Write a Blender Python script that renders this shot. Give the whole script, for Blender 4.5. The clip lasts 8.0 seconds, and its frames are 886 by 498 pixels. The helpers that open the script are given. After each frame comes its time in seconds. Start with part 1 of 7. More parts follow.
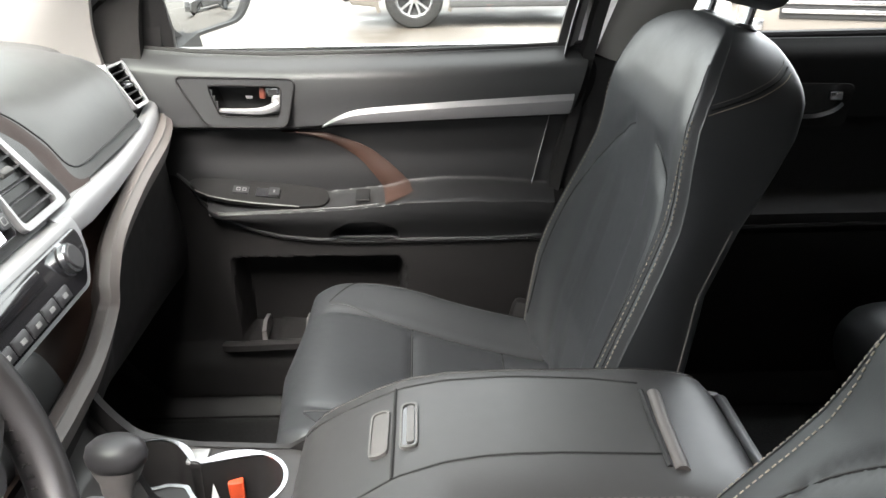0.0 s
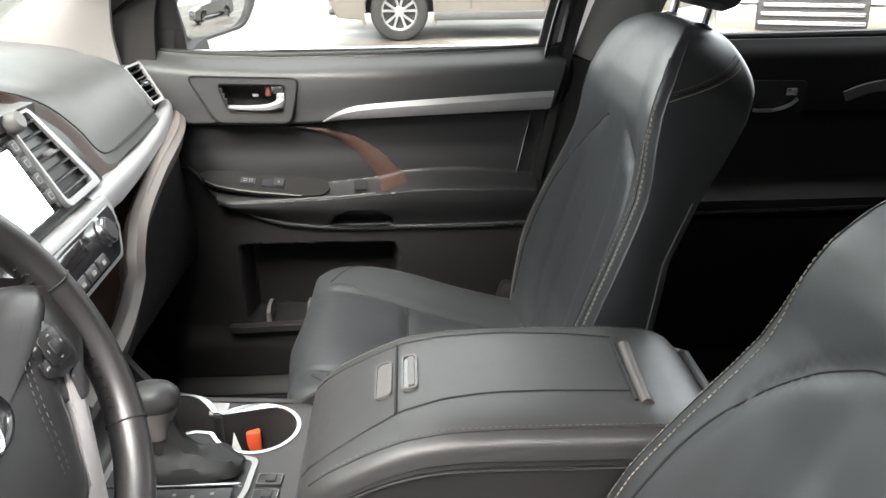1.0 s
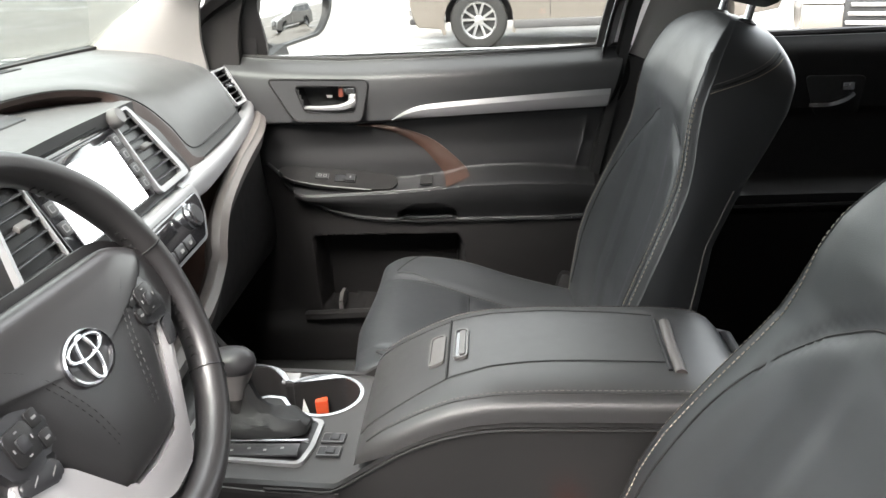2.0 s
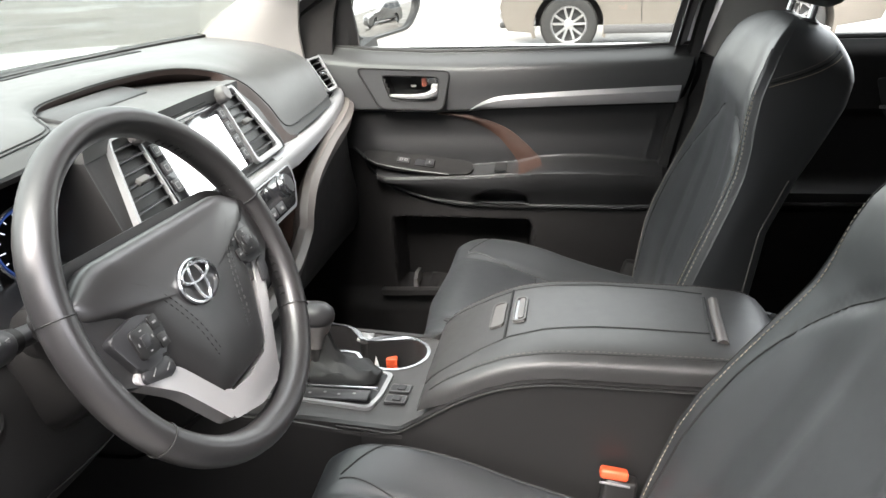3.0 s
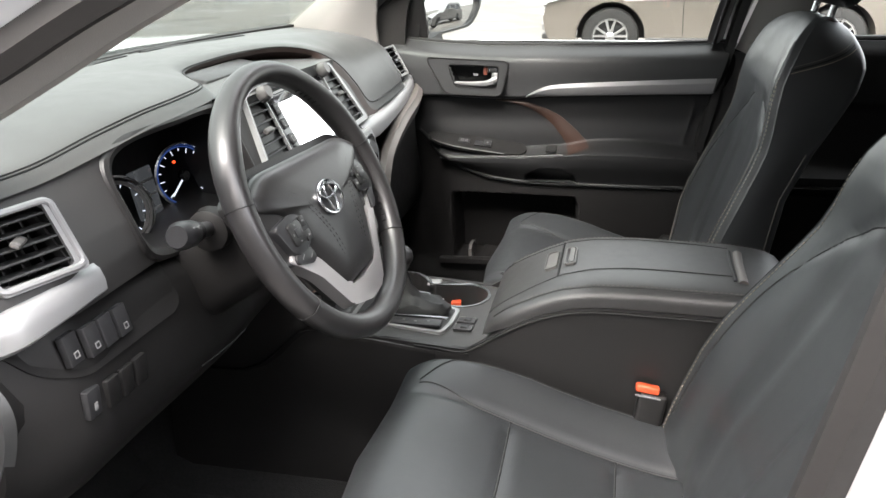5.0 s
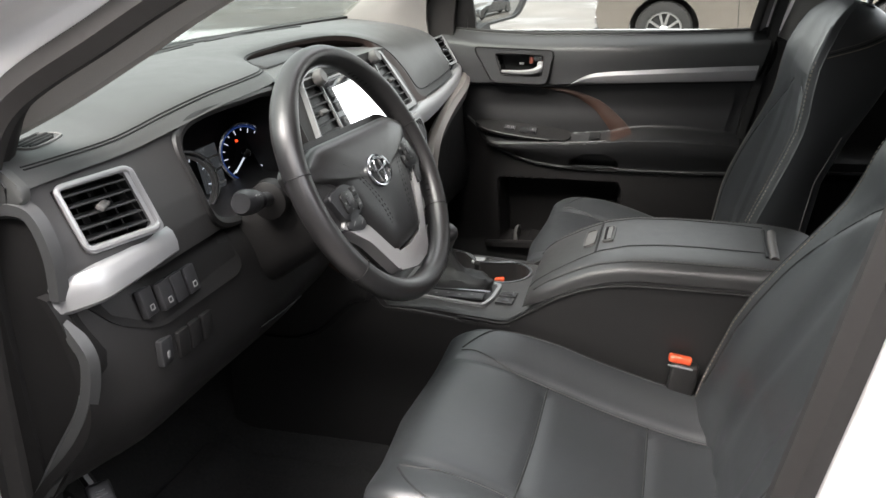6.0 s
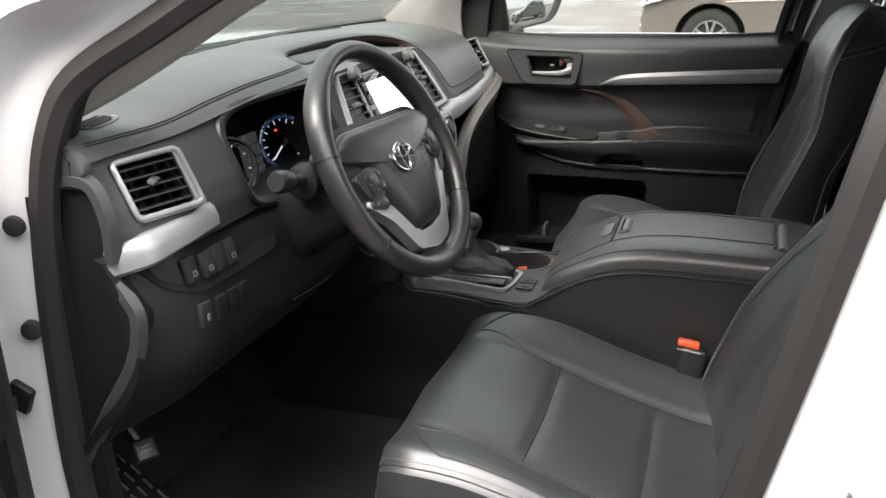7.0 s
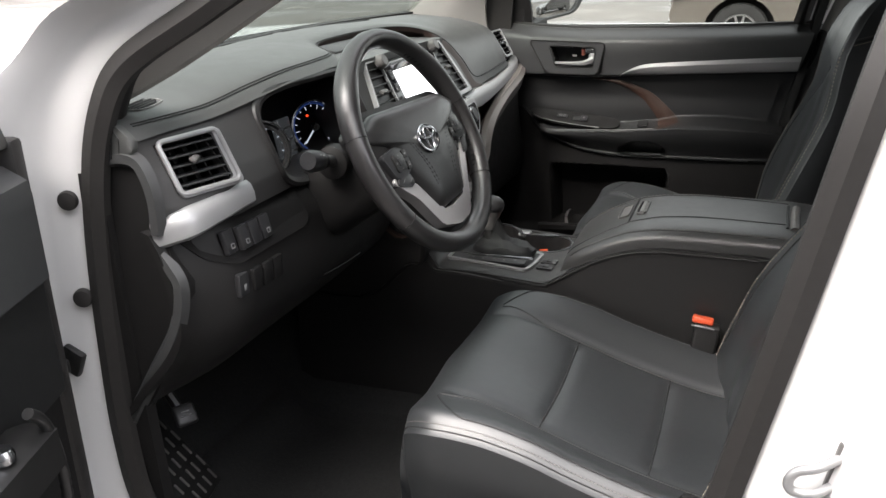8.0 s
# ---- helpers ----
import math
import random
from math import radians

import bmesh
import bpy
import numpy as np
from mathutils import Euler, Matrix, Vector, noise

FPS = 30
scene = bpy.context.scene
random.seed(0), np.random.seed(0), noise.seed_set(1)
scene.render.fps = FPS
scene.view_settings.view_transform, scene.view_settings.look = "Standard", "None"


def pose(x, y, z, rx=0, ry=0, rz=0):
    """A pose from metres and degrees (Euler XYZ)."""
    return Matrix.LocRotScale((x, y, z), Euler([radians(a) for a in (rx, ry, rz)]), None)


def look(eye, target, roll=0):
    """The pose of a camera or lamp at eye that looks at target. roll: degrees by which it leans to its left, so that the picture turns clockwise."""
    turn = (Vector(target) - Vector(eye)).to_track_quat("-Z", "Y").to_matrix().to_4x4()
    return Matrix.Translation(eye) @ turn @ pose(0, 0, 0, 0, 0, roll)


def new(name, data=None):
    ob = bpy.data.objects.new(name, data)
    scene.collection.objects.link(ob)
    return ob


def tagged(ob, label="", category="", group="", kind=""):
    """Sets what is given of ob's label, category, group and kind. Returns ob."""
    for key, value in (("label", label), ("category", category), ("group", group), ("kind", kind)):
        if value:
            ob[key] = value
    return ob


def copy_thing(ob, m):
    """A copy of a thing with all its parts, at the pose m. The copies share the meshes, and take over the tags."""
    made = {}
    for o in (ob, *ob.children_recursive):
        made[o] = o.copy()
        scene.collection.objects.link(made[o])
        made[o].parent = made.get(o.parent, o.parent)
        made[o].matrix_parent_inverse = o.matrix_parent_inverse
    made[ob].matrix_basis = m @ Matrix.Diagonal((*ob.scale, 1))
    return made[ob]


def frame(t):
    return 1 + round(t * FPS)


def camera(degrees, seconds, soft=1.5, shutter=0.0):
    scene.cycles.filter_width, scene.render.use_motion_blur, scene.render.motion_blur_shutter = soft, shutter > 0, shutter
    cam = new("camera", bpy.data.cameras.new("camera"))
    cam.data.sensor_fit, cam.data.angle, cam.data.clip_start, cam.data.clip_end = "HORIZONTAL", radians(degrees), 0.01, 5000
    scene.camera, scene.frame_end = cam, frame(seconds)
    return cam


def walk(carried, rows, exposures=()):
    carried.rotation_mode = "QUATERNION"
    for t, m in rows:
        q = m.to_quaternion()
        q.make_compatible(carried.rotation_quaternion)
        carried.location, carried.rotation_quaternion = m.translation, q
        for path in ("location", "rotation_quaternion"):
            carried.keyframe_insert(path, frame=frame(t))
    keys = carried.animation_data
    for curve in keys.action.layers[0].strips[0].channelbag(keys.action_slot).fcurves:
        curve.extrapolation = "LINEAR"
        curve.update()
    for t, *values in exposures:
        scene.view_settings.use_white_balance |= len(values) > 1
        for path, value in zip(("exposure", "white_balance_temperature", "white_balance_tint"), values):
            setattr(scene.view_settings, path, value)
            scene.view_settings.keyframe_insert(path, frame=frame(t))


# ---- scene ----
cam = camera(55.6, 8.0)
PATH = [
    (0, (0.015, -0.765, 1.379), (0.048, 1.08, 0.607), -0.8),
    (0.5, (0.004, -0.841, 1.378), (0.053, 1.008, 0.618), -0.6),
    (1, (-0.001, -0.908, 1.378), (0.067, 0.948, 0.635), -0.8),
    (1.5, (0.004, -0.954, 1.377), (0.054, 0.906, 0.644), -1.2),
    (1.7, (0.016, -0.972, 1.379), (-0.005, 0.89, 0.65), -2.0),
    (2.8, (0.072, -1.109, 1.367), (-0.201, 0.747, 0.672), -2.0),
    (3, (0.07, -1.124, 1.37), (-0.246, 0.722, 0.668), -2.1),
    (3.5, (0.074, -1.175, 1.365), (-0.296, 0.666, 0.679), -2.4),
    (4, (0.062, -1.261, 1.355), (-0.306, 0.588, 0.687), -2.0),
    (5.3, (0.056, -1.407, 1.355), (-0.34, 0.433, 0.679), -0.8),
    (5.5, (0.06, -1.425, 1.347), (-0.353, 0.414, 0.677), -1.2),
    (6, (0.088, -1.462, 1.349), (-0.421, 0.348, 0.668), -1.7),
    (6.5, (0.121, -1.505, 1.345), (-0.437, 0.295, 0.673), -1.6),
    (7, (0.149, -1.547, 1.343), (-0.459, 0.239, 0.681), -1.6),
    (7.5, (0.169, -1.585, 1.338), (-0.498, 0.183, 0.683), -2.1),
    (8, (0.181, -1.615, 1.335), (-0.49, 0.148, 0.669), -2.2),
]
EXPOSURES = [(0, 4.17, 6600, 12), (1, 4.07, 6600, 12), (1.7, 4.02, 6600, 12), (2.8, 4.12, 6600, 12), (3.0, 4.07, 6600, 12), (3.5, 3.42, 6600, 12), (4, 3.72, 6600, 12), (5.5, 3.52, 6600, 12), (6, 3.22, 6600, 12), (6.5, 3.07, 6600, 12), (7.5, 3.12, 6600, 12), (8, 2.87, 6600, 12)]
walk(cam, [(t, look(eye, target, roll)) for t, eye, target, roll in PATH], EXPOSURES)

GROUND = -0.16
# ---- daylight: bright overcast ----
world = bpy.data.worlds.new("overcast_sky")
scene.world = world
world.use_nodes = True
wn, wl = world.node_tree.nodes, world.node_tree.links
sky = wn.new("ShaderNodeTexSky")
sky.sky_type = "NISHITA"
sky.sun_disc = False
sky.sun_elevation = radians(50)
sky.sun_rotation = radians(200)
sky.air_density, sky.dust_density, sky.ozone_density = 1.0, 6.0, 0.6
bg = wn["Background"]
bg.inputs["Strength"].default_value = 0.2
pale = wn.new("ShaderNodeHueSaturation")
pale.inputs["Saturation"].default_value = 0.35
wl.new(sky.outputs["Color"], pale.inputs["Color"])
cloud = wn.new("ShaderNodeMixRGB")
cloud.inputs[0].default_value = 0.5
cloud.inputs[2].default_value = (3.9, 3.95, 4.0, 1)
wl.new(pale.outputs["Color"], cloud.inputs[1])
wl.new(cloud.outputs[0], bg.inputs["Color"])
sun_data = bpy.data.lights.new("sun", "SUN")
sun_data.energy, sun_data.angle, sun_data.color = 0.3, radians(50), (1.0, 0.97, 0.93)
sun = new("sun", sun_data)
sun.rotation_euler = look((-1.4, -4, 6.5), (0, 0, 0)).to_euler()


# ---- materials ----
def mat(name, color, rough=0.5, metal=0.0, grain=0.0, bump=0.0, vary=0.15, scale=6.0, coat=0.0, spec=0.5, island=0.0):
    m = bpy.data.materials.new(name)
    m.use_nodes = True
    n, l = m.node_tree.nodes, m.node_tree.links
    b = n["Principled BSDF"]
    b.inputs["Metallic"].default_value = metal
    b.inputs["Specular IOR Level"].default_value = spec
    b.inputs["Coat Weight"].default_value = coat
    b.inputs["Coat Roughness"].default_value = 0.05
    tc = n.new("ShaderNodeTexCoord")
    big = n.new("ShaderNodeTexNoise")
    big.inputs["Scale"].default_value = scale
    big.inputs["Detail"].default_value = 5
    l.new(tc.outputs["Object"], big.inputs["Vector"])
    ramp = n.new("ShaderNodeMixRGB")
    lo = [c * (1 - vary) for c in color] + [1]
    hi = [min(1, c * (1 + vary)) for c in color] + [1]
    ramp.inputs[1].default_value, ramp.inputs[2].default_value = lo, hi
    l.new(big.outputs["Fac"], ramp.inputs[0])
    l.new(ramp.outputs[0], b.inputs["Base Color"])
    rr = n.new("ShaderNodeMapRange")
    rr.inputs["To Min"].default_value = max(0.02, rough * (1 - vary))
    rr.inputs["To Max"].default_value = min(1, rough * (1 + vary))
    fine = n.new("ShaderNodeTexNoise")
    fine.inputs["Scale"].default_value = scale * 7
    fine.inputs["Detail"].default_value = 4
    l.new(tc.outputs["Object"], fine.inputs["Vector"])
    l.new(fine.outputs["Fac"], rr.inputs["Value"])
    l.new(rr.outputs["Result"], b.inputs["Roughness"])
    if bump:
        v = n.new("ShaderNodeTexVoronoi")
        v.inputs["Scale"].default_value = grain
        l.new(tc.outputs["Object"], v.inputs["Vector"])
        bp = n.new("ShaderNodeBump")
        bp.inputs["Strength"].default_value = bump
        bp.inputs["Distance"].default_value = 0.4 / grain
        l.new(v.outputs["Distance"], bp.inputs["Height"])
        l.new(bp.outputs["Normal"], b.inputs["Normal"])
    return m


def glow(name, color, strength):
    m = bpy.data.materials.new(name)
    m.use_nodes = True
    b = m.node_tree.nodes["Principled BSDF"]
    b.inputs["Base Color"].default_value = (0.02, 0.02, 0.02, 1)
    b.inputs["Emission Color"].default_value = (*color, 1)
    b.inputs["Emission Strength"].default_value = strength
    b.inputs["Roughness"].default_value = 0.15
    return m


def glass_mat(name, tint, rough=0.0):
    m = bpy.data.materials.new(name)
    m.use_nodes = True
    n, l = m.node_tree.nodes, m.node_tree.links
    n.remove(n["Principled BSDF"])
    t = n.new("ShaderNodeBsdfTransparent")
    t.inputs["Color"].default_value = (*tint, 1)
    g = n.new("ShaderNodeBsdfGlossy")
    g.inputs["Roughness"].default_value = rough
    mix = n.new("ShaderNodeMixShader")
    lw = n.new("ShaderNodeLayerWeight")
    lw.inputs["Blend"].default_value = 0.5
    power = n.new("ShaderNodeMath")
    power.operation = "POWER"
    power.inputs[1].default_value = 5.0
    l.new(lw.outputs["Facing"], power.inputs[0])
    f = n.new("ShaderNodeMapRange")
    f.inputs["To Min"].default_value, f.inputs["To Max"].default_value = 0.02, 0.6
    l.new(power.outputs[0], f.inputs["Value"])
    l.new(f.outputs["Result"], mix.inputs[0])
    l.new(t.outputs[0], mix.inputs[1])
    l.new(g.outputs[0], mix.inputs[2])
    l.new(mix.outputs[0], n["Material Output"].inputs["Surface"])
    return m


LID = mat("armrest_leather", (0.034, 0.034, 0.034), 0.42, spec=0.65, grain=900, bump=0.12, vary=0.12, scale=9)
LEATHER = mat("black_leather", (0.0195, 0.0215, 0.0232), 0.44, spec=0.9, grain=900, bump=0.18, vary=0.12, scale=9)
INSERT = mat("door_insert_leatherette", (0.011, 0.0113, 0.0116), 0.4, spec=0.7, grain=700, bump=0.2, vary=0.12, scale=9)
PERF = mat("black_leather_insert", (0.0144, 0.0148, 0.0153), 0.5, spec=0.3, grain=700, bump=0.25, vary=0.12, scale=9)
WHEEL_LEATHER = mat("wheel_leather", (0.018, 0.017, 0.0172), 0.36, spec=0.85, grain=1100, bump=0.15, vary=0.15, scale=14)
PAD = mat("dash_soft_pad", (0.062, 0.0635, 0.062), 0.45, grain=1300, bump=0.2, vary=0.1, scale=5)
FACE = mat("driver_face_plastic", (0.0305, 0.0295, 0.0292), 0.45, grain=1400, bump=0.2, vary=0.1, scale=6)
PLASTIC = mat("black_plastic", (0.014, 0.0136, 0.0135), 0.38, spec=0.5, grain=1500, bump=0.2, vary=0.12, scale=7)
LOWER = mat("lower_plastic", (0.009, 0.0086, 0.0086), 0.5, spec=0.3, grain=1400, bump=0.25, vary=0.15, scale=7)
DOORPAD = mat("door_soft_plastic", (0.038, 0.039, 0.0395), 0.42, grain=1400, bump=0.2, vary=0.1, scale=6)
SHELF_BROWN = mat("shelf_lining", (0.075, 0.045, 0.034), 0.5, grain=1000, bump=0.15, vary=0.15, scale=8)
HOOD_BROWN = mat("dark_brown_leatherette", (0.026, 0.0145, 0.011), 0.55, grain=1000, bump=0.15, vary=0.15, scale=8)
BROWN = mat("brown_leatherette", (0.042, 0.021, 0.0145), 0.5, grain=1000, bump=0.15, vary=0.15, scale=8)
LIPPAD = mat("sewn_lip_leather", (0.105, 0.093, 0.087), 0.45, grain=1000, bump=0.15, vary=0.12, scale=9)
WHEEL_SILVER = mat("bright_silver_trim", (0.4, 0.39, 0.385), 0.38, metal=0.35, vary=0.05, scale=12)
SILVER = mat("satin_silver_trim", (0.33, 0.332, 0.335), 0.42, metal=0.5, vary=0.05, scale=12)
LIP = mat("grey_lip_trim", (0.105, 0.101, 0.098), 0.42, vary=0.08, scale=9)
CHROME = mat("chrome", (0.5, 0.505, 0.52), 0.2, metal=1.0, vary=0.08, scale=20)
GLOSS = mat("piano_black", (0.008, 0.008, 0.009), 0.12, vary=0.1, scale=10, coat=0.6)
DARK = mat("dark_recess", (0.008, 0.008, 0.008), 0.7, vary=0.2, scale=10)
BUTTON = mat("button_plastic", (0.0224, 0.0224, 0.0238), 0.42, vary=0.08, scale=20)
STITCH_DARK = mat("dim_thread", (0.136, 0.128, 0.12), 0.8, vary=0.15, scale=60)
STITCH = mat("grey_thread", (0.3, 0.262, 0.21), 0.8, vary=0.15, scale=60)
SEAM = mat("black_seam", (0.012, 0.012, 0.012), 0.6, vary=0.1, scale=40)
RUBBER = mat("rubber_seal", (0.013, 0.0118, 0.0112), 0.6, grain=900, bump=0.1, vary=0.15, scale=14)
PAINT = mat("white_paint", (0.6, 0.597, 0.593), 0.25, vary=0.02, scale=3, coat=0.7)
HEADLINER = mat("light_grey_fabric", (0.29, 0.28, 0.265), 0.85, grain=900, bump=0.3, vary=0.06, scale=8)
CARPET = mat("black_carpet", (0.0075, 0.0078, 0.0078), 0.95, grain=500, bump=0.8, vary=0.3, scale=25)
MATRUB = mat("floor_mat", (0.0045, 0.0045, 0.0045), 0.75, grain=500, bump=0.5, vary=0.2, scale=25)
MARK = mat("button_mark", (0.20, 0.20, 0.20), 0.6, vary=0.05, scale=20)
ORANGE = mat("orange_plastic", (0.62, 0.085, 0.03), 0.4, vary=0.08, scale=20)
RED = mat("red_plastic", (0.45, 0.03, 0.03), 0.4, vary=0.08, scale=20)
PAPER = mat("white_paper", (0.8, 0.8, 0.78), 0.7, vary=0.03, scale=20)
BLACKMETAL = mat("black_metal", (0.02, 0.02, 0.02), 0.4, metal=0.4, vary=0.2, scale=20)
# this emission stands in for the white sky mirrored in the screen
SCREEN = glow("display_sky_glow", (0.93, 0.97, 1.0), 0.6)
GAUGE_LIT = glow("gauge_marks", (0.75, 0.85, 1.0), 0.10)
GAUGE_BLUE = glow("gauge_blue_ring", (0.10, 0.22, 0.8), 0.020)
LOCK_MARK = mat("dull_red_mark", (0.13, 0.035, 0.022), 0.5, vary=0.1, scale=30)
NEEDLE_RED = glow("gauge_red", (1.0, 0.08, 0.02), 0.2)
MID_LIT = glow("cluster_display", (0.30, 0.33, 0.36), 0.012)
GLASS = glass_mat("clear_glass", (0.93, 0.95, 0.94))
DOOR_GLASS = glass_mat("lightly_tinted_glass", (0.70, 0.715, 0.695))
SCREEN_GLASS = glass_mat("green_tinted_windshield", (0.50, 0.53, 0.51))
TINT = glass_mat("tinted_glass", (0.35, 0.37, 0.37))
MIRROR = mat("mirror_silver", (0.5, 0.51, 0.51), 0.01, metal=1.0, vary=0.0)
MIRROR.node_tree.nodes["Principled BSDF"].inputs["Roughness"].default_value = 0.01


# ---- mesh tools ----
def mesh_ob(name, bm, material, parent=None, label="", sharp=38):
    me = bpy.data.meshes.new(name)
    bmesh.ops.remove_doubles(bm, verts=bm.verts, dist=1e-5)
    bmesh.ops.recalc_face_normals(bm, faces=bm.faces)
    if parent is not None:
        root = parent
        off = Vector()
        while root is not None:
            off += root.location
            root = root.parent
        bmesh.ops.translate(bm, verts=bm.verts, vec=-off)
    bm.to_mesh(me)
    bm.free()
    me.polygons.foreach_set("use_smooth", [True] * len(me.polygons))
    me.set_sharp_from_angle(angle=radians(sharp))
    me.materials.append(material)
    ob = new(name, me)
    ob.parent = parent
    return tagged(ob, label) if label else ob


def part(name, bm, material, parent, label=""):
    return mesh_ob(name, bm, material, parent, label)


def thing(name, loc, label, category, group="", kind=""):
    e = new(name)
    e.empty_display_size = 0.05
    e.location = loc
    return tagged(e, label, category, group, kind)


def merge(bm, other):
    me = bpy.data.meshes.new("tmp")
    other.to_mesh(me)
    other.free()
    bm.from_mesh(me)
    bpy.data.meshes.remove(me)
    return bm


def box(c, s, bev=0.003, seg=2, rot=(0, 0, 0), bm=None):
    """A bevelled box: centre, full sizes, bevel and turn in degrees."""
    t = bmesh.new()
    bmesh.ops.create_cube(t, size=1)
    bmesh.ops.scale(t, verts=t.verts, vec=s)
    b = min(bev, min(s) * 0.45)
    if b > 0:
        bmesh.ops.bevel(t, geom=t.edges[:], offset=b, segments=seg, affect="EDGES", profile=0.5)
    bmesh.ops.transform(t, matrix=pose(*c, *rot), verts=t.verts)
    return t if bm is None else merge(bm, t)


def spline(pts, n=8, closed=False):
    """A smooth line through points, n steps a span."""
    p = [Vector(q) for q in pts]
    k = len(p)
    out = []
    for i in range(k if closed else k - 1):
        if closed:
            a, b, c, d = p[i - 1], p[i], p[(i + 1) % k], p[(i + 2) % k]
        else:
            a, b, c, d = p[max(i - 1, 0)], p[i], p[i + 1], p[min(i + 2, k - 1)]
        for j in range(n):
            t = j / n
            out.append(0.5 * (2 * b + (c - a) * t + (2 * a - 5 * b + 4 * c - d) * t * t + (3 * b - a - 3 * c + d) * t ** 3))
    if not closed:
        out.append(p[-1])
    return out


def loft(rings, closed=True, cap=True, bm=None):
    """Skins rings of equal point counts; closed: each ring is a loop."""
    bm = bm or bmesh.new()
    vs = [[bm.verts.new(q) for q in r] for r in rings]
    m = len(rings[0])
    for a, b in zip(vs, vs[1:]):
        for j in range(m if closed else m - 1):
            k = (j + 1) % m
            bm.faces.new((a[j], a[k], b[k], b[j]))
    if cap and closed:
        bm.faces.new(vs[0])
        bm.faces.new(vs[-1])
    return bm


def sweep(path, profile, up=(0, 0, 1), closed=False, bm=None, scale=None):
    """Sweeps a 2D profile (side, up) along a path."""
    path = [Vector(p) for p in path]
    rings = []
    k = len(path)
    for i, p in enumerate(path):
        if closed:
            d = path[(i + 1) % k] - path[i - 1]
        else:
            d = path[min(i + 1, k - 1)] - path[max(i - 1, 0)]
        d.normalize()
        s = d.cross(Vector(up)).normalized()
        u = s.cross(d).normalized()
        f = scale[i] if scale else 1
        rings.append([p + s * a * f + u * b * f for a, b in profile])
    if closed:
        rings.append(rings[0])
    return loft(rings, True, not closed, bm)


def circle(r, n=10, r2=None):
    return [(r * math.cos(2 * math.pi * i / n), (r2 or r) * math.sin(2 * math.pi * i / n)) for i in range(n)]


def tube(path, r, n=8, up=(0, 0, 1), closed=False, bm=None, scale=None):
    return sweep(path, circle(r, n), up, closed, bm, scale)


def sheet(f, nu, nv, thick, skip=None, bm=None):
    """A surface f(u, v) with thickness: thick is an offset vector to its back."""
    bm = bm or bmesh.new()
    off = Vector(thick)
    g = [[Vector(f(i / nu, j / nv)) for j in range(nv + 1)] for i in range(nu + 1)]
    a = [[bm.verts.new(q) for q in r] for r in g]
    b = [[bm.verts.new(q + off) for q in r] for r in g]
    keep = {(i, j) for i in range(nu) for j in range(nv) if not (skip and skip((i + 0.5) / nu, (j + 0.5) / nv))}
    for i, j in keep:
        bm.faces.new((a[i][j], a[i + 1][j], a[i + 1][j + 1], a[i][j + 1]))
        bm.faces.new((b[i][j], b[i][j + 1], b[i + 1][j + 1], b[i + 1][j]))
        for (di, dj), (p, q) in {(-1, 0): ((i, j), (i, j + 1)), (1, 0): ((i + 1, j), (i + 1, j + 1)), (0, -1): ((i, j), (i + 1, j)), (0, 1): ((i, j + 1), (i + 1, j + 1))}.items():
            if (i + di, j + dj) not in keep:
                bm.faces.new((a[p[0]][p[1]], a[q[0]][q[1]], b[q[0]][q[1]], b[p[0]][p[1]]))
    for v in [v for v in bm.verts if not v.link_faces]:
        bm.verts.remove(v)
    return bm


def plate(poly, place, thick, bev=0.002, seg=2, bm=None):
    """A flat polygon (a, b) with thickness, put into the world by place(a, b, depth)."""
    t = bmesh.new()
    n = len(poly)
    lo = [t.verts.new((p[0], p[1], 0)) for p in poly]
    hi = [t.verts.new((p[0], p[1], thick)) for p in poly]
    t.faces.new(lo[::-1])
    top = t.faces.new(hi)
    for i in range(n):
        t.faces.new((lo[i], lo[(i + 1) % n], hi[(i + 1) % n], hi[i]))
    if bev:
        bmesh.ops.bevel(t, geom=list(top.edges), offset=bev, segments=seg, affect="EDGES", profile=0.5)
    for v in t.verts:
        v.co = Vector(place(*v.co))
    return t if bm is None else merge(bm, t)


def frame_ring(outer, inner, place, thick, bm=None):
    """A flat ring between two outlines of equal counts, with thickness."""
    n = len(outer)
    rings = [[Vector(place(p[0], p[1], 0)) for p in outer], [Vector(place(p[0], p[1], thick)) for p in outer],
             [Vector(place(p[0], p[1], thick)) for p in inner], [Vector(place(p[0], p[1], 0)) for p in inner]]
    rings.append(rings[0])
    return loft(rings, True, False, bm)


def rounded(poly, r=0.01, n=4):
    """Rounds a polygon's corners."""
    out = []
    k = len(poly)
    for i in range(k):
        a, b, c = Vector(poly[i - 1]), Vector(poly[i]), Vector(poly[(i + 1) % k])
        d1, d2 = (a - b), (c - b)
        rr = min(r, d1.length * 0.45, d2.length * 0.45)
        p, q = b + d1.normalized() * rr, b + d2.normalized() * rr
        for j in range(n + 1):
            t = j / n
            out.append(tuple((1 - t) ** 2 * p + 2 * t * (1 - t) * b + t * t * q))
    return out


def turned(profile, m, n=24, bm=None):
    """A body of revolution: profile of (radius, height), placed by a matrix m, its axis along z."""
    rings = [[m @ Vector((r * math.cos(2 * math.pi * i / n), r * math.sin(2 * math.pi * i / n), h)) for i in range(n)] for r, h in profile]
    bm = loft(rings, True, False, bm)
    bm.verts.ensure_lookup_table()
    return bm


def interp(x, pts):
    """Smooth-free interpolation through (x, value) pairs."""
    return float(np.interp(x, [p[0] for p in pts], [p[1] for p in pts]))


def smooth(a, b, x):
    t = max(0.0, min(1.0, (x - a) / (b - a)))
    return t * t * (3 - 2 * t)


def bell(x, w):
    return math.exp(-(x / w) ** 2)


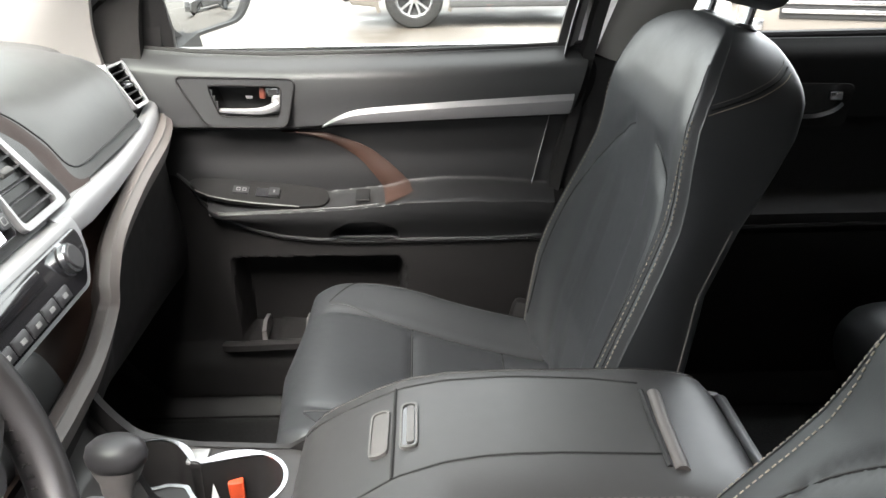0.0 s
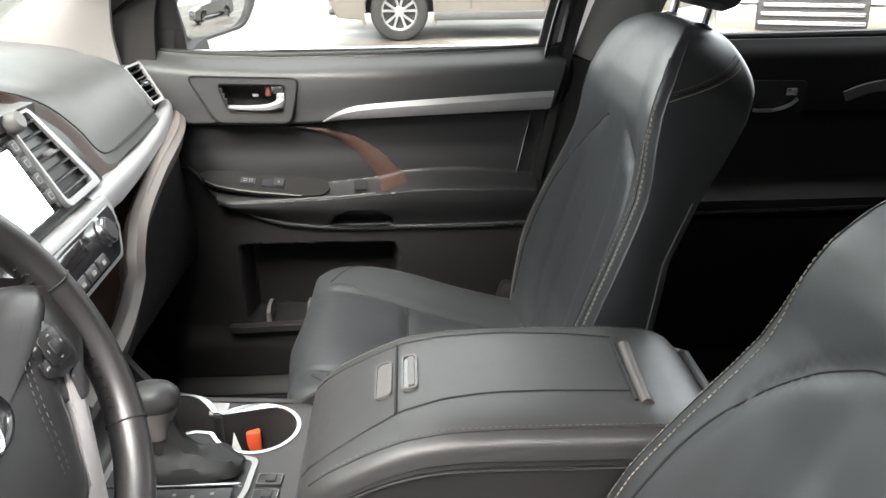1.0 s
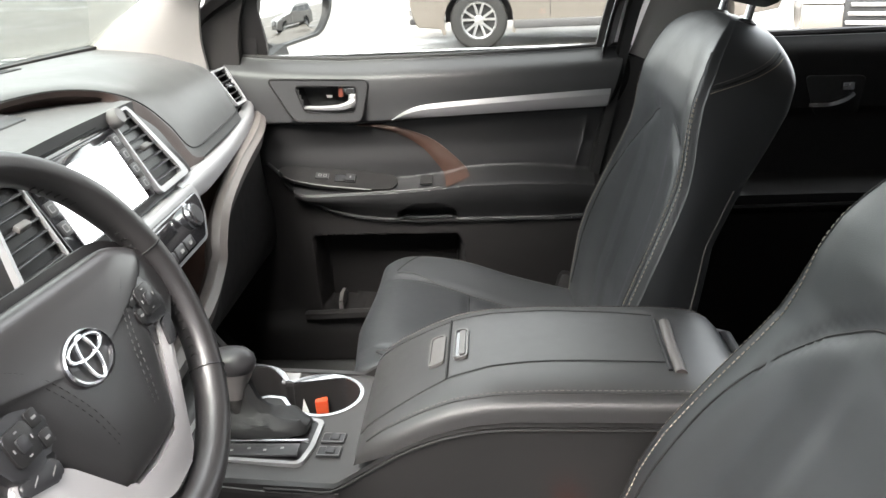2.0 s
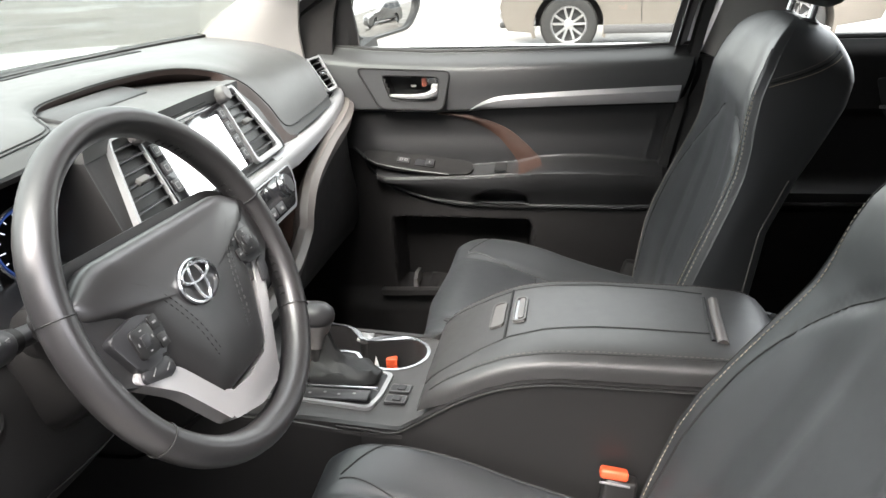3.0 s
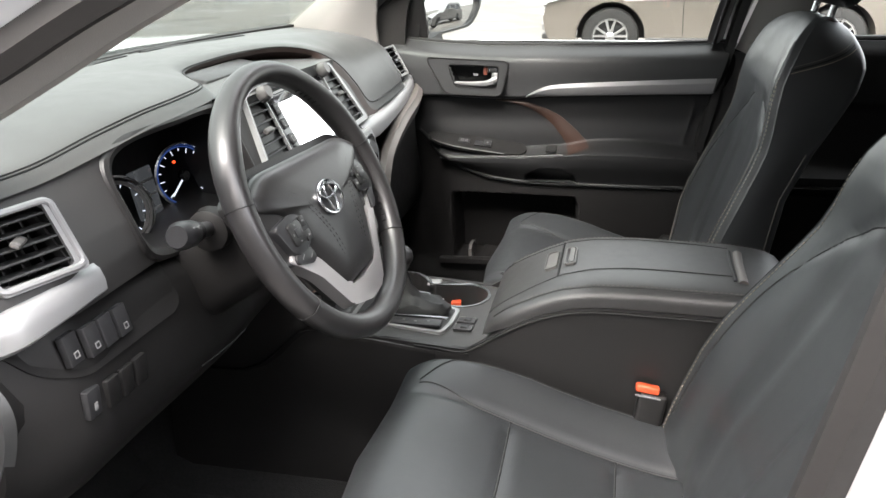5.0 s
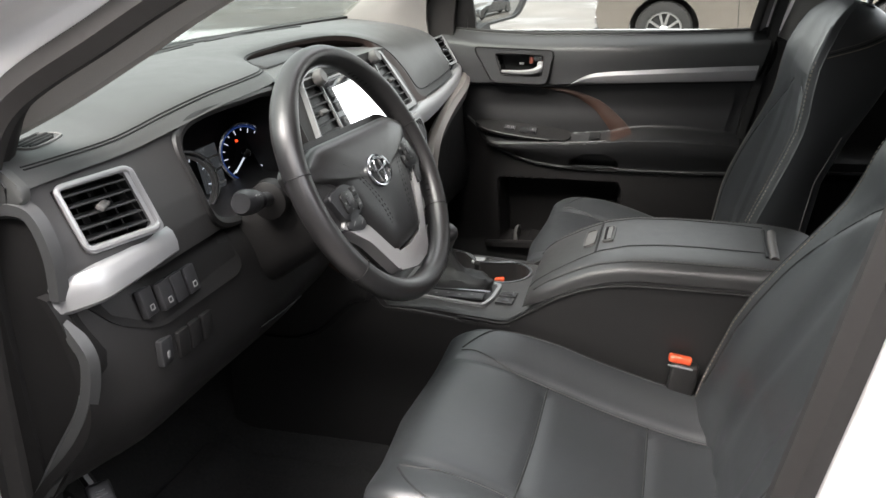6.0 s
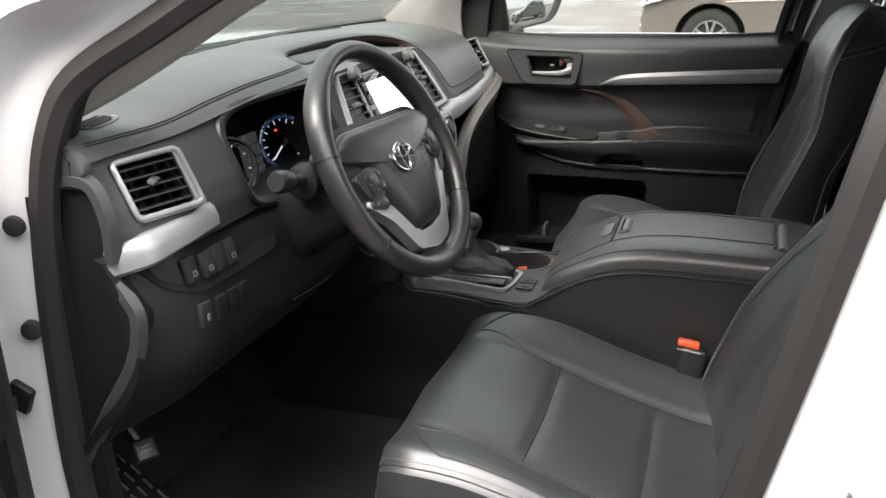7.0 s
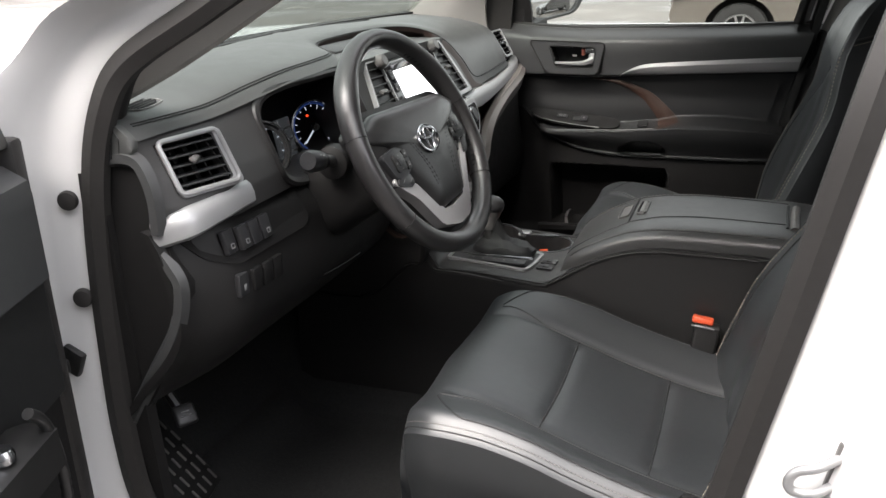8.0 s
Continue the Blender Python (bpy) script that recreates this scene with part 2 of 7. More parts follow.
# ---- ground and distance ----
def ground_material():
    m = mat("wet_lot_surface", (0.42, 0.40, 0.37), 0.6, vary=0.2, scale=0.5)
    n, l = m.node_tree.nodes, m.node_tree.links
    b = n["Principled BSDF"]
    geo = n.new("ShaderNodeNewGeometry")
    big = n.new("ShaderNodeTexNoise")
    big.inputs["Scale"].default_value = 0.28
    big.inputs["Detail"].default_value = 8
    l.new(geo.outputs["Position"], big.inputs["Vector"])
    ramp = n.new("ShaderNodeValToRGB")
    ramp.color_ramp.elements[0].position, ramp.color_ramp.elements[1].position = 0.42, 0.6
    ramp.color_ramp.elements[0].color = (0.060, 0.050, 0.040, 1)
    ramp.color_ramp.elements[1].color = (0.150, 0.142, 0.132, 1)
    l.new(big.outputs["Fac"], ramp.inputs[0])
    l.new(ramp.outputs[0], b.inputs["Base Color"])
    wet = n.new("ShaderNodeMapRange")
    wet.inputs["From Min"].default_value, wet.inputs["From Max"].default_value = 0.4, 0.55
    wet.inputs["To Min"].default_value, wet.inputs["To Max"].default_value = 0.35, 0.9
    l.new(big.outputs["Fac"], wet.inputs["Value"])
    l.new(wet.outputs["Result"], b.inputs["Roughness"])
    fine = n.new("ShaderNodeTexNoise")
    fine.inputs["Scale"].default_value = 60
    l.new(geo.outputs["Position"], fine.inputs["Vector"])
    bp = n.new("ShaderNodeBump")
    bp.inputs["Strength"].default_value, bp.inputs["Distance"].default_value = 0.3, 0.01
    l.new(fine.outputs["Fac"], bp.inputs["Height"])
    l.new(bp.outputs["Normal"], b.inputs["Normal"])
    return m


GROUND_MAT = ground_material()
ground = mesh_ob("ground", box((0, 0, GROUND - 0.5), (1600, 1600, 1.0), 0), GROUND_MAT)
tagged(ground, "pale wet parking lot surface with brown puddle stains", "ground", kind="structure")

TYRE = mat("tyre_rubber", (0.016, 0.016, 0.016), 0.9, grain=200, bump=0.3, vary=0.2, scale=12)
ALLOY = mat("alloy_rim", (0.55, 0.56, 0.57), 0.3, metal=0.9, vary=0.06, scale=12)
CLAD = mat("grey_cladding", (0.045, 0.045, 0.047), 0.6, grain=300, bump=0.2, vary=0.12, scale=6)
LAMP_GLASS = mat("lamp_lens", (0.55, 0.57, 0.58), 0.12, vary=0.1, scale=20, coat=0.5)
CAR_GLASS = mat("dark_car_window", (0.02, 0.022, 0.024), 0.06, vary=0.1, scale=4, coat=0.6)


def wheel_parts(root, hub, side):
    """A tyre with a rim of five split spokes; hub is the wheel's centre, side the way that its face looks along y."""
    m = Matrix.Translation(hub) @ Euler((radians(90 if side < 0 else -90), 0, 0)).to_matrix().to_4x4()
    tyre = [(0.235, -0.10), (0.245, -0.112), (0.31, -0.118), (0.355, -0.105), (0.372, -0.08), (0.374, 0.0), (0.372, 0.08), (0.355, 0.105), (0.31, 0.118), (0.245, 0.112), (0.235, 0.10)]
    w = part("wheel", turned(tyre, m, 40), TYRE, root, "black tyre with moulded side wall")
    rim = turned([(0.238, -0.09), (0.238, 0.112), (0.225, 0.116), (0.215, 0.09), (0.205, 0.03), (0.10, 0.02), (0.0, 0.02)], m, 40)
    part("rim", rim, CLAD, w, "dark wheel barrel")
    sp = bmesh.new()
    for k in range(5):
        for da in (-9, 9):
            a = radians(72 * k + 18 + da)
            a2 = radians(72 * k + 18 + da * 1.7)
            p0, p1 = Vector((0.045 * math.cos(a), 0.045 * math.sin(a), 0.085)), Vector((0.222 * math.cos(a2), 0.222 * math.sin(a2), 0.10))
            path = [m @ (p0.lerp(p1, t / 4)) for t in range(5)]
            sweep(path, [(-0.017, -0.012), (0.017, -0.012), (0.011, 0.012), (-0.011, 0.012)], up=m.to_3x3() @ Vector((0, 0, 1)), bm=sp)
    turned([(0.0, 0.05), (0.062, 0.05), (0.062, 0.088), (0.045, 0.1), (0.0, 0.1)], m, 20, sp)
    turned([(0.213, 0.095), (0.236, 0.095), (0.236, 0.114), (0.213, 0.108)], m, 40, sp)
    part("spokes", sp, ALLOY, w, "silver five-spoke alloy")


def arch(cx, cz, r, a0, a1, n=14):
    return [(cx + r * math.cos(radians(a0 + (a1 - a0) * i / n)), cz + r * math.sin(radians(a0 + (a1 - a0) * i / n))) for i in range(n + 1)]


def suv(label, paint):
    """A parked sport utility car that points along -x; its front axle stands at the origin."""
    root = thing("parked_car", (0, 0, 0), label, "car", "parked cars in the lot")
    wb, h = 2.79, 0.86
    low = 0.27
    prof = [(-0.86, 0.42), (-0.80, 0.30), (-0.46, low)] + arch(0, 0.37, 0.455, 193, -13) + [(0.5, low), (wb - 0.5, low)] + arch(wb, 0.37, 0.455, 193, -13) + \
           [(wb + 0.5, 0.3), (wb + 1.0, 0.38), (wb + 1.08, 0.6), (wb + 1.04, 0.95), (wb + 0.98, 1.14), (1.0, 1.13), (0.3, 1.10), (-0.4, 1.03), (-0.72, 0.93), (-0.86, 0.78), (-0.90, 0.6)]
    bm = plate(prof, lambda a, b, d: (a, (d - h) * (1 - 0.10 * smooth(-0.2, -0.9, a)), b), 2 * h, 0.0)
    body = bmesh.new()
    merge(body, bm)
    body_ob = part("body", body, paint, root)
    mod = body_ob.modifiers.new("bevel", "BEVEL")
    mod.width, mod.segments, mod.limit_method, mod.angle_limit = 0.06, 3, "ANGLE", radians(55)
    rings = []
    for z, x0, x1, w in ((1.12, 0.62, wb + 0.99, h - 0.02), (1.35, 1.02, wb + 0.92, h - 0.08), (1.58, 1.5, wb + 0.78, h - 0.16), (1.66, 1.7, wb + 0.66, h - 0.22), (1.70, 2.0, wb + 0.4, h - 0.35)):
        rings.append([Vector((x, y, z)) for x, y in rounded([(x0, -w), (x1, -w), (x1, w), (x0, w)], 0.14, 4)])
    part("roof", loft(rings), paint, root)
    for s in (-1, 1):
        for x0, x1, t0, t1 in ((0.86, 1.72, 1.40, 1.76), (1.8, 2.72, 1.83, 2.72), (2.8, 3.6, 2.8, 3.4)):
            part("window", plate([(x0, 1.16), (x1, 1.16), (t1, 1.53), (t0, 1.53)], lambda a, b, d, s=s: (a, s * (h - 0.035 - (b - 1.16) * 0.29 + d), b), 0.012, 0.004), CAR_GLASS, root)
        part("sill_cladding", box((wb / 2, s * (h + 0.005), 0.31), (1.9, 0.05, 0.11), 0.02), CLAD, root)
        for cx in (0, wb):
            out, inn = arch(cx, 0.37, 0.497, 200, -20, 18), arch(cx, 0.37, 0.450, 200, -20, 18)
            ring = [[Vector((p[0], s * (h - 0.01), p[1])) for p in out], [Vector((p[0], s * (h + 0.018), p[1])) for p in out], [Vector((p[0], s * (h + 0.018), p[1])) for p in inn], [Vector((p[0], s * (h - 0.06), p[1])) for p in inn]]
            part("arch_trim", loft(ring, False, False), paint, root)
            part("wheel_well", plate(arch(cx, 0.37, 0.450, 185, -5), lambda a, b, d, s=s: (a, s * (h - 0.34 + d), b), 0.02, 0), DARK, root)
        for x in (0.92, 1.86, 2.82):
            part("door_gap", tube([(x, s * (h + 0.001), 0.40), (x - 0.01, s * (h + 0.001), 0.8), (x, s * (h - 0.005), 1.12)], 0.005, 5, up=(1, 0, 0)), DARK, root)
        for x in (1.70, 2.65):
            part("door_handle", box((x, s * (h + 0.022), 0.93), (0.19, 0.03, 0.03), 0.01), CHROME, root)
        part("body_crease", tube([(-0.2, s * (h - 0.003), 0.82), (1.5, s * (h + 0.004), 0.86), (wb + 0.8, s * (h - 0.003), 0.92)], 0.012, 6), paint, root)
        part("headlamp", plate([(-0.86, 0.80), (-0.30, 0.94), (-0.32, 1.0), (-0.70, 0.93)], lambda a, b, d, s=s: (a, s * (h - 0.065 + d + 0.07 * smooth(-0.8, -0.3, a)), b), 0.03, 0.008), LAMP_GLASS, root)
        part("headlamp_front", box((-0.87, s * 0.62, 0.84), (0.06, 0.36, 0.13), 0.02), LAMP_GLASS, root)
        part("fog_lamp", box((-0.88, s * 0.66, 0.5), (0.05, 0.2, 0.1), 0.02), CHROME, root)
        part("mirror", box((0.98, s * (h + 0.13), 1.15), (0.12, 0.22, 0.15), 0.04), paint, root)
        for cx in (0, wb):
            wheel_parts(root, Vector((cx, s * (h - 0.14), 0.37)), s)
        part("tail_lamp", box((wb + 1.03, s * 0.72, 0.95), (0.1, 0.22, 0.18), 0.03), RED, root)
    part("grille_backing", box((-0.885, 0, 0.72), (0.05, 0.9, 0.34), 0.03), DARK, root)
    for k in range(4):
        part("grille_bar", box((-0.915, 0, 0.62 + 0.075 * k), (0.035, 0.86 - 0.03 * k, 0.035), 0.01), CHROME, root)
    part("bumper_lip", box((-0.87, 0, 0.36), (0.1, 1.3, 0.08), 0.03), CLAD, root)
    return root


def move_to(root, m):
    root.matrix_basis = m


BRONZE = mat("bronze_car_paint", (0.135, 0.122, 0.108), 0.3, metal=0.3, vary=0.05, scale=2, coat=0.8)
GREYPAINT = mat("grey_car_paint", (0.16, 0.155, 0.15), 0.3, metal=0.4, vary=0.05, scale=2, coat=0.8)
neighbour = suv("bronze brown sport utility car with alloy wheels, parked in the lot", BRONZE)
move_to(neighbour, pose(-0.11, 11.05, GROUND))
dark_car = copy_thing(neighbour, pose(3.75, 7.2, GROUND, 0, 0, 70))
tagged(dark_car, "bronze brown sport utility car parked nose out in the row")
silver_car = suv("grey sport utility car with a bright grille, parked in a row", GREYPAINT)
move_to(silver_car, pose(6.2, 6.6, GROUND, 0, 0, 70))
grey_far = copy_thing(silver_car, pose(14.5, 4.0, GROUND, 0, 0, 76))
tagged(grey_far, "grey sport utility car standing far behind on the lot")

# distant low building across the lot
TEAL = mat("teal_cladding", (0.03, 0.075, 0.085), 0.5, vary=0.2, scale=0.4)
BEIGE = mat("beige_cladding", (0.34, 0.30, 0.25), 0.7, vary=0.15, scale=0.3)
hall = thing("low_building", (-42, 20, GROUND), "long low beige and teal building across the lot", "building")
part("wall", box((-42, 20, GROUND + 2.2), (8, 70, 4.4), 0.1), BEIGE, hall)
part("roof", box((-42, 20, GROUND + 4.55), (8.6, 70.6, 0.3), 0.05), CLAD, hall)
for k in range(9):
    part("dark_bay", box((-37.95, -8 + 7 * k, GROUND + 1.5), (0.12, 4.2, 2.6), 0.03), TEAL, hall)

# added plain wall, unseen behind the camera, that cuts light from the driver's side
side_block = thing("side_light_block", (0, -5.2, GROUND), "added unseen dark grey wall that blocks light from the driver's side", "building")
part("wall", box((-2, -5.2, GROUND + 2.8), (40, 0.4, 5.6), 0.03), CLAD, side_block)
part("coping", box((-2, -5.2, GROUND + 5.65), (40.2, 0.5, 0.1), 0.02), LIP, side_block)

# ---- body shell of the white car ----
LOOP = [(-0.56, 0.46), (-0.635, 0.56), (-0.652, 0.68), (-0.648, 0.82), (-0.638, 0.96), (-0.620, 1.08), (-0.592, 1.160), (-0.55, 1.222), (-0.45, 1.280), (-0.35, 1.335), (-0.12, 1.445), (0.08, 1.500),
        (0.26, 1.515), (0.345, 1.46), (0.332, 1.37), (0.287, 1.213), (0.233, 0.965), (0.193, 0.787), (0.155, 0.62), (0.11, 0.49), (0.02, 0.445), (-0.30, 0.43), (-0.48, 0.435)]
LOOP_LINE = spline([(x, 0, z) for x, z in LOOP], 6, True)


def loop_rail(off, y, s):
    """The door opening's line, pushed outwards by off, at side s."""
    out = []
    k = len(LOOP_LINE)
    for i, p in enumerate(LOOP_LINE):
        d = (LOOP_LINE[(i + 1) % k] - LOOP_LINE[i - 1]).normalized()
        # the windshield pillar is slim
        slim = smooth(1.10, 1.20, p.z) * smooth(0.2, 0.0, p.x) if off > 0.012 else 0.0
        o = off * (1 - slim * interp(p.x, [(-0.62, 0.05), (-0.57, 0.28), (-0.50, 0.48), (-0.40, 0.55), (0.0, 0.5)]))
        yy = y - slim * 0.55 * (y - 0.776)
        out.append(Vector((p.x - d.z * o, s * (yy - 0.10 * smooth(1.15, 1.55, p.z)), p.z + d.x * o)))
    return out


body = thing("body_shell", (0, 0, GROUND + 0.3), "white painted car body with open driver door frame", "car body", kind="structure")
for s in (-1, 1):
    rails = [loop_rail(o, y, s) for o, y in ((-0.004, 0.735), (-0.002, 0.762), (0.012, 0.776), (0.035, 0.785), (0.06, 0.790), (0.075, 0.798), (0.09, 0.82), (0.105, 0.855), (0.125, 0.88))]
    if s < 0:
        part("door_frame", loft([r + [r[0]] for r in rails], False, False), PAINT, body, "white painted door frame with hinge and lock faces")
    else:
        part("door_frame", loft([r + [r[0]] for r in rails], False, False), PAINT, body)
    seal = loop_rail(0.0, 0.772, s)
    part("door_seal", sweep(seal, [(-0.016, -0.012), (0.006, -0.017), (0.02, -0.004), (0.02, 0.009), (0.004, 0.016), (-0.014, 0.011)], up=(0, s, 0), closed=True), RUBBER, body, "black rubber door seal")
    inner = [[q + Vector((0.036 * smooth(0.10, 0.20, q.x) * (s > 0), 0, 0)) for q in loop_rail(o, y, s)] for o, y in ((-0.008, 0.762), (-0.012, 0.748), (-0.006, 0.732), (0.012, 0.726))]
    part("frame_trim", loft([r + [r[0]] for r in inner], False, False), LOWER, body, "dark plastic trim round the door opening")

# outer skin behind and ahead of the driver's opening
part("rear_side", sheet(lambda u, v: (0.40 + 1.9 * u, -0.90 - 0.03 * math.sin(v * 3.1) + 0.22 * smooth(1.1, 1.5, 0.25 + 0.95 * v), 0.25 + 0.93 * v + 0.06 * u), 12, 10, (0, 0.03, 0)), PAINT, body)
part("fender", sheet(lambda u, v: (-0.80 - 1.5 * u, -0.885 - 0.03 * math.sin(v * 3.1) + 0.12 * u * u, 0.30 + 0.80 * v - 0.10 * u * v), 12, 10, (0, 0.03, 0)), PAINT, body)
part("fender", sheet(lambda u, v: (-0.80 - 1.5 * u, 0.885 + 0.03 * math.sin(v * 3.1) - 0.12 * u * u, 0.30 + 0.80 * v - 0.10 * u * v), 12, 10, (0, -0.03, 0)), PAINT, body)
part("hood", sheet(lambda u, v: (-0.90 - 1.35 * u - 0.10 * (1 - abs(2 * v - 1) ** 2), -0.86 + 1.72 * v, 1.163 - 0.13 * u ** 1.8 - 0.022 * abs(2 * v - 1) ** 3), 16, 20, (0, 0, -0.02)), PAINT, body, "white painted hood")
for s in (-1, 1):
    for ax in (-1.33, 1.46):
        wheel_parts(body, Vector((ax, s * 0.765, GROUND + 0.37)), s)
part("front_end", box((-2.3, 0, 0.55), (0.25, 1.7, 0.75), 0.1), PAINT, body)
part("rear_side", sheet(lambda u, v: (0.40 + 1.9 * u, 0.90 + 0.03 * math.sin(v * 3.1), 0.25 + 0.85 * v), 8, 6, (0, -0.03, 0)), PAINT, body)
part("tail", box((2.32, 0, 0.75), (0.12, 1.75, 1.0), 0.05), PAINT, body)
part("tail_upper", sheet(lambda u, v: (2.28 - 0.30 * v, -0.78 + 1.56 * u, 1.2 + 0.33 * v), 4, 4, (-0.03, 0, 0)), PLASTIC, body)
for s in (-1, 1):
    part("roof_rail", sweep(spline([(-0.06, s * 0.685, 1.50), (0.08, s * 0.665, 1.54), (0.5, s * 0.66, 1.575), (1.4, s * 0.64, 1.56), (2.1, s * 0.62, 1.48)], 6), [(-0.05, -0.03), (0.05, -0.03), (0.06, 0.0), (0.04, 0.05), (-0.04, 0.05), (-0.06, 0.0)]), PAINT, body)
    # rear pillar between rear door window and tail
    part("rear_pillar", sheet(lambda u, v: (1.35 + 0.9 * u - 0.1 * v, s * (0.79 - 0.16 * v), 1.12 + 0.42 * v), 4, 4, (0, -s * 0.03, 0)), HEADLINER, body)
    # middle pillar inner trim, pale above the belt and dark below
    px = 0.045 if s > 0 else 0.0
    part("pillar_trim_upper", sweep(spline([(0.335 + px, s * 0.755, 1.10), (0.375 + px, s * 0.735, 1.22), (0.415 + px, s * 0.68, 1.36), (0.44 + px, s * 0.615, 1.50)], 6), [(-0.055, -0.012), (0.055, -0.012), (0.065, 0.012), (0.03, 0.024), (-0.03, 0.024), (-0.065, 0.012)], up=(0, -s, 0)), HEADLINER, body, "pale grey middle pillar trim")
    part("pillar_trim_lower", sweep(spline([(0.345 + px, s * 0.752, 1.10), (0.315 + px, s * 0.75, 0.95), (0.275 + px, s * 0.75, 0.75), (0.24 + px, s * 0.75, 0.55), (0.23 + px, s * 0.75, 0.42)], 6), [(-0.075, -0.015), (0.075, -0.015), (0.085, 0.01), (0.04, 0.026), (-0.04, 0.026), (-0.085, 0.01)], up=(0, -s, 0)), LOWER, body, "dark plastic pillar trim")
part("pillar_slide", box((0.385, 0.722, 1.03), (0.05, 0.02, 0.20), 0.008, rot=(0, 12, 0)), PLASTIC, body)

ceiling = mesh_ob("ceiling", sheet(lambda u, v: (-0.20 + 2.34 * u, -0.63 + 1.26 * v, 1.51 + 0.05 * math.sin(math.pi * min(1, u * 1.4 + 0.1)) + 0.02 * math.sin(math.pi * v)), 20, 12, (0, 0, 0.02)), HEADLINER)
tagged(ceiling, "pale grey fabric headliner of the car", "ceiling", kind="structure")
roof = mesh_ob("roof", sheet(lambda u, v: (-0.22 + 2.4 * u, -0.69 + 1.38 * v, 1.55 + 0.05 * math.sin(math.pi * min(1, u * 1.4 + 0.1)) + 0.02 * math.sin(math.pi * v)), 20, 12, (0, 0, 0.02)), PAINT)
tagged(roof, "white painted car roof", "roof", kind="structure")

windshield = mesh_ob("windshield", sheet(lambda u, v: (-0.775 - 0.105 * (1 - (2 * u - 1) ** 2) + 0.58 * v, (2 * u - 1) * (0.74 - 0.12 * v), 1.170 + 0.36 * v + 0.03 * math.sin(math.pi * v)), 16, 8, (-0.003, 0, 0.004)), SCREEN_GLASS)
tagged(windshield, "clear curved windshield glass above the dashboard", "windshield", kind="structure")
windshield.visible_shadow = False
frit = mesh_ob("windshield_edge", sweep(spline([(-0.768 - 0.105 * (1 - q * q), q * 0.74, 1.171) for q in np.linspace(-1, 1, 13)], 3), [(-0.012, -0.004), (0.010, -0.004), (0.012, 0.006), (-0.010, 0.008)]), RUBBER)
tagged(frit, "black rubber edge at the foot of the windshield", "seal", kind="structure")
for s in (-1, 1):
    # inner windshield pillar trim
    if s < 0:
        pil = mesh_ob("windshield_pillar_trim", sweep(spline([(-0.70, -0.725, 1.150), (-0.555, -0.715, 1.215), (-0.45, -0.700, 1.272), (-0.35, -0.685, 1.328), (-0.12, -0.640, 1.440), (0.08, -0.60, 1.495)], 6),
                      [(0.026, -0.02), (0.012, 0.004), (-0.012, 0.016), (-0.026, 0.012), (-0.026, -0.012), (0.0, -0.03)], up=(0, 1, 0)), HEADLINER)
    else:
        ga = spline([(-0.815, 0.715, 1.165), (-0.72, 0.70, 1.225), (-0.60, 0.685, 1.295), (-0.40, 0.645, 1.405), (-0.18, 0.60, 1.51)], 6)
        gb = spline([(-0.550, 0.728, 1.115), (-0.549, 0.706, 1.195), (-0.520, 0.688, 1.285), (-0.40, 0.660, 1.375), (-0.12, 0.620, 1.50)], 6)
        pil = mesh_ob("windshield_pillar_trim", sheet(lambda u, v: ga[int(round(u * 24))].lerp(gb[int(round(u * 24))], v) + Vector((0, -0.028 * math.sin(math.pi * v), 0)), 24, 10, (0, 0.012, 0)), HEADLINER)
    tagged(pil, "pale grey windshield pillar trim", "pillar trim", kind="structure")

# cabin floor, tunnel and closing walls
floor = mesh_ob("floor", sheet(lambda u, v: (-0.95 + 3.15 * u, -0.745 + 1.49 * v, 0.40 + 0.20 * smooth(-0.68, -0.95, -0.95 + 3.15 * u) + 0.14 * smooth(0.20, 0.10, abs(-0.745 + 1.49 * v))), 60, 40, (0, 0, -0.03)), CARPET)
tagged(floor, "black carpeted car floor with raised tunnel", "floor", kind="structure")
firewall = mesh_ob("firewall", box((-0.98, 0, 0.82), (0.05, 1.5, 0.66), 0.01), LOWER)
cowl = mesh_ob("cowl", box((-0.93, 0, 1.125), (0.24, 1.56, 0.03), 0.01), LOWER)
tagged(cowl, "dark cowl panel under the foot of the windshield", "cowl", kind="structure")
tagged(firewall, "dark carpeted bulkhead under the dashboard", "bulkhead", kind="structure")
for s in (-1, 1):
    side = mesh_ob("sill_trim", sheet(lambda u, v, s=s: (-0.9 + 3.0 * u, s * (0.70 + 0.10 * v), 0.405 + 0.055 * smooth(0, 0.5, v) - 0.02 * smooth(0.75, 1, v)), 10, 8, (0, 0, -0.03)), LOWER)
    tagged(side, "dark plastic sill trim along the door", "sill trim", kind="structure")
    kick = mesh_ob("kick_panel", sheet(lambda u, v, s=s: (-0.95 + (0.34 if s < 0 else 0.56) * u, s * (0.735 + 0.025 * v), 0.41 + 0.67 * v), 6, 6, (0, s * 0.02, 0)), LOWER)
    tagged(kick, "dark plastic kick panel beside the footwell", "kick panel", kind="structure")
# ---- dashboard ----
dash = thing("dashboard", (-0.6, 0, 0.45), "dark grey soft dashboard with satin silver trim and brown accents", "dashboard")

def stack(y, z, d=0.0):
    """A place on the leaning face of the centre stack, d proud of it."""
    return Vector((-0.505 + (1.14 - z) * 0.5 + d * 0.89, y, z + d * 0.45))


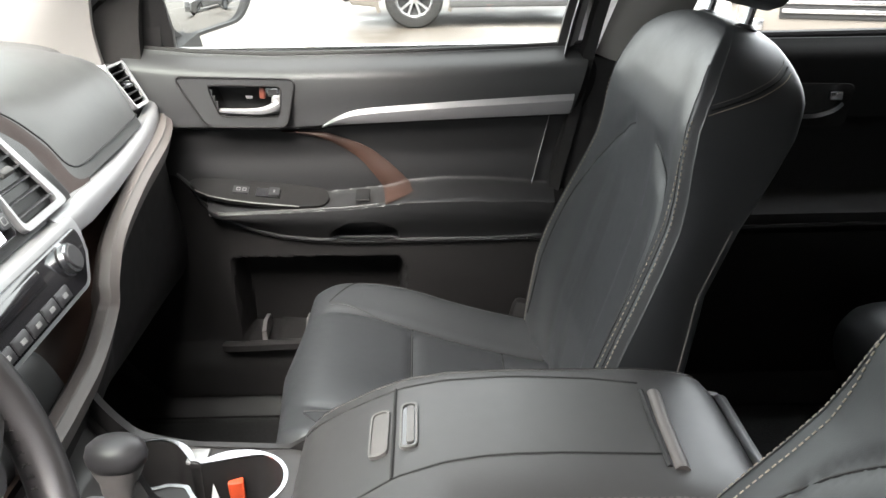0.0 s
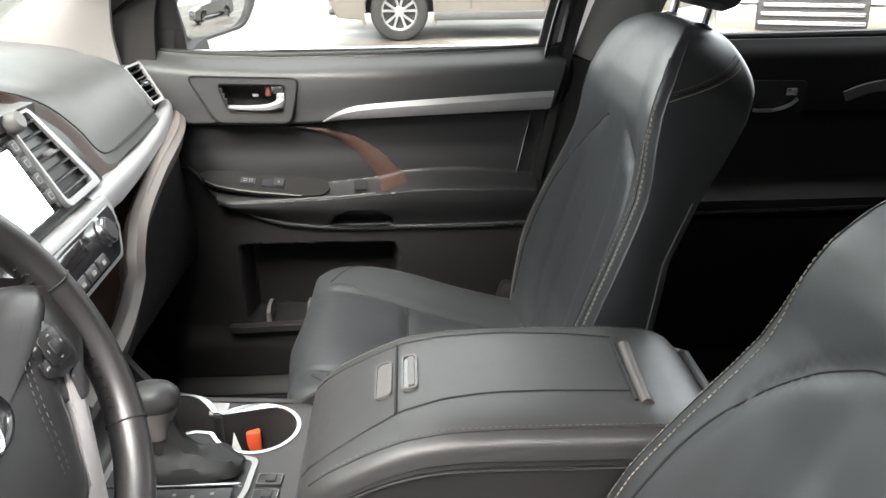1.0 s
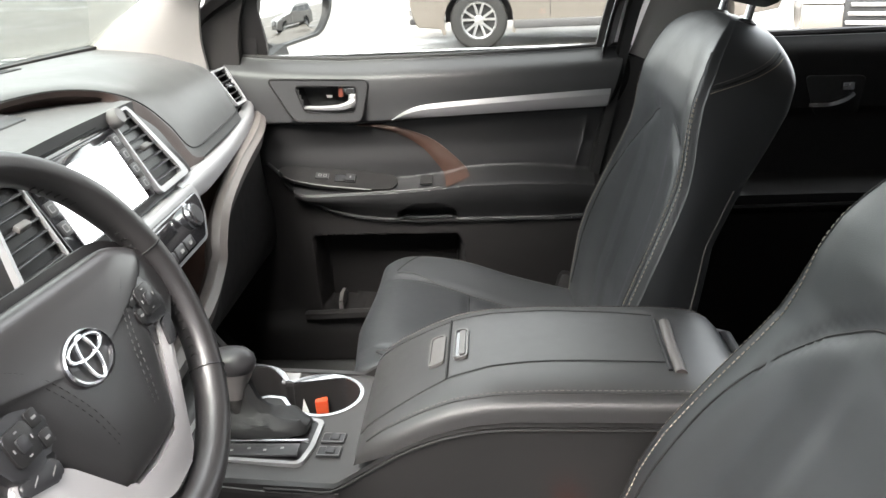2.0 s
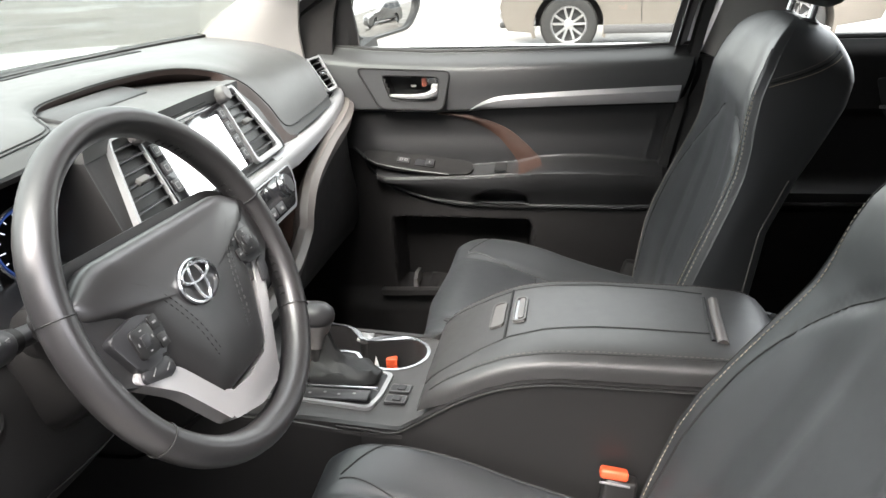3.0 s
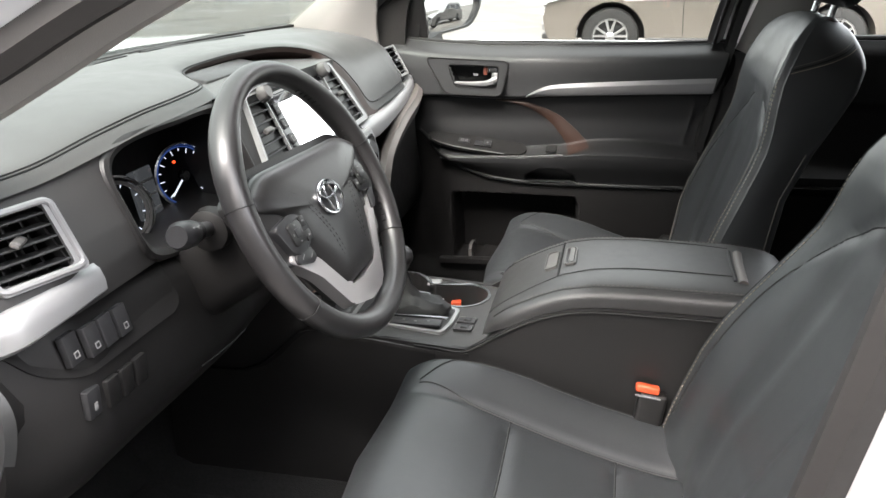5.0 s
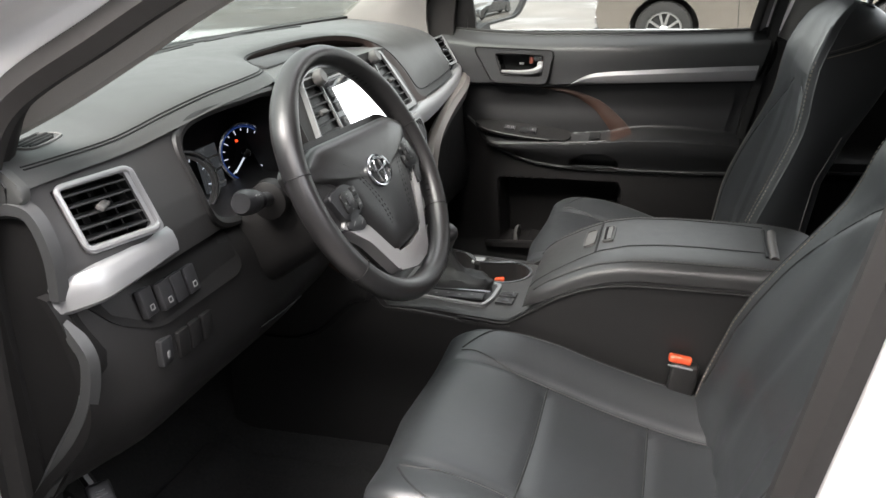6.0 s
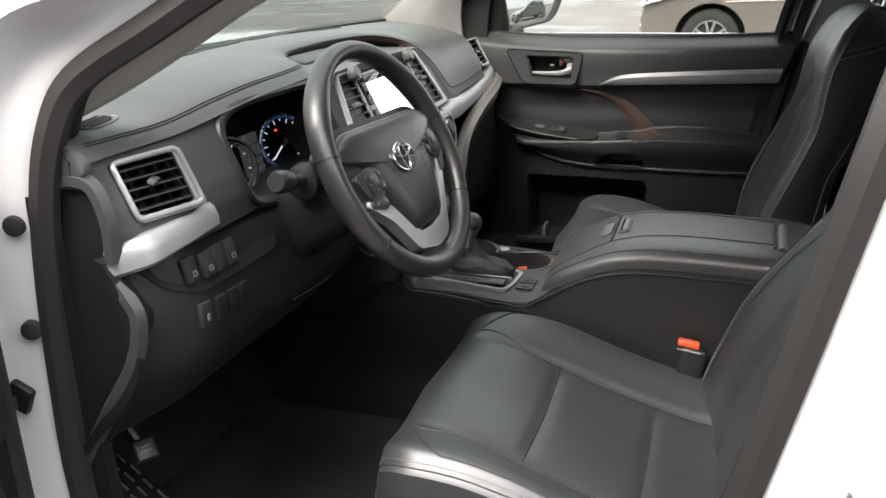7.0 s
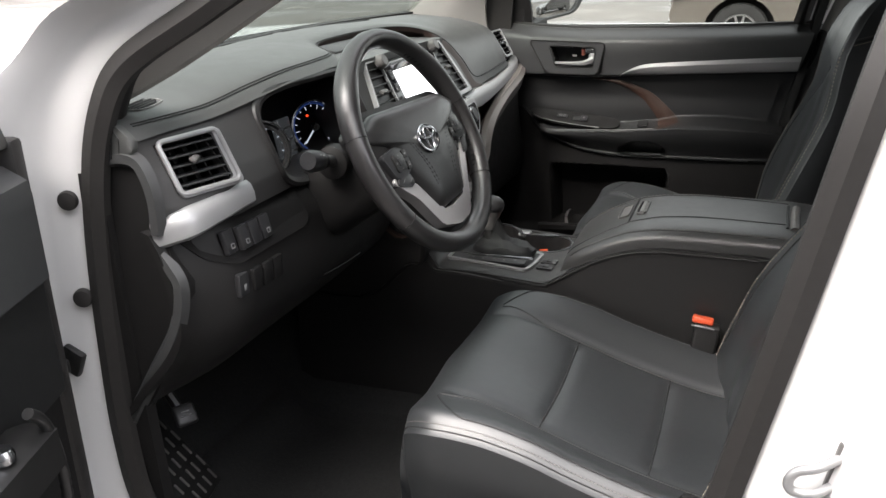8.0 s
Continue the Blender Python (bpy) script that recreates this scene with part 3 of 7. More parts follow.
# each node of the pad's rear edge: the edge, a point above it and one further ahead
PAD_NODES = [
    ((-0.560, -0.765, 1.120), (-0.585, -0.765, 1.146), (-0.66, -0.765, 1.156)),
    ((-0.548, -0.70, 1.124), (-0.572, -0.70, 1.147), (-0.65, -0.70, 1.160)),
    ((-0.540, -0.61, 1.126), (-0.565, -0.61, 1.149), (-0.65, -0.61, 1.165)),
    ((-0.525, -0.52, 1.138), (-0.555, -0.52, 1.162), (-0.64, -0.52, 1.174)),
    ((-0.512, -0.43, 1.150), (-0.545, -0.43, 1.172), (-0.64, -0.43, 1.182)),
    ((-0.510, -0.33, 1.154), (-0.545, -0.33, 1.175), (-0.64, -0.33, 1.185)),
    ((-0.520, -0.25, 1.156), (-0.555, -0.25, 1.177), (-0.65, -0.25, 1.186)),
    ((-0.560, -0.205, 1.164), (-0.590, -0.21, 1.180), (-0.66, -0.21, 1.186)),
    ((-0.618, -0.15, 1.176), (-0.640, -0.15, 1.186), (-0.69, -0.15, 1.188)),
    ((-0.625, -0.04, 1.180), (-0.648, -0.04, 1.189), (-0.70, -0.04, 1.190)),
    ((-0.612, 0.06, 1.182), (-0.638, 0.06, 1.190), (-0.70, 0.06, 1.190)),
    ((-0.575, 0.14, 1.182), (-0.602, 0.145, 1.190), (-0.68, 0.15, 1.190)),
    ((-0.532, 0.20, 1.168), (-0.565, 0.21, 1.182), (-0.65, 0.22, 1.188)),
    ((-0.505, 0.262, 1.136), (-0.535, 0.278, 1.163), (-0.63, 0.29, 1.184)),
    ((-0.480, 0.305, 1.085), (-0.518, 0.325, 1.147), (-0.61, 0.35, 1.181)),
    ((-0.455, 0.328, 1.034), (-0.505, 0.370, 1.132), (-0.60, 0.40, 1.178)),
    ((-0.452, 0.43, 1.032), (-0.500, 0.455, 1.130), (-0.59, 0.47, 1.174)),
    ((-0.452, 0.55, 1.038), (-0.502, 0.56, 1.132), (-0.59, 0.57, 1.168)),
    ((-0.456, 0.600, 1.044), (-0.506, 0.600, 1.135), (-0.60, 0.605, 1.164)),
    ((-0.510, 0.622, 1.045), (-0.580, 0.622, 1.137), (-0.61, 0.63, 1.161)),
    ((-0.545, 0.735, 1.050), (-0.600, 0.735, 1.130), (-0.64, 0.74, 1.150)),
]


def pad_rails():
    lines = []
    for k in range(3):
        lines.append(spline([n[k] for n in PAD_NODES], 6))
    rings = []
    for e, a, b in zip(*lines):
        c = Vector(((b.x - 0.775 - 0.105 * (1 - (b.y / 0.74) ** 2)) / 2, b.y, (b.z + 1.176) / 2 + 0.002))
        d = Vector((-0.775 - 0.105 * (1 - (b.y / 0.74) ** 2), b.y, 1.172))
        curl = e + Vector((-0.016, 0, -0.004))
        rings.append([e + Vector((-0.05, 0, -0.02))] + [curl] + spline([e, a, b, c, d], 6) + [d + Vector((0, 0, -0.05))])
    return rings


RAILS = pad_rails()
part("top_pad", loft(RAILS, False, False), PAD, dash, "grained soft grey top pad")
EDGE = [r[2] for r in RAILS]


def pad_line(i0, i1, back, up=0.0):
    """A line that runs along the pad's edge, a few steps back over its surface."""
    out = []
    for r in RAILS[i0:i1]:
        f = back * 6
        k = int(f)
        out.append(r[2 + k].lerp(r[3 + k], f - k) + Vector((0, 0, up)))
    return out


for b in (0.66, 0.76):
    part("pad_seam", tube(pad_line(2, 44, b, 0.0006), 0.0010, 6), SEAM, dash, "double sewn seam of the pad")
part("hood_seam", tube(pad_line(45, 94, 0.22, 0.0004), 0.0014, 6), SEAM, dash)
# brown hood trim over the centre stack
brown = EDGE[47:93]
liner = []
for e in brown:
    y = e.y * 0.93 if e.y > 0 else e.y
    inner_p = Vector(stack(min(y, 0.285), min(e.z - 0.022, 1.150), -0.006)) if e.x > -0.53 else e + Vector((-0.03, 0, -0.026))
    liner.append([e + Vector((0.001, 0, 0.001)), e.lerp(inner_p, 0.15) + Vector((0.003, 0, -0.003)), e.lerp(inner_p, 0.5), inner_p])
part("hood_liner", loft(liner, False, False), HOOD_BROWN, dash, "brown leatherette hood liner")
# sunk passenger panel outline
end_poly = [(-0.600, 1.096), (-0.560, 1.101), (-0.553, 1.122), (-0.580, 1.146), (-0.66, 1.156), (-0.75, 1.162), (-0.76, 1.10)]
part("pad_end", plate(rounded(end_poly, 0.012), lambda a, b, d: (a, -0.760 - d, b), 0.012, 0.005), PAD, dash, "soft pad end with sewn seams")
for k in range(3):
    part("end_seam", tube([(-0.578 - 0.012 * k, -0.7725, 1.100), (-0.574 - 0.012 * k, -0.7728, 1.125), (-0.590 - 0.012 * k, -0.770, 1.147)], 0.0012, 5), SEAM, dash)


def on_rail(i, k):
    r = RAILS[i]
    return r[int(k)].lerp(r[int(k) + 1], k - int(k)) + Vector((0.0005, 0, 0.0005))


groove = [on_rail(i, 3.3) for i in range(93, 109)]
part("panel_groove", tube(groove, 0.0016, 6), SEAM, dash, "sunk outline of the passenger panel")


def fascia_x(y, z):
    """The driver's side face of the dash."""
    end = 0.055 * smooth(-0.66, -0.80, y)
    return interp(z, [(0.86, -0.475), (0.97, -0.484), (1.03, -0.488), (1.06, -0.497), (1.16, -0.545)]) - end


# driver's face: from the strip up to the pad, open for the vent and the gauges
def vent_hole(y, z):
    return -0.733 < y < -0.655 and 1.048 < z < 1.112


def gauge_hole(y, z):
    return ((y + 0.374) / 0.158) ** 4 + ((z - 1.072) / 0.072) ** 4 < 1


FY0, FY1 = -0.760, -0.215


def face(u, v):
    y = FY0 + (FY1 - FY0) * u
    zt = interp(y, [(e.y, e.z) for e in EDGE[:44]]) + 0.001
    xt = interp(y, [(e.y, e.x) for e in EDGE[:44]])
    z = 1.0 + (zt - 1.0) * v
    x = fascia_x(y, z)
    x = x + (xt - 0.006 - fascia_x(y, zt)) * v ** 2
    return (x, y, z)


def face_skip(u, v):
    p = face(u, v)
    return vent_hole(p[1], p[2]) or gauge_hole(p[1], p[2])


part("driver_face", sheet(face, 110, 40, (-0.012, 0, 0), face_skip), FACE, dash, "dark soft driver face panel")


# ---- vents ----
def vent(root, corners, depth, slats, frame_w, frame_mat):
    """A louvred vent: four corners (top left, top right, bottom right, bottom left) and the way into the dash."""
    tl, tr, br, bl = [Vector(c) for c in corners]
    n = (tr - tl).cross(bl - tl).normalized()
    if n.x < 0:
        n = -n

    def at(u, v, d=0.0):
        return tl.lerp(tr, u).lerp(bl.lerp(br, u), v) + n * d
    vt = part("vent", loft([[at(u, v, 0.0) for u, v in ((0, 0), (1, 0), (1, 1), (0, 1))], [at(u, v, -depth) for u, v in ((0.04, 0.04), (0.96, 0.04), (0.96, 0.96), (0.04, 0.96))]], True, False), DARK, root, "black louvred air vent")
    back = bmesh.new()
    back.faces.new([back.verts.new(at(u, v, -depth)) for u, v in ((0, 0), (1, 0), (1, 1), (0, 1))])
    part("back", back, DARK, vt)
    w0, w1, w2, w3 = frame_w
    lw, lh = (tr - tl).length, (bl - tl).length
    outer = rounded([(-w0 / lw, -w1 / lh), (1 + w2 / lw, -w1 / lh), (1 + w2 / lw, 1 + w3 / lh), (-w0 / lw, 1 + w3 / lh)], 0.12, 5)
    inner = rounded([(0, 0), (1, 0), (1, 1), (0, 1)], 0.09, 5)
    part("frame", frame_ring(outer, inner, lambda a, b, d: at(a, b, d - 0.004), 0.009), frame_mat, vt, "satin silver vent frame")
    for k in range(slats):
        v = (k + 0.7) / (slats + 0.4)
        path = [at(0.02, v, -0.006), at(0.5, v, -0.006), at(0.98, v, -0.006)]
        part("slat", sweep(path, [(-0.010, -0.0022), (0.009, -0.0012), (0.010, 0.0), (0.009, 0.0012), (-0.010, 0.0022)], up=(bl - tl).cross(tr - tl).cross(tr - tl).normalized() + n * 0.25), BUTTON, vt)
    for u in (0.25, 0.5, 0.75):
        part("blade", sweep([at(u, 0.05, -0.026), at(u, 0.95, -0.026)], [(-0.001, -0.012), (0.001, -0.012), (0.001, 0.012), (-0.001, 0.012)], up=n), DARK, vt)
    return vt, at


lv, lv_at = vent(dash, ((-0.552, -0.732, 1.112), (-0.520, -0.657, 1.116), (-0.492, -0.655, 1.050), (-0.522, -0.734, 1.048)), 0.045, 5, (0.001, 0.002, 0.013, 0.009), SILVER)
part("frame_roll", tube([lv_at(u, v, 0.0045) for u, v in rounded([(0.0, 0.0), (1.10, -0.01), (1.10, 1.06), (0.0, 1.06)], 0.12, 5)], 0.0038, 8, closed=True), SILVER, lv)
part("vent_tab", box(lv_at(0.5, 0.45, 0.004), (0.010, 0.026, 0.006), 0.002, rot=(0, 25, 20)), LIP, lv, "chrome vent tab")
rv, rv_at = vent(dash, ((-0.516, 0.647, 1.121), (-0.509, 0.700, 1.122), (-0.467, 0.672, 1.064), (-0.472, 0.632, 1.063)), 0.030, 5, (0.004, 0.004, 0.008, 0.006), SILVER)
part("vent_housing", loft([[rv_at(u, v, d) for u, v in rounded([(-0.06, -0.06), (1.14, -0.06), (1.14, 1.09), (-0.06, 1.09)], 0.12, 4)] for d in (0.001, -0.10)], True, False), PAD, dash, "soft housing of the end vent")
part("vent_tab", box(rv_at(0.5, 0.5, 0.004), (0.012, 0.022, 0.009), 0.003, rot=(0, 25, -15)), CHROME, rv, "chrome vent tab")
# ---- gauges ----
def face_x(y, z):
    """The driver's face at a given place."""
    zt = interp(y, [(e.y, e.z) for e in EDGE[:44]]) + 0.001
    xt = interp(y, [(e.y, e.x) for e in EDGE[:44]])
    v = max(0.0, min(1.0, (z - 1.0) / (zt - 1.0)))
    return fascia_x(y, z) + (xt - 0.006 - fascia_x(y, zt)) * v ** 2


def binnacle(depth, g, follow):
    out = []
    for k in range(64):
        a = 2 * math.pi * k / 64
        c, d = math.cos(a), math.sin(a)
        y = -0.374 + (0.158 + g) * math.copysign(abs(c) ** 0.5, c)
        z = 1.072 + (0.072 + g) * math.copysign(abs(d) ** 0.5, d)
        x = face_x(max(-0.75, min(-0.216, y)), z)
        out.append(Vector(((x + depth) * follow + (-0.622) * (1 - follow), y, z)))
    return out


cluster = part("gauge_housing", loft([binnacle(-0.004, 0.012, 1), binnacle(0.004, 0.009, 1), binnacle(0.005, 0.004, 1), binnacle(0.0, -0.003, 1), binnacle(0, -0.006, 0.6), binnacle(0, -0.012, 0.0)], True, False), PLASTIC, dash, "dark gauge binnacle")
gface = box((-0.620, -0.374, 1.066), (0.006, 0.36, 0.18), 0.002, rot=(0, -11, 0))
part("gauge_face", gface, DARK, cluster, "black gauge face")


def gauge(y, z, r, name):
    m = Matrix.Translation((-0.570, y, z)) @ Euler((0, radians(79), radians(-30))).to_matrix().to_4x4()
    ring = turned([(r, 0.0), (r, 0.006), (r - 0.003, 0.007), (r - 0.005, 0.003), (r - 0.005, 0.0)], m, 40)
    g = part(name, ring, CHROME, cluster, "round gauge with lit scale")
    if y > -0.4:
        part("blue_ring", turned([(r - 0.006, 0.001), (r - 0.006, 0.003), (r - 0.0075, 0.003), (r - 0.0075, 0.001)], m, 40), GAUGE_BLUE, g)
    for k in range(29):
        a = radians(-135 + 270 * k / 28) + math.pi
        ln = 0.007 if k % 4 == 0 else 0.0035
        p = Vector((math.cos(a), math.sin(a), 0))
        path = [m @ (p * (r - 0.009) + Vector((0, 0, 0.002))), m @ (p * (r - 0.009 - ln) + Vector((0, 0, 0.002)))]
        if k % 2 == 0:
            part("tick", tube(path, 0.0008, 4, up=(1, 0, 0.1)), GAUGE_LIT, g)
    # needle rests at the low end of the scale, to the lower left
    low = Vector((0.72, -0.69, 0))
    part("needle", tube([m @ Vector((0, 0, 0.005)), m @ (low * (r - 0.012) + Vector((0, 0, 0.005)))], 0.0014, 5, up=(1, 0, 0.1)), GAUGE_LIT, g)
    part("scale_rim", sweep([m @ Vector(((r - 0.003) * math.cos(q), (r - 0.003) * math.sin(q), 0.004)) for q in np.linspace(0.35, 2.3, 24)], [(-0.0035, -0.001), (0.0035, -0.001), (0.0035, 0.001), (-0.0035, 0.001)], up=m.to_3x3() @ Vector((0, 0, 1))), LIP, g, "pale grey scale rim")
    part("hub", turned([(0.0, 0.0), (0.009, 0.0), (0.009, 0.006), (0.006, 0.009), (0.0, 0.009)], m, 16), GLOSS, g)
    return g, m


gr, grm = gauge(-0.276, 1.044, 0.049, "gauge")
gl, glm = gauge(-0.452, 1.038, 0.050, "gauge")
part("scale_band", turned([(0.043, 0.001), (0.043, 0.003), (0.038, 0.003), (0.038, 0.001)], glm, 40), LIP, gl, "grey scale band")
part("warning_lamp", turned([(0, 0.002), (0.0022, 0.002), (0.0022, 0.004), (0, 0.004)], grm @ Matrix.Translation((-0.022, -0.012, 0)), 10), NEEDLE_RED, gr, "small red warning lamp")
mid = part("display", box((-0.582, -0.363, 1.040), (0.005, 0.056, 0.070), 0.002, rot=(0, -11, 0)), MID_LIT, cluster, "grey trip display")
for k in range(3):
    part("display_line", box((-0.579 + 0.004 * k, -0.363, 1.058 - 0.02 * k), (0.002, 0.04, 0.003), 0, rot=(0, -11, 0)), MARK, mid)

# ---- silver strip across the dash ----
left_strip = spline([(-0.548, -0.764, 0.997), (-0.528, -0.757, 1.003), (-0.506, -0.740, 1.010), (-0.493, -0.69, 1.018), (-0.489, -0.650, 1.022), (-0.488, -0.624, 1.023)], 8)
hs = [interp(p.y, [(-0.80, 0.020), (-0.74, 0.019), (-0.62, 0.0165)]) for p in left_strip]


def strip(path, halves, depth=0.006):
    rings = []
    for i, p in enumerate(path):
        d = (path[min(i + 1, len(path) - 1)] - path[max(i - 1, 0)]).normalized()
        n = d.cross(Vector((0, 0, 1))).normalized()
        if n.x < 0:
            n = -n
        h = halves[i]
        lean = Vector((0.25 * h, 0, 0))
        rings.append([p - n * 0.012 + Vector((0, 0, h)) - lean, p + n * 0.000 + Vector((0, 0, h)) - lean, p + n * depth + Vector((0, 0, h * 0.7)) - lean * 0.7, p + n * (depth + 0.002), p + n * depth - Vector((0, 0, h * 0.75)) + lean * 0.7, p - Vector((0, 0, h)) + lean, p - n * 0.012 - Vector((0, 0, h)) + lean])
    return loft(rings)


part("silver_strip", strip(left_strip, hs), SILVER, dash, "satin silver trim strip")
right_strip = spline([(-0.440, 0.20, 1.008), (-0.440, 0.30, 1.006), (-0.442, 0.40, 1.008), (-0.446, 0.50, 1.014), (-0.450, 0.60, 1.026), (-0.458, 0.68, 1.038), (-0.475, 0.735, 1.045)], 8)
hs = [interp(p.y, [(0.20, 0.017), (0.30, 0.021), (0.45, 0.016), (0.65, 0.014), (0.74, 0.012)]) for p in right_strip]
part("silver_strip", strip(right_strip, hs), SILVER, dash, "satin silver trim strip")


# ---- centre stack ----
stack_root = part("centre_panel", plate(rounded([(-0.248, 1.152), (0.205, 1.152), (0.262, 1.10), (0.285, 1.022), (-0.262, 1.022)], 0.012), lambda a, b, d: stack(a, b, d - 0.10), 0.10, 0.004), PLASTIC, dash, "black centre stack with screen and vents")
part("panel_top", sheet(lambda u, v: (-0.50 - 0.16 * v, -0.25 + 0.47 * u, 1.152 + 0.012 * v + 0.004 * math.sin(math.pi * u)), 10, 6, (0, 0, -0.02)), PAD, stack_root)
part("tray", box((-0.60, -0.05, 1.163), (0.05, 0.22, 0.012), 0.004, rot=(0, 10, 0)), DOORPAD, stack_root)
part("disc_slot", plate(rounded([(-0.108, 1.132), (0.108, 1.132), (0.104, 1.146), (-0.104, 1.146)], 0.004), lambda a, b, d: stack(a, b, d), 0.003, 0.001), GLOSS, stack_root)
part("slot_seam", tube([stack(-0.09, 1.139, 0.004), stack(0.09, 1.139, 0.004)], 0.0015, 6), DARK, stack_root)
unit = part("head_unit", plate(rounded([(-0.128, 1.130), (0.128, 1.130), (0.125, 1.034), (-0.125, 1.034)], 0.006), lambda a, b, d: stack(a, b, d), 0.006, 0.002), GLOSS, stack_root, "glossy black head unit")
part("screen", plate(rounded([(-0.096, 1.117), (0.096, 1.117), (0.096, 1.036), (-0.096, 1.036)], 0.003), lambda a, b, d: stack(a, b, 0.0065 + d), 0.0015, 0), SCREEN, unit, "touch screen whose white glow stands for the reflected sky")
for s in (-1, 1):
    m = Matrix.Translation(stack(s * 0.138, 1.138, 0.006)) @ Euler((0, radians(63), 0)).to_matrix().to_4x4()
    part("knob", turned([(0.0, 0.0), (0.0145, 0.0), (0.0145, 0.008), (0.013, 0.015), (0.011, 0.017), (0.0, 0.017)], m, 24), LIP, stack_root, "grey rotary knob")
    for k in range(3 if s < 0 else 4):
        z = 1.112 - 0.024 * k if s < 0 else 1.115 - 0.021 * k
        b = part("button", plate(rounded([(s * 0.112 - 0.009, z - 0.008), (s * 0.112 + 0.009, z - 0.008), (s * 0.112 + 0.009, z + 0.008), (s * 0.112 - 0.009, z + 0.008)], 0.003), lambda a, b, d: stack(a, b, 0.006 + d), 0.003, 0.001), BUTTON, stack_root)
        part("mark", frame_ring(rounded([(s * 0.112 - 0.0055, z - 0.0045), (s * 0.112 + 0.0055, z - 0.0045), (s * 0.112 + 0.0055, z + 0.0045), (s * 0.112 - 0.0055, z + 0.0045)], 0.002), rounded([(s * 0.112 - 0.0043, z - 0.0033), (s * 0.112 + 0.0043, z - 0.0033), (s * 0.112 + 0.0043, z + 0.0033), (s * 0.112 - 0.0043, z + 0.0033)], 0.002), lambda a, b, d: stack(a, b, 0.009 + d), 0.0006), MARK, b)
    top, bot = ((0.135, 0.192), (0.140, 0.235))
    cs = [stack(s * top[0], 1.142, 0.004), stack(s * top[1], 1.142, 0.004), stack(s * bot[1], 1.036, 0.004), stack(s * bot[0], 1.036, 0.004)]
    if s < 0:
        cs = [cs[1], cs[0], cs[3], cs[2]]
    v, vat = vent(stack_root, cs, 0.035, 7, (0.003, 0.004, 0.009, 0.009) if s > 0 else (0.004, 0.003, 0.002, 0.007), SILVER)
    part("tab", box(vat(0.5, 0.5, 0.004), (0.010, 0.026, 0.009), 0.003, rot=(0, 27, 0)), LIP, v)

# climate panel
hv = part("climate_panel", plate(rounded([(-0.232, 1.020), (0.232, 1.020), (0.226, 0.985), (0.178, 0.948), (-0.178, 0.948), (-0.226, 0.985)], 0.012), lambda a, b, d: (-0.448 + (1.02 - b) * 0.45 + d, a, b), 0.016, 0.003), SILVER, dash, "silver framed climate panel")
part("panel_face", plate(rounded([(-0.215, 1.010), (0.215, 1.010), (0.208, 0.984), (0.168, 0.955), (-0.168, 0.955), (-0.208, 0.984)], 0.010), lambda a, b, d: (-0.431 + (1.02 - b) * 0.45 + d, a, b), 0.003, 0.001), GLOSS, hv)
for s in (-1, 1):
    m = Matrix.Translation((-0.418, s * 0.158, 0.987)) @ Euler((0, radians(66), 0)).to_matrix().to_4x4()
    k = part("dial", turned([(0.0, 0.0), (0.022, 0.0), (0.022, 0.004), (0.019, 0.006), (0.0185, 0.013), (0.0165, 0.015), (0.0, 0.0145)], m, 28), CHROME, hv, "chrome climate dial")
    part("dial_cap", turned([(0.0, 0.0145), (0.0155, 0.0152), (0.014, 0.017), (0.0, 0.017)], m, 28), BUTTON, k)
for i in range(7):
    y = -0.108 + 0.036 * i
    b = part("climate_button", box((-0.404, y, 0.965), (0.006, 0.032, 0.017), 0.002, rot=(0, -24, 0)), BUTTON, hv)
    part("mark", box((-0.4005, y, 0.966), (0.001, 0.010, 0.005), 0, rot=(0, -24, 0)), MARK, b)
part("climate_display", box((-0.417, 0, 0.994), (0.004, 0.19, 0.022), 0.002, rot=(0, -24, 0)), GLOSS, hv)

# open shelf on the passenger side: brown hollow and a grey sewn lip
LIP_LINE = spline([(-0.470, 0.735, 1.015), (-0.447, 0.69, 1.014), (-0.432, 0.607, 1.002), (-0.430, 0.464, 0.976), (-0.428, 0.345, 0.941), (-0.426, 0.29, 0.898), (-0.424, 0.261, 0.861), (-0.420, 0.186, 0.833), (-0.415, 0.10, 0.826), (-0.412, 0.0, 0.822), (-0.410, -0.16, 0.822)], 8)


def hollow(u, v):
    p = LIP_LINE[int(round(u * (len(LIP_LINE) - 1)))]
    top = Vector((-0.47, p.y, interp(p.y, [(-0.2, 0.955), (0.17, 0.95), (0.23, 0.985), (0.45, 0.99), (0.60, 1.014), (0.74, 1.03)])))
    back = Vector((-0.535, p.y, (p.z + top.z) / 2 - 0.01))
    pts = spline([p + Vector((-0.01, 0, -0.002)), p + Vector((-0.06, 0, -0.018)), back, top], 4)
    return pts[int(round(v * 12))]


part("shelf_hollow", sheet(hollow, len(LIP_LINE) - 1, 12, (-0.005, 0, -0.003)), SHELF_BROWN, dash, "brown lined open shelf")
LIP_SHOWN = [q for q in LIP_LINE if q.y > -0.02]
part("shelf_lip", sweep(LIP_SHOWN, [(-0.017, -0.018), (0.002, -0.025), (0.015, -0.017), (0.019, -0.004), (0.015, 0.009), (0.003, 0.016), (-0.012, 0.012)], up=(0.5, 0, 1)), LIPPAD, dash, "grey sewn shelf lip")
part("lip_stitch", tube([p + Vector((0.006, 0, 0.0155)) for p in LIP_SHOWN], 0.0011, 5), STITCH_DARK, dash)


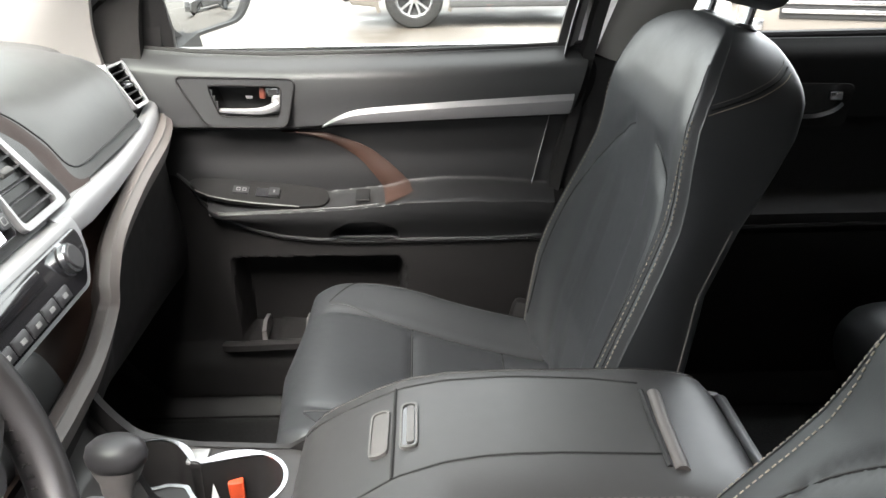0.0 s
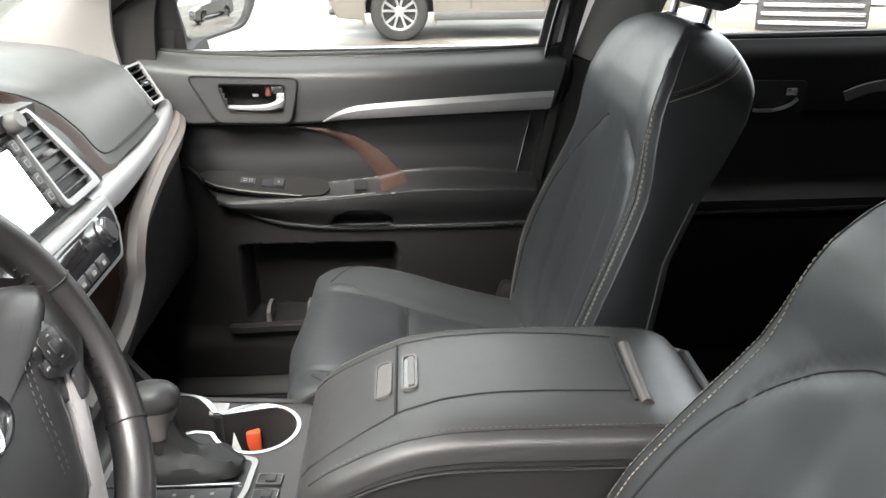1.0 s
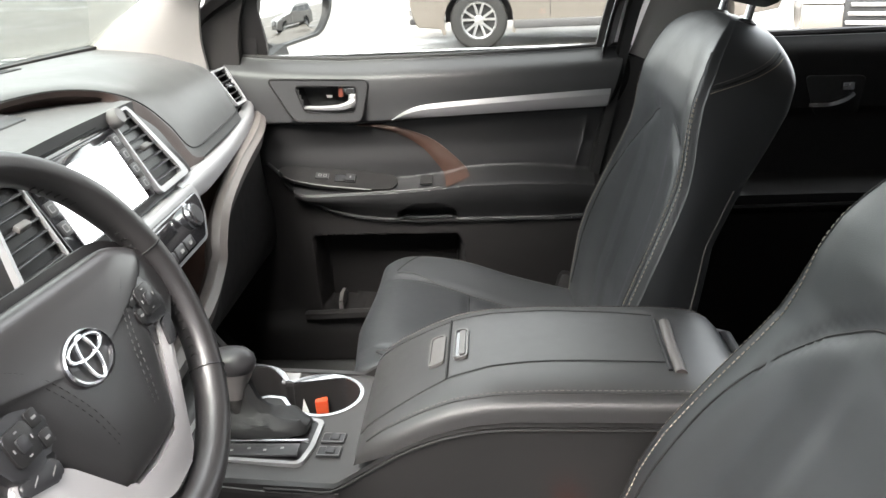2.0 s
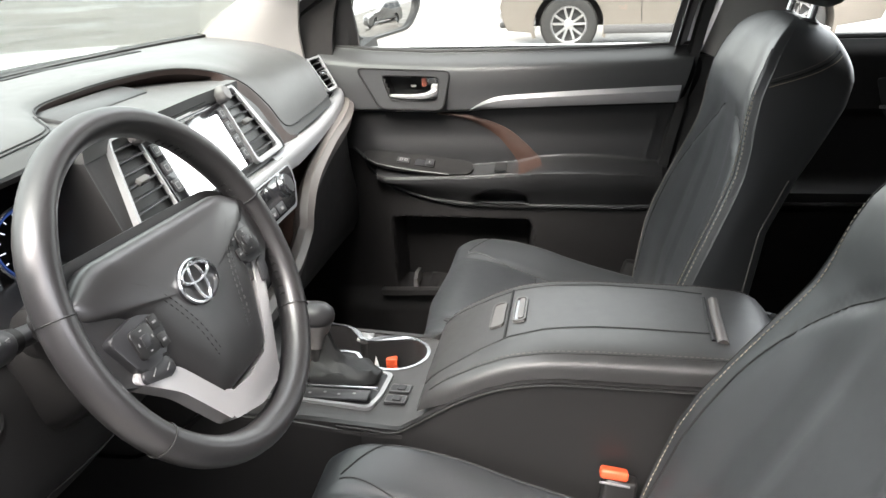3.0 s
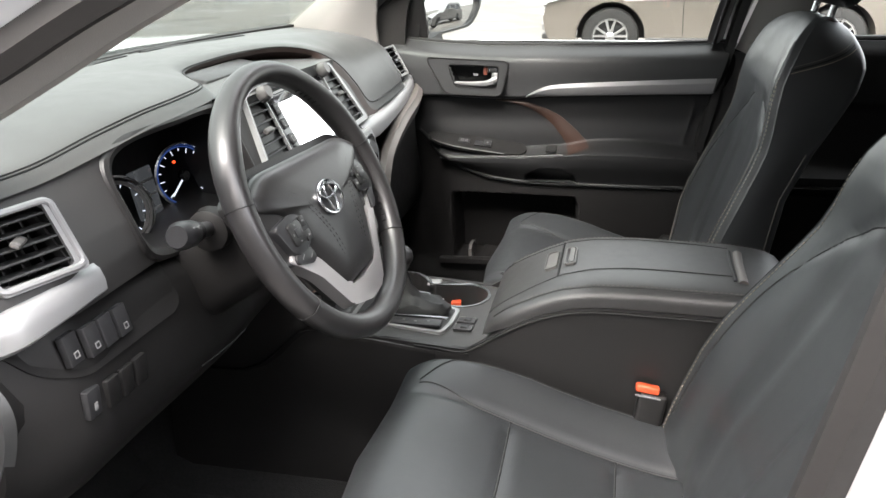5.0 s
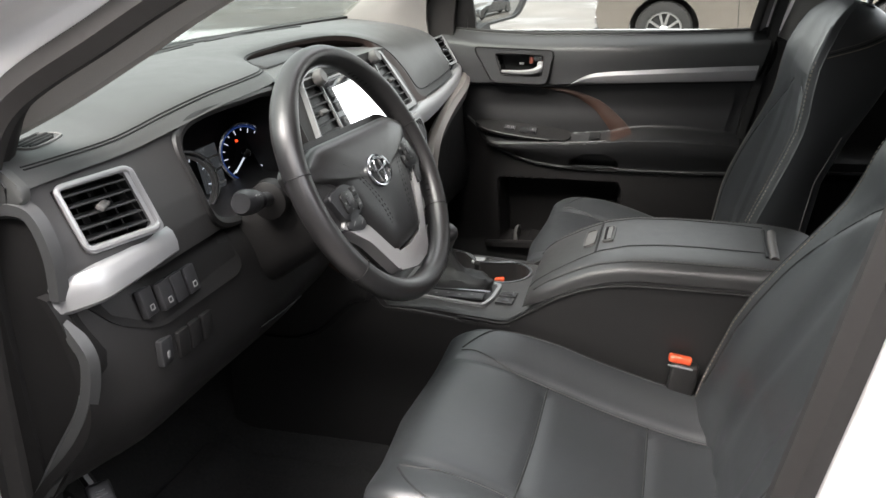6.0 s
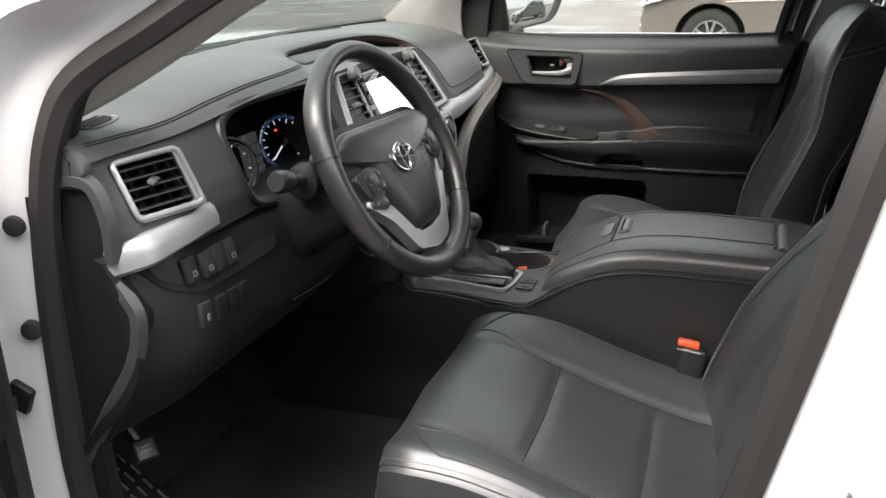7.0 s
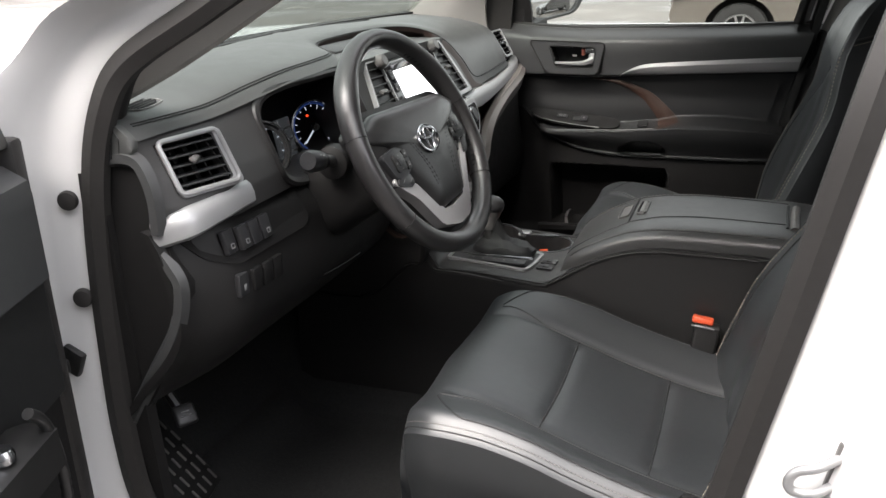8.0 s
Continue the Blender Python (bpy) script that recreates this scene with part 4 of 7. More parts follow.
def lower_right(u, v):
    p = LIP_LINE[int(round(u * (len(LIP_LINE) - 1)))]
    pts = spline([p + Vector((0.0, 0, -0.012)), Vector((p.x - 0.005, p.y, p.z - 0.07)), Vector((-0.45, p.y, 0.74)), Vector((-0.56, p.y, 0.66)), Vector((-0.80, p.y, 0.68))], 4)
    return pts[int(round(v * 16))]


part("glove_box", sheet(lower_right, len(LIP_LINE) - 1, 16, (-0.01, 0, 0)), LOWER, dash, "dark plastic glove box front")


# driver's lower panel with switches and knee roll
def knee(u, v):
    y = -0.775 + 0.60 * u
    e = 0.05 * smooth(-0.66, -0.78, y)
    bulge = 0.02 * bell(y + 0.40, 0.16)
    pts = spline([Vector((-0.50 - e, y, 1.0)), Vector((-0.484 - e + bulge, y, 0.965)), Vector((-0.470 - e + bulge, y, 0.90)), Vector((-0.480 - e + bulge, y, 0.835)), Vector((-0.54 - e, y, 0.765)), Vector((-0.66, y, 0.70)), Vector((-0.82, y, 0.68))], 4)
    return pts[int(round(v * 24))]


def knee_x(y, z):
    q = [knee((y + 0.775) / 0.60, k / 24) for k in range(13)]
    return float(np.interp(-z, [-r.z for r in q], [r.x for r in q]))


part("knee_panel", sheet(knee, 40, 24, (-0.012, 0, 0.004)), LOWER, dash, "dark plastic knee panel")
part("switch_panel", plate(rounded([(-0.752, 0.995), (-0.50, 0.999), (-0.512, 0.942), (-0.69, 0.936), (-0.725, 0.952)], 0.014), lambda a, b, d: (knee_x(a, b) - 0.002 + d, a, b), 0.006, 0.0015), LOWER, dash, "black switch panel")
for k, y in enumerate((-0.690, -0.665, -0.640, -0.614)):
    sx = knee_x(y, 0.968) + 0.004
    b = part("switch", box((sx, y, 0.9685), (0.009, 0.0225, 0.034), 0.0015, rot=(0, -14, 0)), BUTTON, dash, "square push switch")
    if k != 2:
        part("mark", frame_ring(rounded([(-0.004, -0.0035), (0.004, -0.0035), (0.004, 0.0035), (-0.004, 0.0035)], 0.001), rounded([(-0.0028, -0.0023), (0.0028, -0.0023), (0.0028, 0.0023), (-0.0028, 0.0023)], 0.001), lambda a, b, d, sx=sx, y=y: (sx + 0.0072 - 0.25 * b + d, y + a, 0.963 + b), 0.0006), MARK, b)
for k, y in enumerate((-0.686, -0.659, -0.633, -0.608)):
    sx = knee_x(y, 0.905) - 0.001
    b = part("blank_switch", box((sx, y, 0.905), (0.010, 0.0235, 0.034), 0.003), BUTTON if k == 0 else LOWER, dash)
    if k == 0:
        part("mark", box((sx + 0.0052, y, 0.901), (0.001, 0.006, 0.009), 0.0004), MARK, b)
part("panel_split", tube([(knee_x(y, z) + 0.001, y, z) for y, z in ((-0.485, 0.845), (-0.44, 0.842), (-0.39, 0.838), (-0.345, 0.834))], 0.0010, 5), LOWER, dash)
# end cover with ribs towards the door
def cover_edge(z):
    return interp(z, [(0.60, -0.70), (0.66, -0.665), (0.70, -0.632), (0.76, -0.585), (0.85, -0.535), (0.92, -0.508), (0.985, -0.535), (1.05, -0.548), (1.12, -0.572)])


part("end_cover", sheet(lambda u, v: (-0.74 + (cover_edge(0.60 + 0.52 * v) + 0.74) * u, -0.762 - 0.004 * math.sin(math.pi * u), 0.60 + 0.52 * v), 10, 30, (0, 0.02, 0)), LOWER, dash, "dark plastic end cover of the dashboard")
rib = [(-0.011, -0.006), (0.009, -0.006), (0.011, 0.0), (0.006, 0.006), (-0.006, 0.006)]
part("end_rib", sweep(spline([(-0.60, -0.766, 1.098), (-0.574, -0.768, 1.101), (-0.555, -0.768, 1.095), (-0.543, -0.769, 1.075), (-0.537, -0.769, 1.043), (-0.540, -0.768, 1.0)], 6), rib, up=(0, -1, 0)), DOORPAD, dash, "curved grey rib")
rib_line = spline([(-0.552, -0.768, 0.985), (-0.530, -0.770, 0.960), (-0.515, -0.771, 0.926), (-0.533, -0.770, 0.864), (-0.583, -0.768, 0.790), (-0.633, -0.766, 0.715), (-0.66, -0.765, 0.67)], 6)
part("end_rib", sweep(rib_line, rib, up=(0, -1, 0), scale=[min(1.0, 0.1 + k / 8) for k in range(len(rib_line))]), DOORPAD, dash, "curved grey rib")
# grilles on top: tweeter and defroster slots
def pad_z(x, y):
    """The height of the top pad at a place."""
    ring = sorted(RAILS, key=lambda q: abs(q[8].y - y))[0]
    return float(np.interp(-x, [-p.x for p in ring[2:26]], [p.z for p in ring[2:26]])) + 0.0006


leaf = [(-0.715, -0.610), (-0.700, -0.616), (-0.684, -0.617), (-0.664, -0.614), (-0.652, -0.606), (-0.652, -0.595), (-0.680, -0.588), (-0.705, -0.588), (-0.715, -0.597)]
tw = part("tweeter_grille", tube(spline([(x, y, pad_z(x, y)) for y, x in leaf], 4, True), 0.0016, 6, closed=True), LIP, dash, "leaf shaped tweeter grille")
for x, y0, y1 in ((-0.611, -0.707, -0.664), (-0.6045, -0.711, -0.658), (-0.598, -0.711, -0.657), (-0.592, -0.706, -0.664)):
    ym = (y0 + y1) / 2
    part("grille_slot", tube([(x, y0, pad_z(x, y0)), (x - 0.003, ym, pad_z(x - 0.003, ym)), (x - 0.005, y1, pad_z(x - 0.005, y1))], 0.0020, 6), DARK, tw)
for y0, y1 in ((-0.50, -0.03), (0.03, 0.42)):
    for off, w in ((0.085, 0.007), (0.060, 0.003)):
        line = []
        for y in np.linspace(y0, y1, 9):
            r = min(RAILS, key=lambda q: abs(q[14].y - y))
            gx = -0.775 - 0.105 * (1 - (y / 0.74) ** 2) + off * (0.7 + 0.3 * math.cos(y * 3))
            k = min(range(14, 26), key=lambda j: abs(r[j].x - gx))
            line.append(Vector((gx, y, r[k].z + 0.0005)))
        part("defrost_slot", sweep(spline(line, 4), [(-w, -0.003), (w, -0.003), (w, 0.0012), (-w, 0.0012)]), DARK, dash, "narrow defroster slot")

# ---- steering wheel ----
WC = Vector((-0.308, -0.413, 1.060))
wn_ = Vector((math.cos(radians(26)) * math.cos(radians(-5)), math.cos(radians(26)) * math.sin(radians(-5)), math.sin(radians(26))))
wr = Vector((0, 0, 1)).cross(wn_).normalized()
wu = wn_.cross(wr).normalized()


def on_wheel(a, b, d=0.0):
    """a to the driver's right, b up, d towards the driver."""
    return WC + wr * a + wu * b + wn_ * d


wheel = thing("steering_wheel", tuple(WC), "black leather steering wheel with silver spokes and emblem", "steering wheel")
R = 0.1695
ring = []
for i in range(72):
    a = 2 * math.pi * i / 72
    deg = math.degrees(a)
    fat = 1.0 + 0.10 * (bell((deg - 35), 14) + bell((deg - 145), 14)) + 0.06 * bell(deg - 270, 25)
    loop = []
    for c, s in circle(1, 14):
        loop.append(on_wheel((R + 0.0150 * fat * c) * math.cos(a), (R + 0.0150 * fat * c) * math.sin(a), 0.0174 * fat * s))
    ring.append(loop)
ring.append(ring[0])
part("rim", loft(ring, True, False), WHEEL_LEATHER, wheel, "smooth black leather rim")
for deg in (12, 168, 215, 325):
    a = radians(deg)
    part("rim_joint", tube([on_wheel((R + 0.0156 * c) * math.cos(a), (R + 0.0156 * c) * math.sin(a), 0.0180 * s) for c, s in circle(1, 20)], 0.0007, 5, up=wn_, closed=True), SEAM, wheel)
st = bmesh.new()
for k in range(64):
    a = radians(-30 + 210 * k / 63)
    if 62 < math.degrees(a) < 118:
        continue
    for sgn in (-1, 1):
        p0 = on_wheel((R - 0.0152) * math.cos(a), (R - 0.0152) * math.sin(a), 0.0035 * sgn)
        p1 = on_wheel((R - 0.0155) * math.cos(a + 0.012), (R - 0.0155) * math.sin(a + 0.012), -0.002 * sgn)
        tube([p0, p1], 0.0007, 4, up=wn_, bm=st)
tagged(part("rim_stitching", st, SEAM, wheel), kind="stuff")
# airbag pad
padl = rounded([(-0.112, 0.062), (0.112, 0.060), (0.146, 0.042), (0.138, 0.026), (0.098, 0.012), (0.090, -0.036), (0.049, -0.107), (-0.045, -0.112), (-0.088, -0.044), (-0.108, 0.008), (-0.150, 0.024), (-0.152, 0.040)], 0.018, 5)
rings = []
for f, d in ((0.90, -0.034), (1.0, -0.014), (1.0, -0.001), (0.985, 0.0045), (0.95, 0.0085), (0.86, 0.0125), (0.70, 0.0155), (0.45, 0.018), (0.2, 0.019), (0.05, 0.0192)):
    rings.append([on_wheel(x * f, -0.012 + (y + 0.012) * f, d) for x, y in padl])
hub_ob = part("airbag_pad", loft(rings), WHEEL_LEATHER, wheel, "moulded black airbag cover")


def pad_d(x, y):
    """How far the airbag cover stands out at a place."""
    f = max(abs(x) / 0.12, abs(y + 0.012) / 0.085)
    return interp(f, [(0.2, 0.019), (0.45, 0.018), (0.70, 0.0155), (0.86, 0.0125), (0.95, 0.0085)])


for s in (-1, 1):
    # two dotted rows of stitching from the top corner down to the tip
    st = bmesh.new()
    for off in (0.0, 0.007):
        line = spline([(s * (0.094 - off), 0.030, 0), (s * (0.070 - off), 0.010, 0), (s * (0.048 - off), -0.030, 0), (s * (0.034 - off), -0.075, 0)], 14)
        for p, q in zip(line[::2], line[1::2]):
            tube([on_wheel(p.x, p.y, pad_d(p.x, p.y) + 0.0004), on_wheel(q.x, q.y, pad_d(q.x, q.y) + 0.0004)], 0.00045, 4, up=wn_, bm=st)
    tagged(part("pad_stitching", st, SEAM, hub_ob), kind="stuff")
    # upper spoke behind the pad
    sp = [on_wheel(s * x, z, d) for x, z, d in ((0.085, 0.022, -0.006), (0.115, 0.020, -0.004), (0.140, 0.014, -0.004), (0.166, 0.006, -0.006))]
    part("spoke", sweep(spline(sp, 4), [(-0.030, -0.014), (0.030, -0.014), (0.034, -0.002), (0.026, 0.008), (-0.026, 0.008), (-0.034, -0.002)], up=wn_), WHEEL_LEATHER, wheel, "black side spoke")

for s, line in ((-1, [(-0.166, 0.030), (-0.104, 0.034), (-0.062, -0.020), (-0.082, -0.050), (-0.128, -0.052), (-0.160, -0.034)]), (1, [(0.166, 0.030), (0.104, 0.040), (0.062, -0.010), (0.078, -0.044), (0.118, -0.036), (0.160, -0.012)])):
    part("spoke_panel", plate(rounded(line, 0.012), lambda a, b, d: on_wheel(a, b, d - 0.016 - 0.006 * smooth(0.13, 0.165, abs(a))), 0.024, 0.006, 3), WHEEL_LEATHER, wheel, "moulded black panel round the switches")
# switch pods: a rounded base, a four-way pad and keys beside it
for s, cx, cz, outline in ((-1, -0.110, -0.018, [(-0.146, 0.000), (-0.104, 0.006), (-0.078, -0.005), (-0.076, -0.025), (-0.096, -0.041), (-0.130, -0.041)]), (1, 0.101, 0.000, [(0.076, 0.022), (0.108, 0.026), (0.126, 0.002), (0.121, -0.024), (0.082, -0.022), (0.072, 0.0)])):
    pod = part("switch_pod", plate(rounded(outline, 0.009), lambda a, b, d: on_wheel(a, b, -0.004 + d), 0.018, 0.003), BUTTON, wheel, "black switch pod")
    part("way_pad", plate(rounded([(cx - 0.014, cz - 0.014), (cx + 0.014, cz - 0.014), (cx + 0.014, cz + 0.014), (cx - 0.014, cz + 0.014)], 0.006), lambda a, b, d: on_wheel(a, b, 0.0138 + d), 0.003, 0.0012), PLASTIC, pod, "four-way pad")
    part("way_centre", plate(rounded([(cx - 0.0055, cz - 0.0055), (cx + 0.0055, cz - 0.0055), (cx + 0.0055, cz + 0.0055), (cx - 0.0055, cz + 0.0055)], 0.002), lambda a, b, d: on_wheel(a, b, 0.0165 + d), 0.002, 0.0008), BUTTON, pod)
    for dx, dz, w, h in ((0, 0.010, 0.003, 0.0012), (0, -0.010, 0.003, 0.0012), (0.010, 0, 0.0012, 0.003), (-0.010, 0, 0.0012, 0.003)):
        part("mark", plate([(cx + dx - w / 2, cz + dz - h / 2), (cx + dx + w / 2, cz + dz - h / 2), (cx + dx + w / 2, cz + dz + h / 2), (cx + dx - w / 2, cz + dz + h / 2)], lambda a, b, d: on_wheel(a, b, 0.0169 + d), 0.0005, 0), MARK, pod)
    for dz in (-0.009, 0.009):
        kx = cx + 0.022 if s < 0 else cx - 0.020
        ob = part("key", plate(rounded([(kx - 0.006, cz + dz - 0.0065), (kx + 0.006, cz + dz - 0.0065), (kx + 0.006, cz + dz + 0.0065), (kx - 0.006, cz + dz + 0.0065)], 0.002), lambda a, b, d: on_wheel(a, b, 0.0138 + d), 0.002, 0.0008), PLASTIC, pod)
        part("mark", plate([(kx - 0.0025, cz + dz - 0.001), (kx + 0.0025, cz + dz - 0.001), (kx + 0.0025, cz + dz + 0.001), (kx - 0.0025, cz + dz + 0.001)], lambda a, b, d: on_wheel(a, b, 0.0159 + d), 0.0005, 0), MARK, ob)
# one silver yoke: two lower arms joined by a bridge over the rim
yoke = rounded([(-0.140, -0.042), (-0.098, -0.076), (-0.052, -0.134), (0.0, -0.146), (0.046, -0.140), (0.126, -0.020), (0.104, -0.020), (0.046, -0.105), (0.0, -0.114), (-0.042, -0.111), (-0.084, -0.056), (-0.128, -0.034)], 0.008, 4)
part("silver_yoke", plate(yoke, lambda a, b, d: on_wheel(a, b, d - 0.014 + 0.006 * smooth(-0.15, -0.08, b)), 0.018, 0.003), WHEEL_SILVER, wheel, "satin silver lower spokes")
part("yoke_backing", plate([(x * 1.10, -0.012 + (y + 0.012) * 1.12) for x, y in padl], lambda a, b, d: on_wheel(a, b, d - 0.026), 0.014, 0.0), PLASTIC, wheel)
pk = part("phone_key", plate(rounded([(-0.130, -0.038), (-0.096, -0.037), (-0.087, -0.051), (-0.097, -0.059), (-0.133, -0.049)], 0.005), lambda a, b, d: on_wheel(a, b, 0.006 + d), 0.007, 0.002), BUTTON, wheel, "black phone keys")
for x, y in ((-0.117, -0.045), (-0.099, -0.049)):
    part("mark", plate([(x - 0.004, y - 0.0025), (x + 0.003, y + 0.001), (x + 0.004, y + 0.0025), (x - 0.003, y - 0.001)], lambda a, b, d: on_wheel(a, b, 0.0132 + d), 0.0005, 0), MARK, pk)
part("cruise_key", plate(rounded([(0.104, -0.026), (0.122, -0.022), (0.112, -0.046), (0.098, -0.050)], 0.004), lambda a, b, d: on_wheel(a, b, 0.006 + d), 0.007, 0.002), BUTTON, wheel, "black cruise keys")
# emblem: a plain chrome oval with crossing ovals
EM = (-0.011, -0.003)
em = part("emblem", loft([[on_wheel(EM[0] + (0.031 + q) * c, EM[1] + (0.0225 + q) * s, 0.0198 + h) for c, s in circle(1, 36)] for q, h in ((0.0, -0.003), (0.0005, 0.002), (-0.001, 0.0035), (-0.0030, 0.003), (-0.0035, 0.0), (-0.0045, -0.004))], True, False), CHROME, wheel, "chrome oval emblem")
for rx, rz, dz in ((0.0095, 0.0195, 0.0), (0.0225, 0.0085, 0.0085)):
    part("emblem_oval", tube([on_wheel(EM[0] + rx * c, EM[1] + dz + rz * s, 0.0218) for c, s in circle(1, 28)], 0.0017, 6, up=wn_, closed=True), CHROME, em)

# column and stalks
col = thing("steering_column", (-0.50, -0.41, 0.95), "black plastic steering column cover with stalks", "steering column")
cpath = [on_wheel(0, -0.01, -0.05), on_wheel(0, -0.012, -0.09), on_wheel(0, -0.02, -0.17), on_wheel(0, -0.03, -0.26)]
part("shroud", sweep(cpath, [(0.068 * math.copysign(abs(c) ** 0.6, c), 0.058 * math.copysign(abs(s) ** 0.6, s)) for c, s in circle(1, 24)], up=wu, scale=[0.85, 1.0, 1.05, 1.1]), LOWER, col, "dark column shroud")
for tip, base, lab in (((-0.408, -0.592, 1.063), (-0.425, -0.475, 1.035), "black light stalk with round end"), ((-0.378, -0.235, 1.075), (-0.420, -0.345, 1.035), "black wiper stalk")):
    tip, base = Vector(tip), Vector(base)
    d = (tip - base)
    pth = [base + d * t for t in (0, 0.25, 0.5, 0.62, 0.66, 0.9, 1.0)]
    stalk = part("stalk", sweep(pth, circle(1, 16), up=(0, 0, 1), scale=[0.010, 0.0095, 0.010, 0.013, 0.0155, 0.0165, 0.0125]), BUTTON, col, lab)
    part("collar", sweep([base + d * 0.50, base + d * 0.63], circle(0.0125, 16)), LOWER, stalk)
    for k in range(2):
        part("mark", box(base + d * (0.72 + 0.12 * k) + Vector((0.014, 0, 0.008)), (0.001, 0.005, 0.004), 0), MARK, stalk)
part("stalk_boot", turned([(0.0, 0), (0.028, 0), (0.026, 0.016), (0.014, 0.022), (0, 0.022)], Matrix.Translation((-0.425, -0.475, 1.035)) @ Euler((radians(90), 0, 0)).to_matrix().to_4x4(), 18), LOWER, col)
# ---- centre console ----
console = thing("centre_console", (0, 0, 0.45), "black centre console with padded armrest lid and chrome cup holders", "console")
CUPS = ((-0.221, 0.067, 0.057), (-0.332, 0.088, 0.050))


def deck_z(x):
    return 0.733 + 0.013 * smooth(-0.20, -0.36, x) + 0.14 * smooth(-0.392, -0.475, x)


def in_cup(x, y, g=0.0):
    return any(math.hypot(x - a, y - b) < r + g for a, b, r in CUPS) or (-0.31 < x < -0.25 and 0.050 - g < y < 0.096 + g)


def console_half(x):
    return 0.149 - 0.003 * smooth(-0.2, -0.45, x) - 0.016 * smooth(-0.17, -0.135, x) * smooth(0.0, -0.11, x)


part("deck", sheet(lambda u, v: (-0.47 + 0.36 * u, console_half(-0.47 + 0.36 * u) * (2 * v - 1), deck_z(-0.47 + 0.36 * u) - 0.012 * abs(2 * v - 1) ** 8), 140, 116, (0, 0, -0.006), lambda u, v: in_cup(-0.47 + 0.36 * u, console_half(-0.47 + 0.36 * u) * (2 * v - 1), -0.001)), FACE, console, "black grained console deck")


def cup_outline(g):
    """The joined outline of the two cup holders, grown by g."""
    out = []
    cx, cy = -0.280, 0.088
    for i in range(144):
        a = 2 * math.pi * i / 144
        r = 0.01
        while r < 0.3 and in_cup(cx + r * math.cos(a), cy + r * math.sin(a), g):
            r += 0.0003
        out.append((cx + r * math.cos(a), cy + r * math.sin(a)))
    for _ in range(3):
        out = [((out[i - 1][0] + 2 * p[0] + out[(i + 1) % 144][0]) / 4, (out[i - 1][1] + 2 * p[1] + out[(i + 1) % 144][1]) / 4) for i, p in enumerate(out)]
    return out


co, ci = cup_outline(0.0030), cup_outline(-0.0024)
cup = part("cup_ring", frame_ring(co, ci, lambda a, b, d: (a, b, deck_z(a) - 0.004 + d), 0.006), CHROME, console, "satin chrome cup holder ring")
part("cup_well", loft([[Vector((a, b, deck_z(a))) for a, b in ci], [Vector((-0.28 + (a + 0.28) * 0.94, 0.088 + (b - 0.088) * 0.92, 0.655)) for a, b in ci]], True, False), PLASTIC, console, "deep black cup holder well")
part("cup_floor", plate(ci, lambda a, b, d: (a, b, 0.652 + d), 0.004, 0), MATRUB, console)
part("cup_tab", box((-0.279, 0.112, 0.7372), (0.026, 0.028, 0.006), 0.0025), SILVER, console, "silver tab between the cup holders")

# selector plate, gaiter and knob
plate_poly = rounded([(-0.385, -0.110), (-0.218, -0.110), (-0.208, -0.070), (-0.205, -0.006), (-0.250, 0.006), (-0.290, 0.022), (-0.385, 0.024)], 0.010)
inner_poly = rounded([(-0.378, -0.104), (-0.223, -0.104), (-0.215, -0.069), (-0.212, -0.011), (-0.252, 0.000), (-0.292, 0.016), (-0.378, 0.018)], 0.008)
sel = part("selector_frame", frame_ring(plate_poly, inner_poly, lambda a, b, d: (a, b, deck_z(a) - 0.002 + d), 0.007), SILVER, console, "chrome frame round the gear selector")
part("selector_plate", plate(inner_poly, lambda a, b, d: (a, b, deck_z(a) + d), 0.003, 0), BUTTON, sel)
part("chrome_bar", box((-0.295, -0.070, deck_z(-0.295) + 0.005), (0.160, 0.004, 0.006), 0.0015), CHROME, sel)
ind = part("gear_scale", box((-0.292, -0.088, deck_z(-0.29) + 0.004), (0.135, 0.026, 0.004), 0.001), BUTTON, sel, "black gear scale with small marks")
for k in range(5):
    part("mark", box((-0.335 + 0.022 * k, -0.086 - 0.004 * (k % 2), deck_z(-0.29) + 0.0062), (0.004, 0.004, 0.0006), 0), MARK, ind)
gait = []
random.seed(4)
for k, (f, h) in enumerate(((1.0, 0.0), (0.98, 0.008), (0.88, 0.015), (0.74, 0.018), (0.56, 0.024), (0.44, 0.028), (0.30, 0.042), (0.21, 0.066))):
    loop = []
    for i in range(36):
        a = 2 * math.pi * i / 36
        x = -0.286 + 0.066 * f * math.copysign(abs(math.cos(a)) ** 0.7, math.cos(a)) - 0.034 * (1 - f)
        y = -0.030 + 0.033 * f * math.copysign(abs(math.sin(a)) ** 0.7, math.sin(a)) + 0.008 * (1 - f)
        w = 0.0034 * math.sin(5 * a + k * 1.7) * (1 - abs(f - 0.6))
        loop.append(Vector((x + w, y + w * 0.6, deck_z(-0.29) + 0.003 + h + w * 0.8)))
    gait.append(loop)
part("gaiter", loft(gait), PERF, sel, "creased black leather gaiter")
kb = Vector((-0.322, -0.024, 0.808))
kd = Vector((0.02, 0.16, 1)).normalized()
km = Matrix.Translation(kb) @ kd.to_track_quat("Z", "Y").to_matrix().to_4x4()
def knob_rings(rows):
    return loft([[km @ Vector((1.22 * r_ * math.sin(2 * math.pi * i / 28), r_ * math.cos(2 * math.pi * i / 28), h_)) for i in range(28)] for r_, h_ in rows])


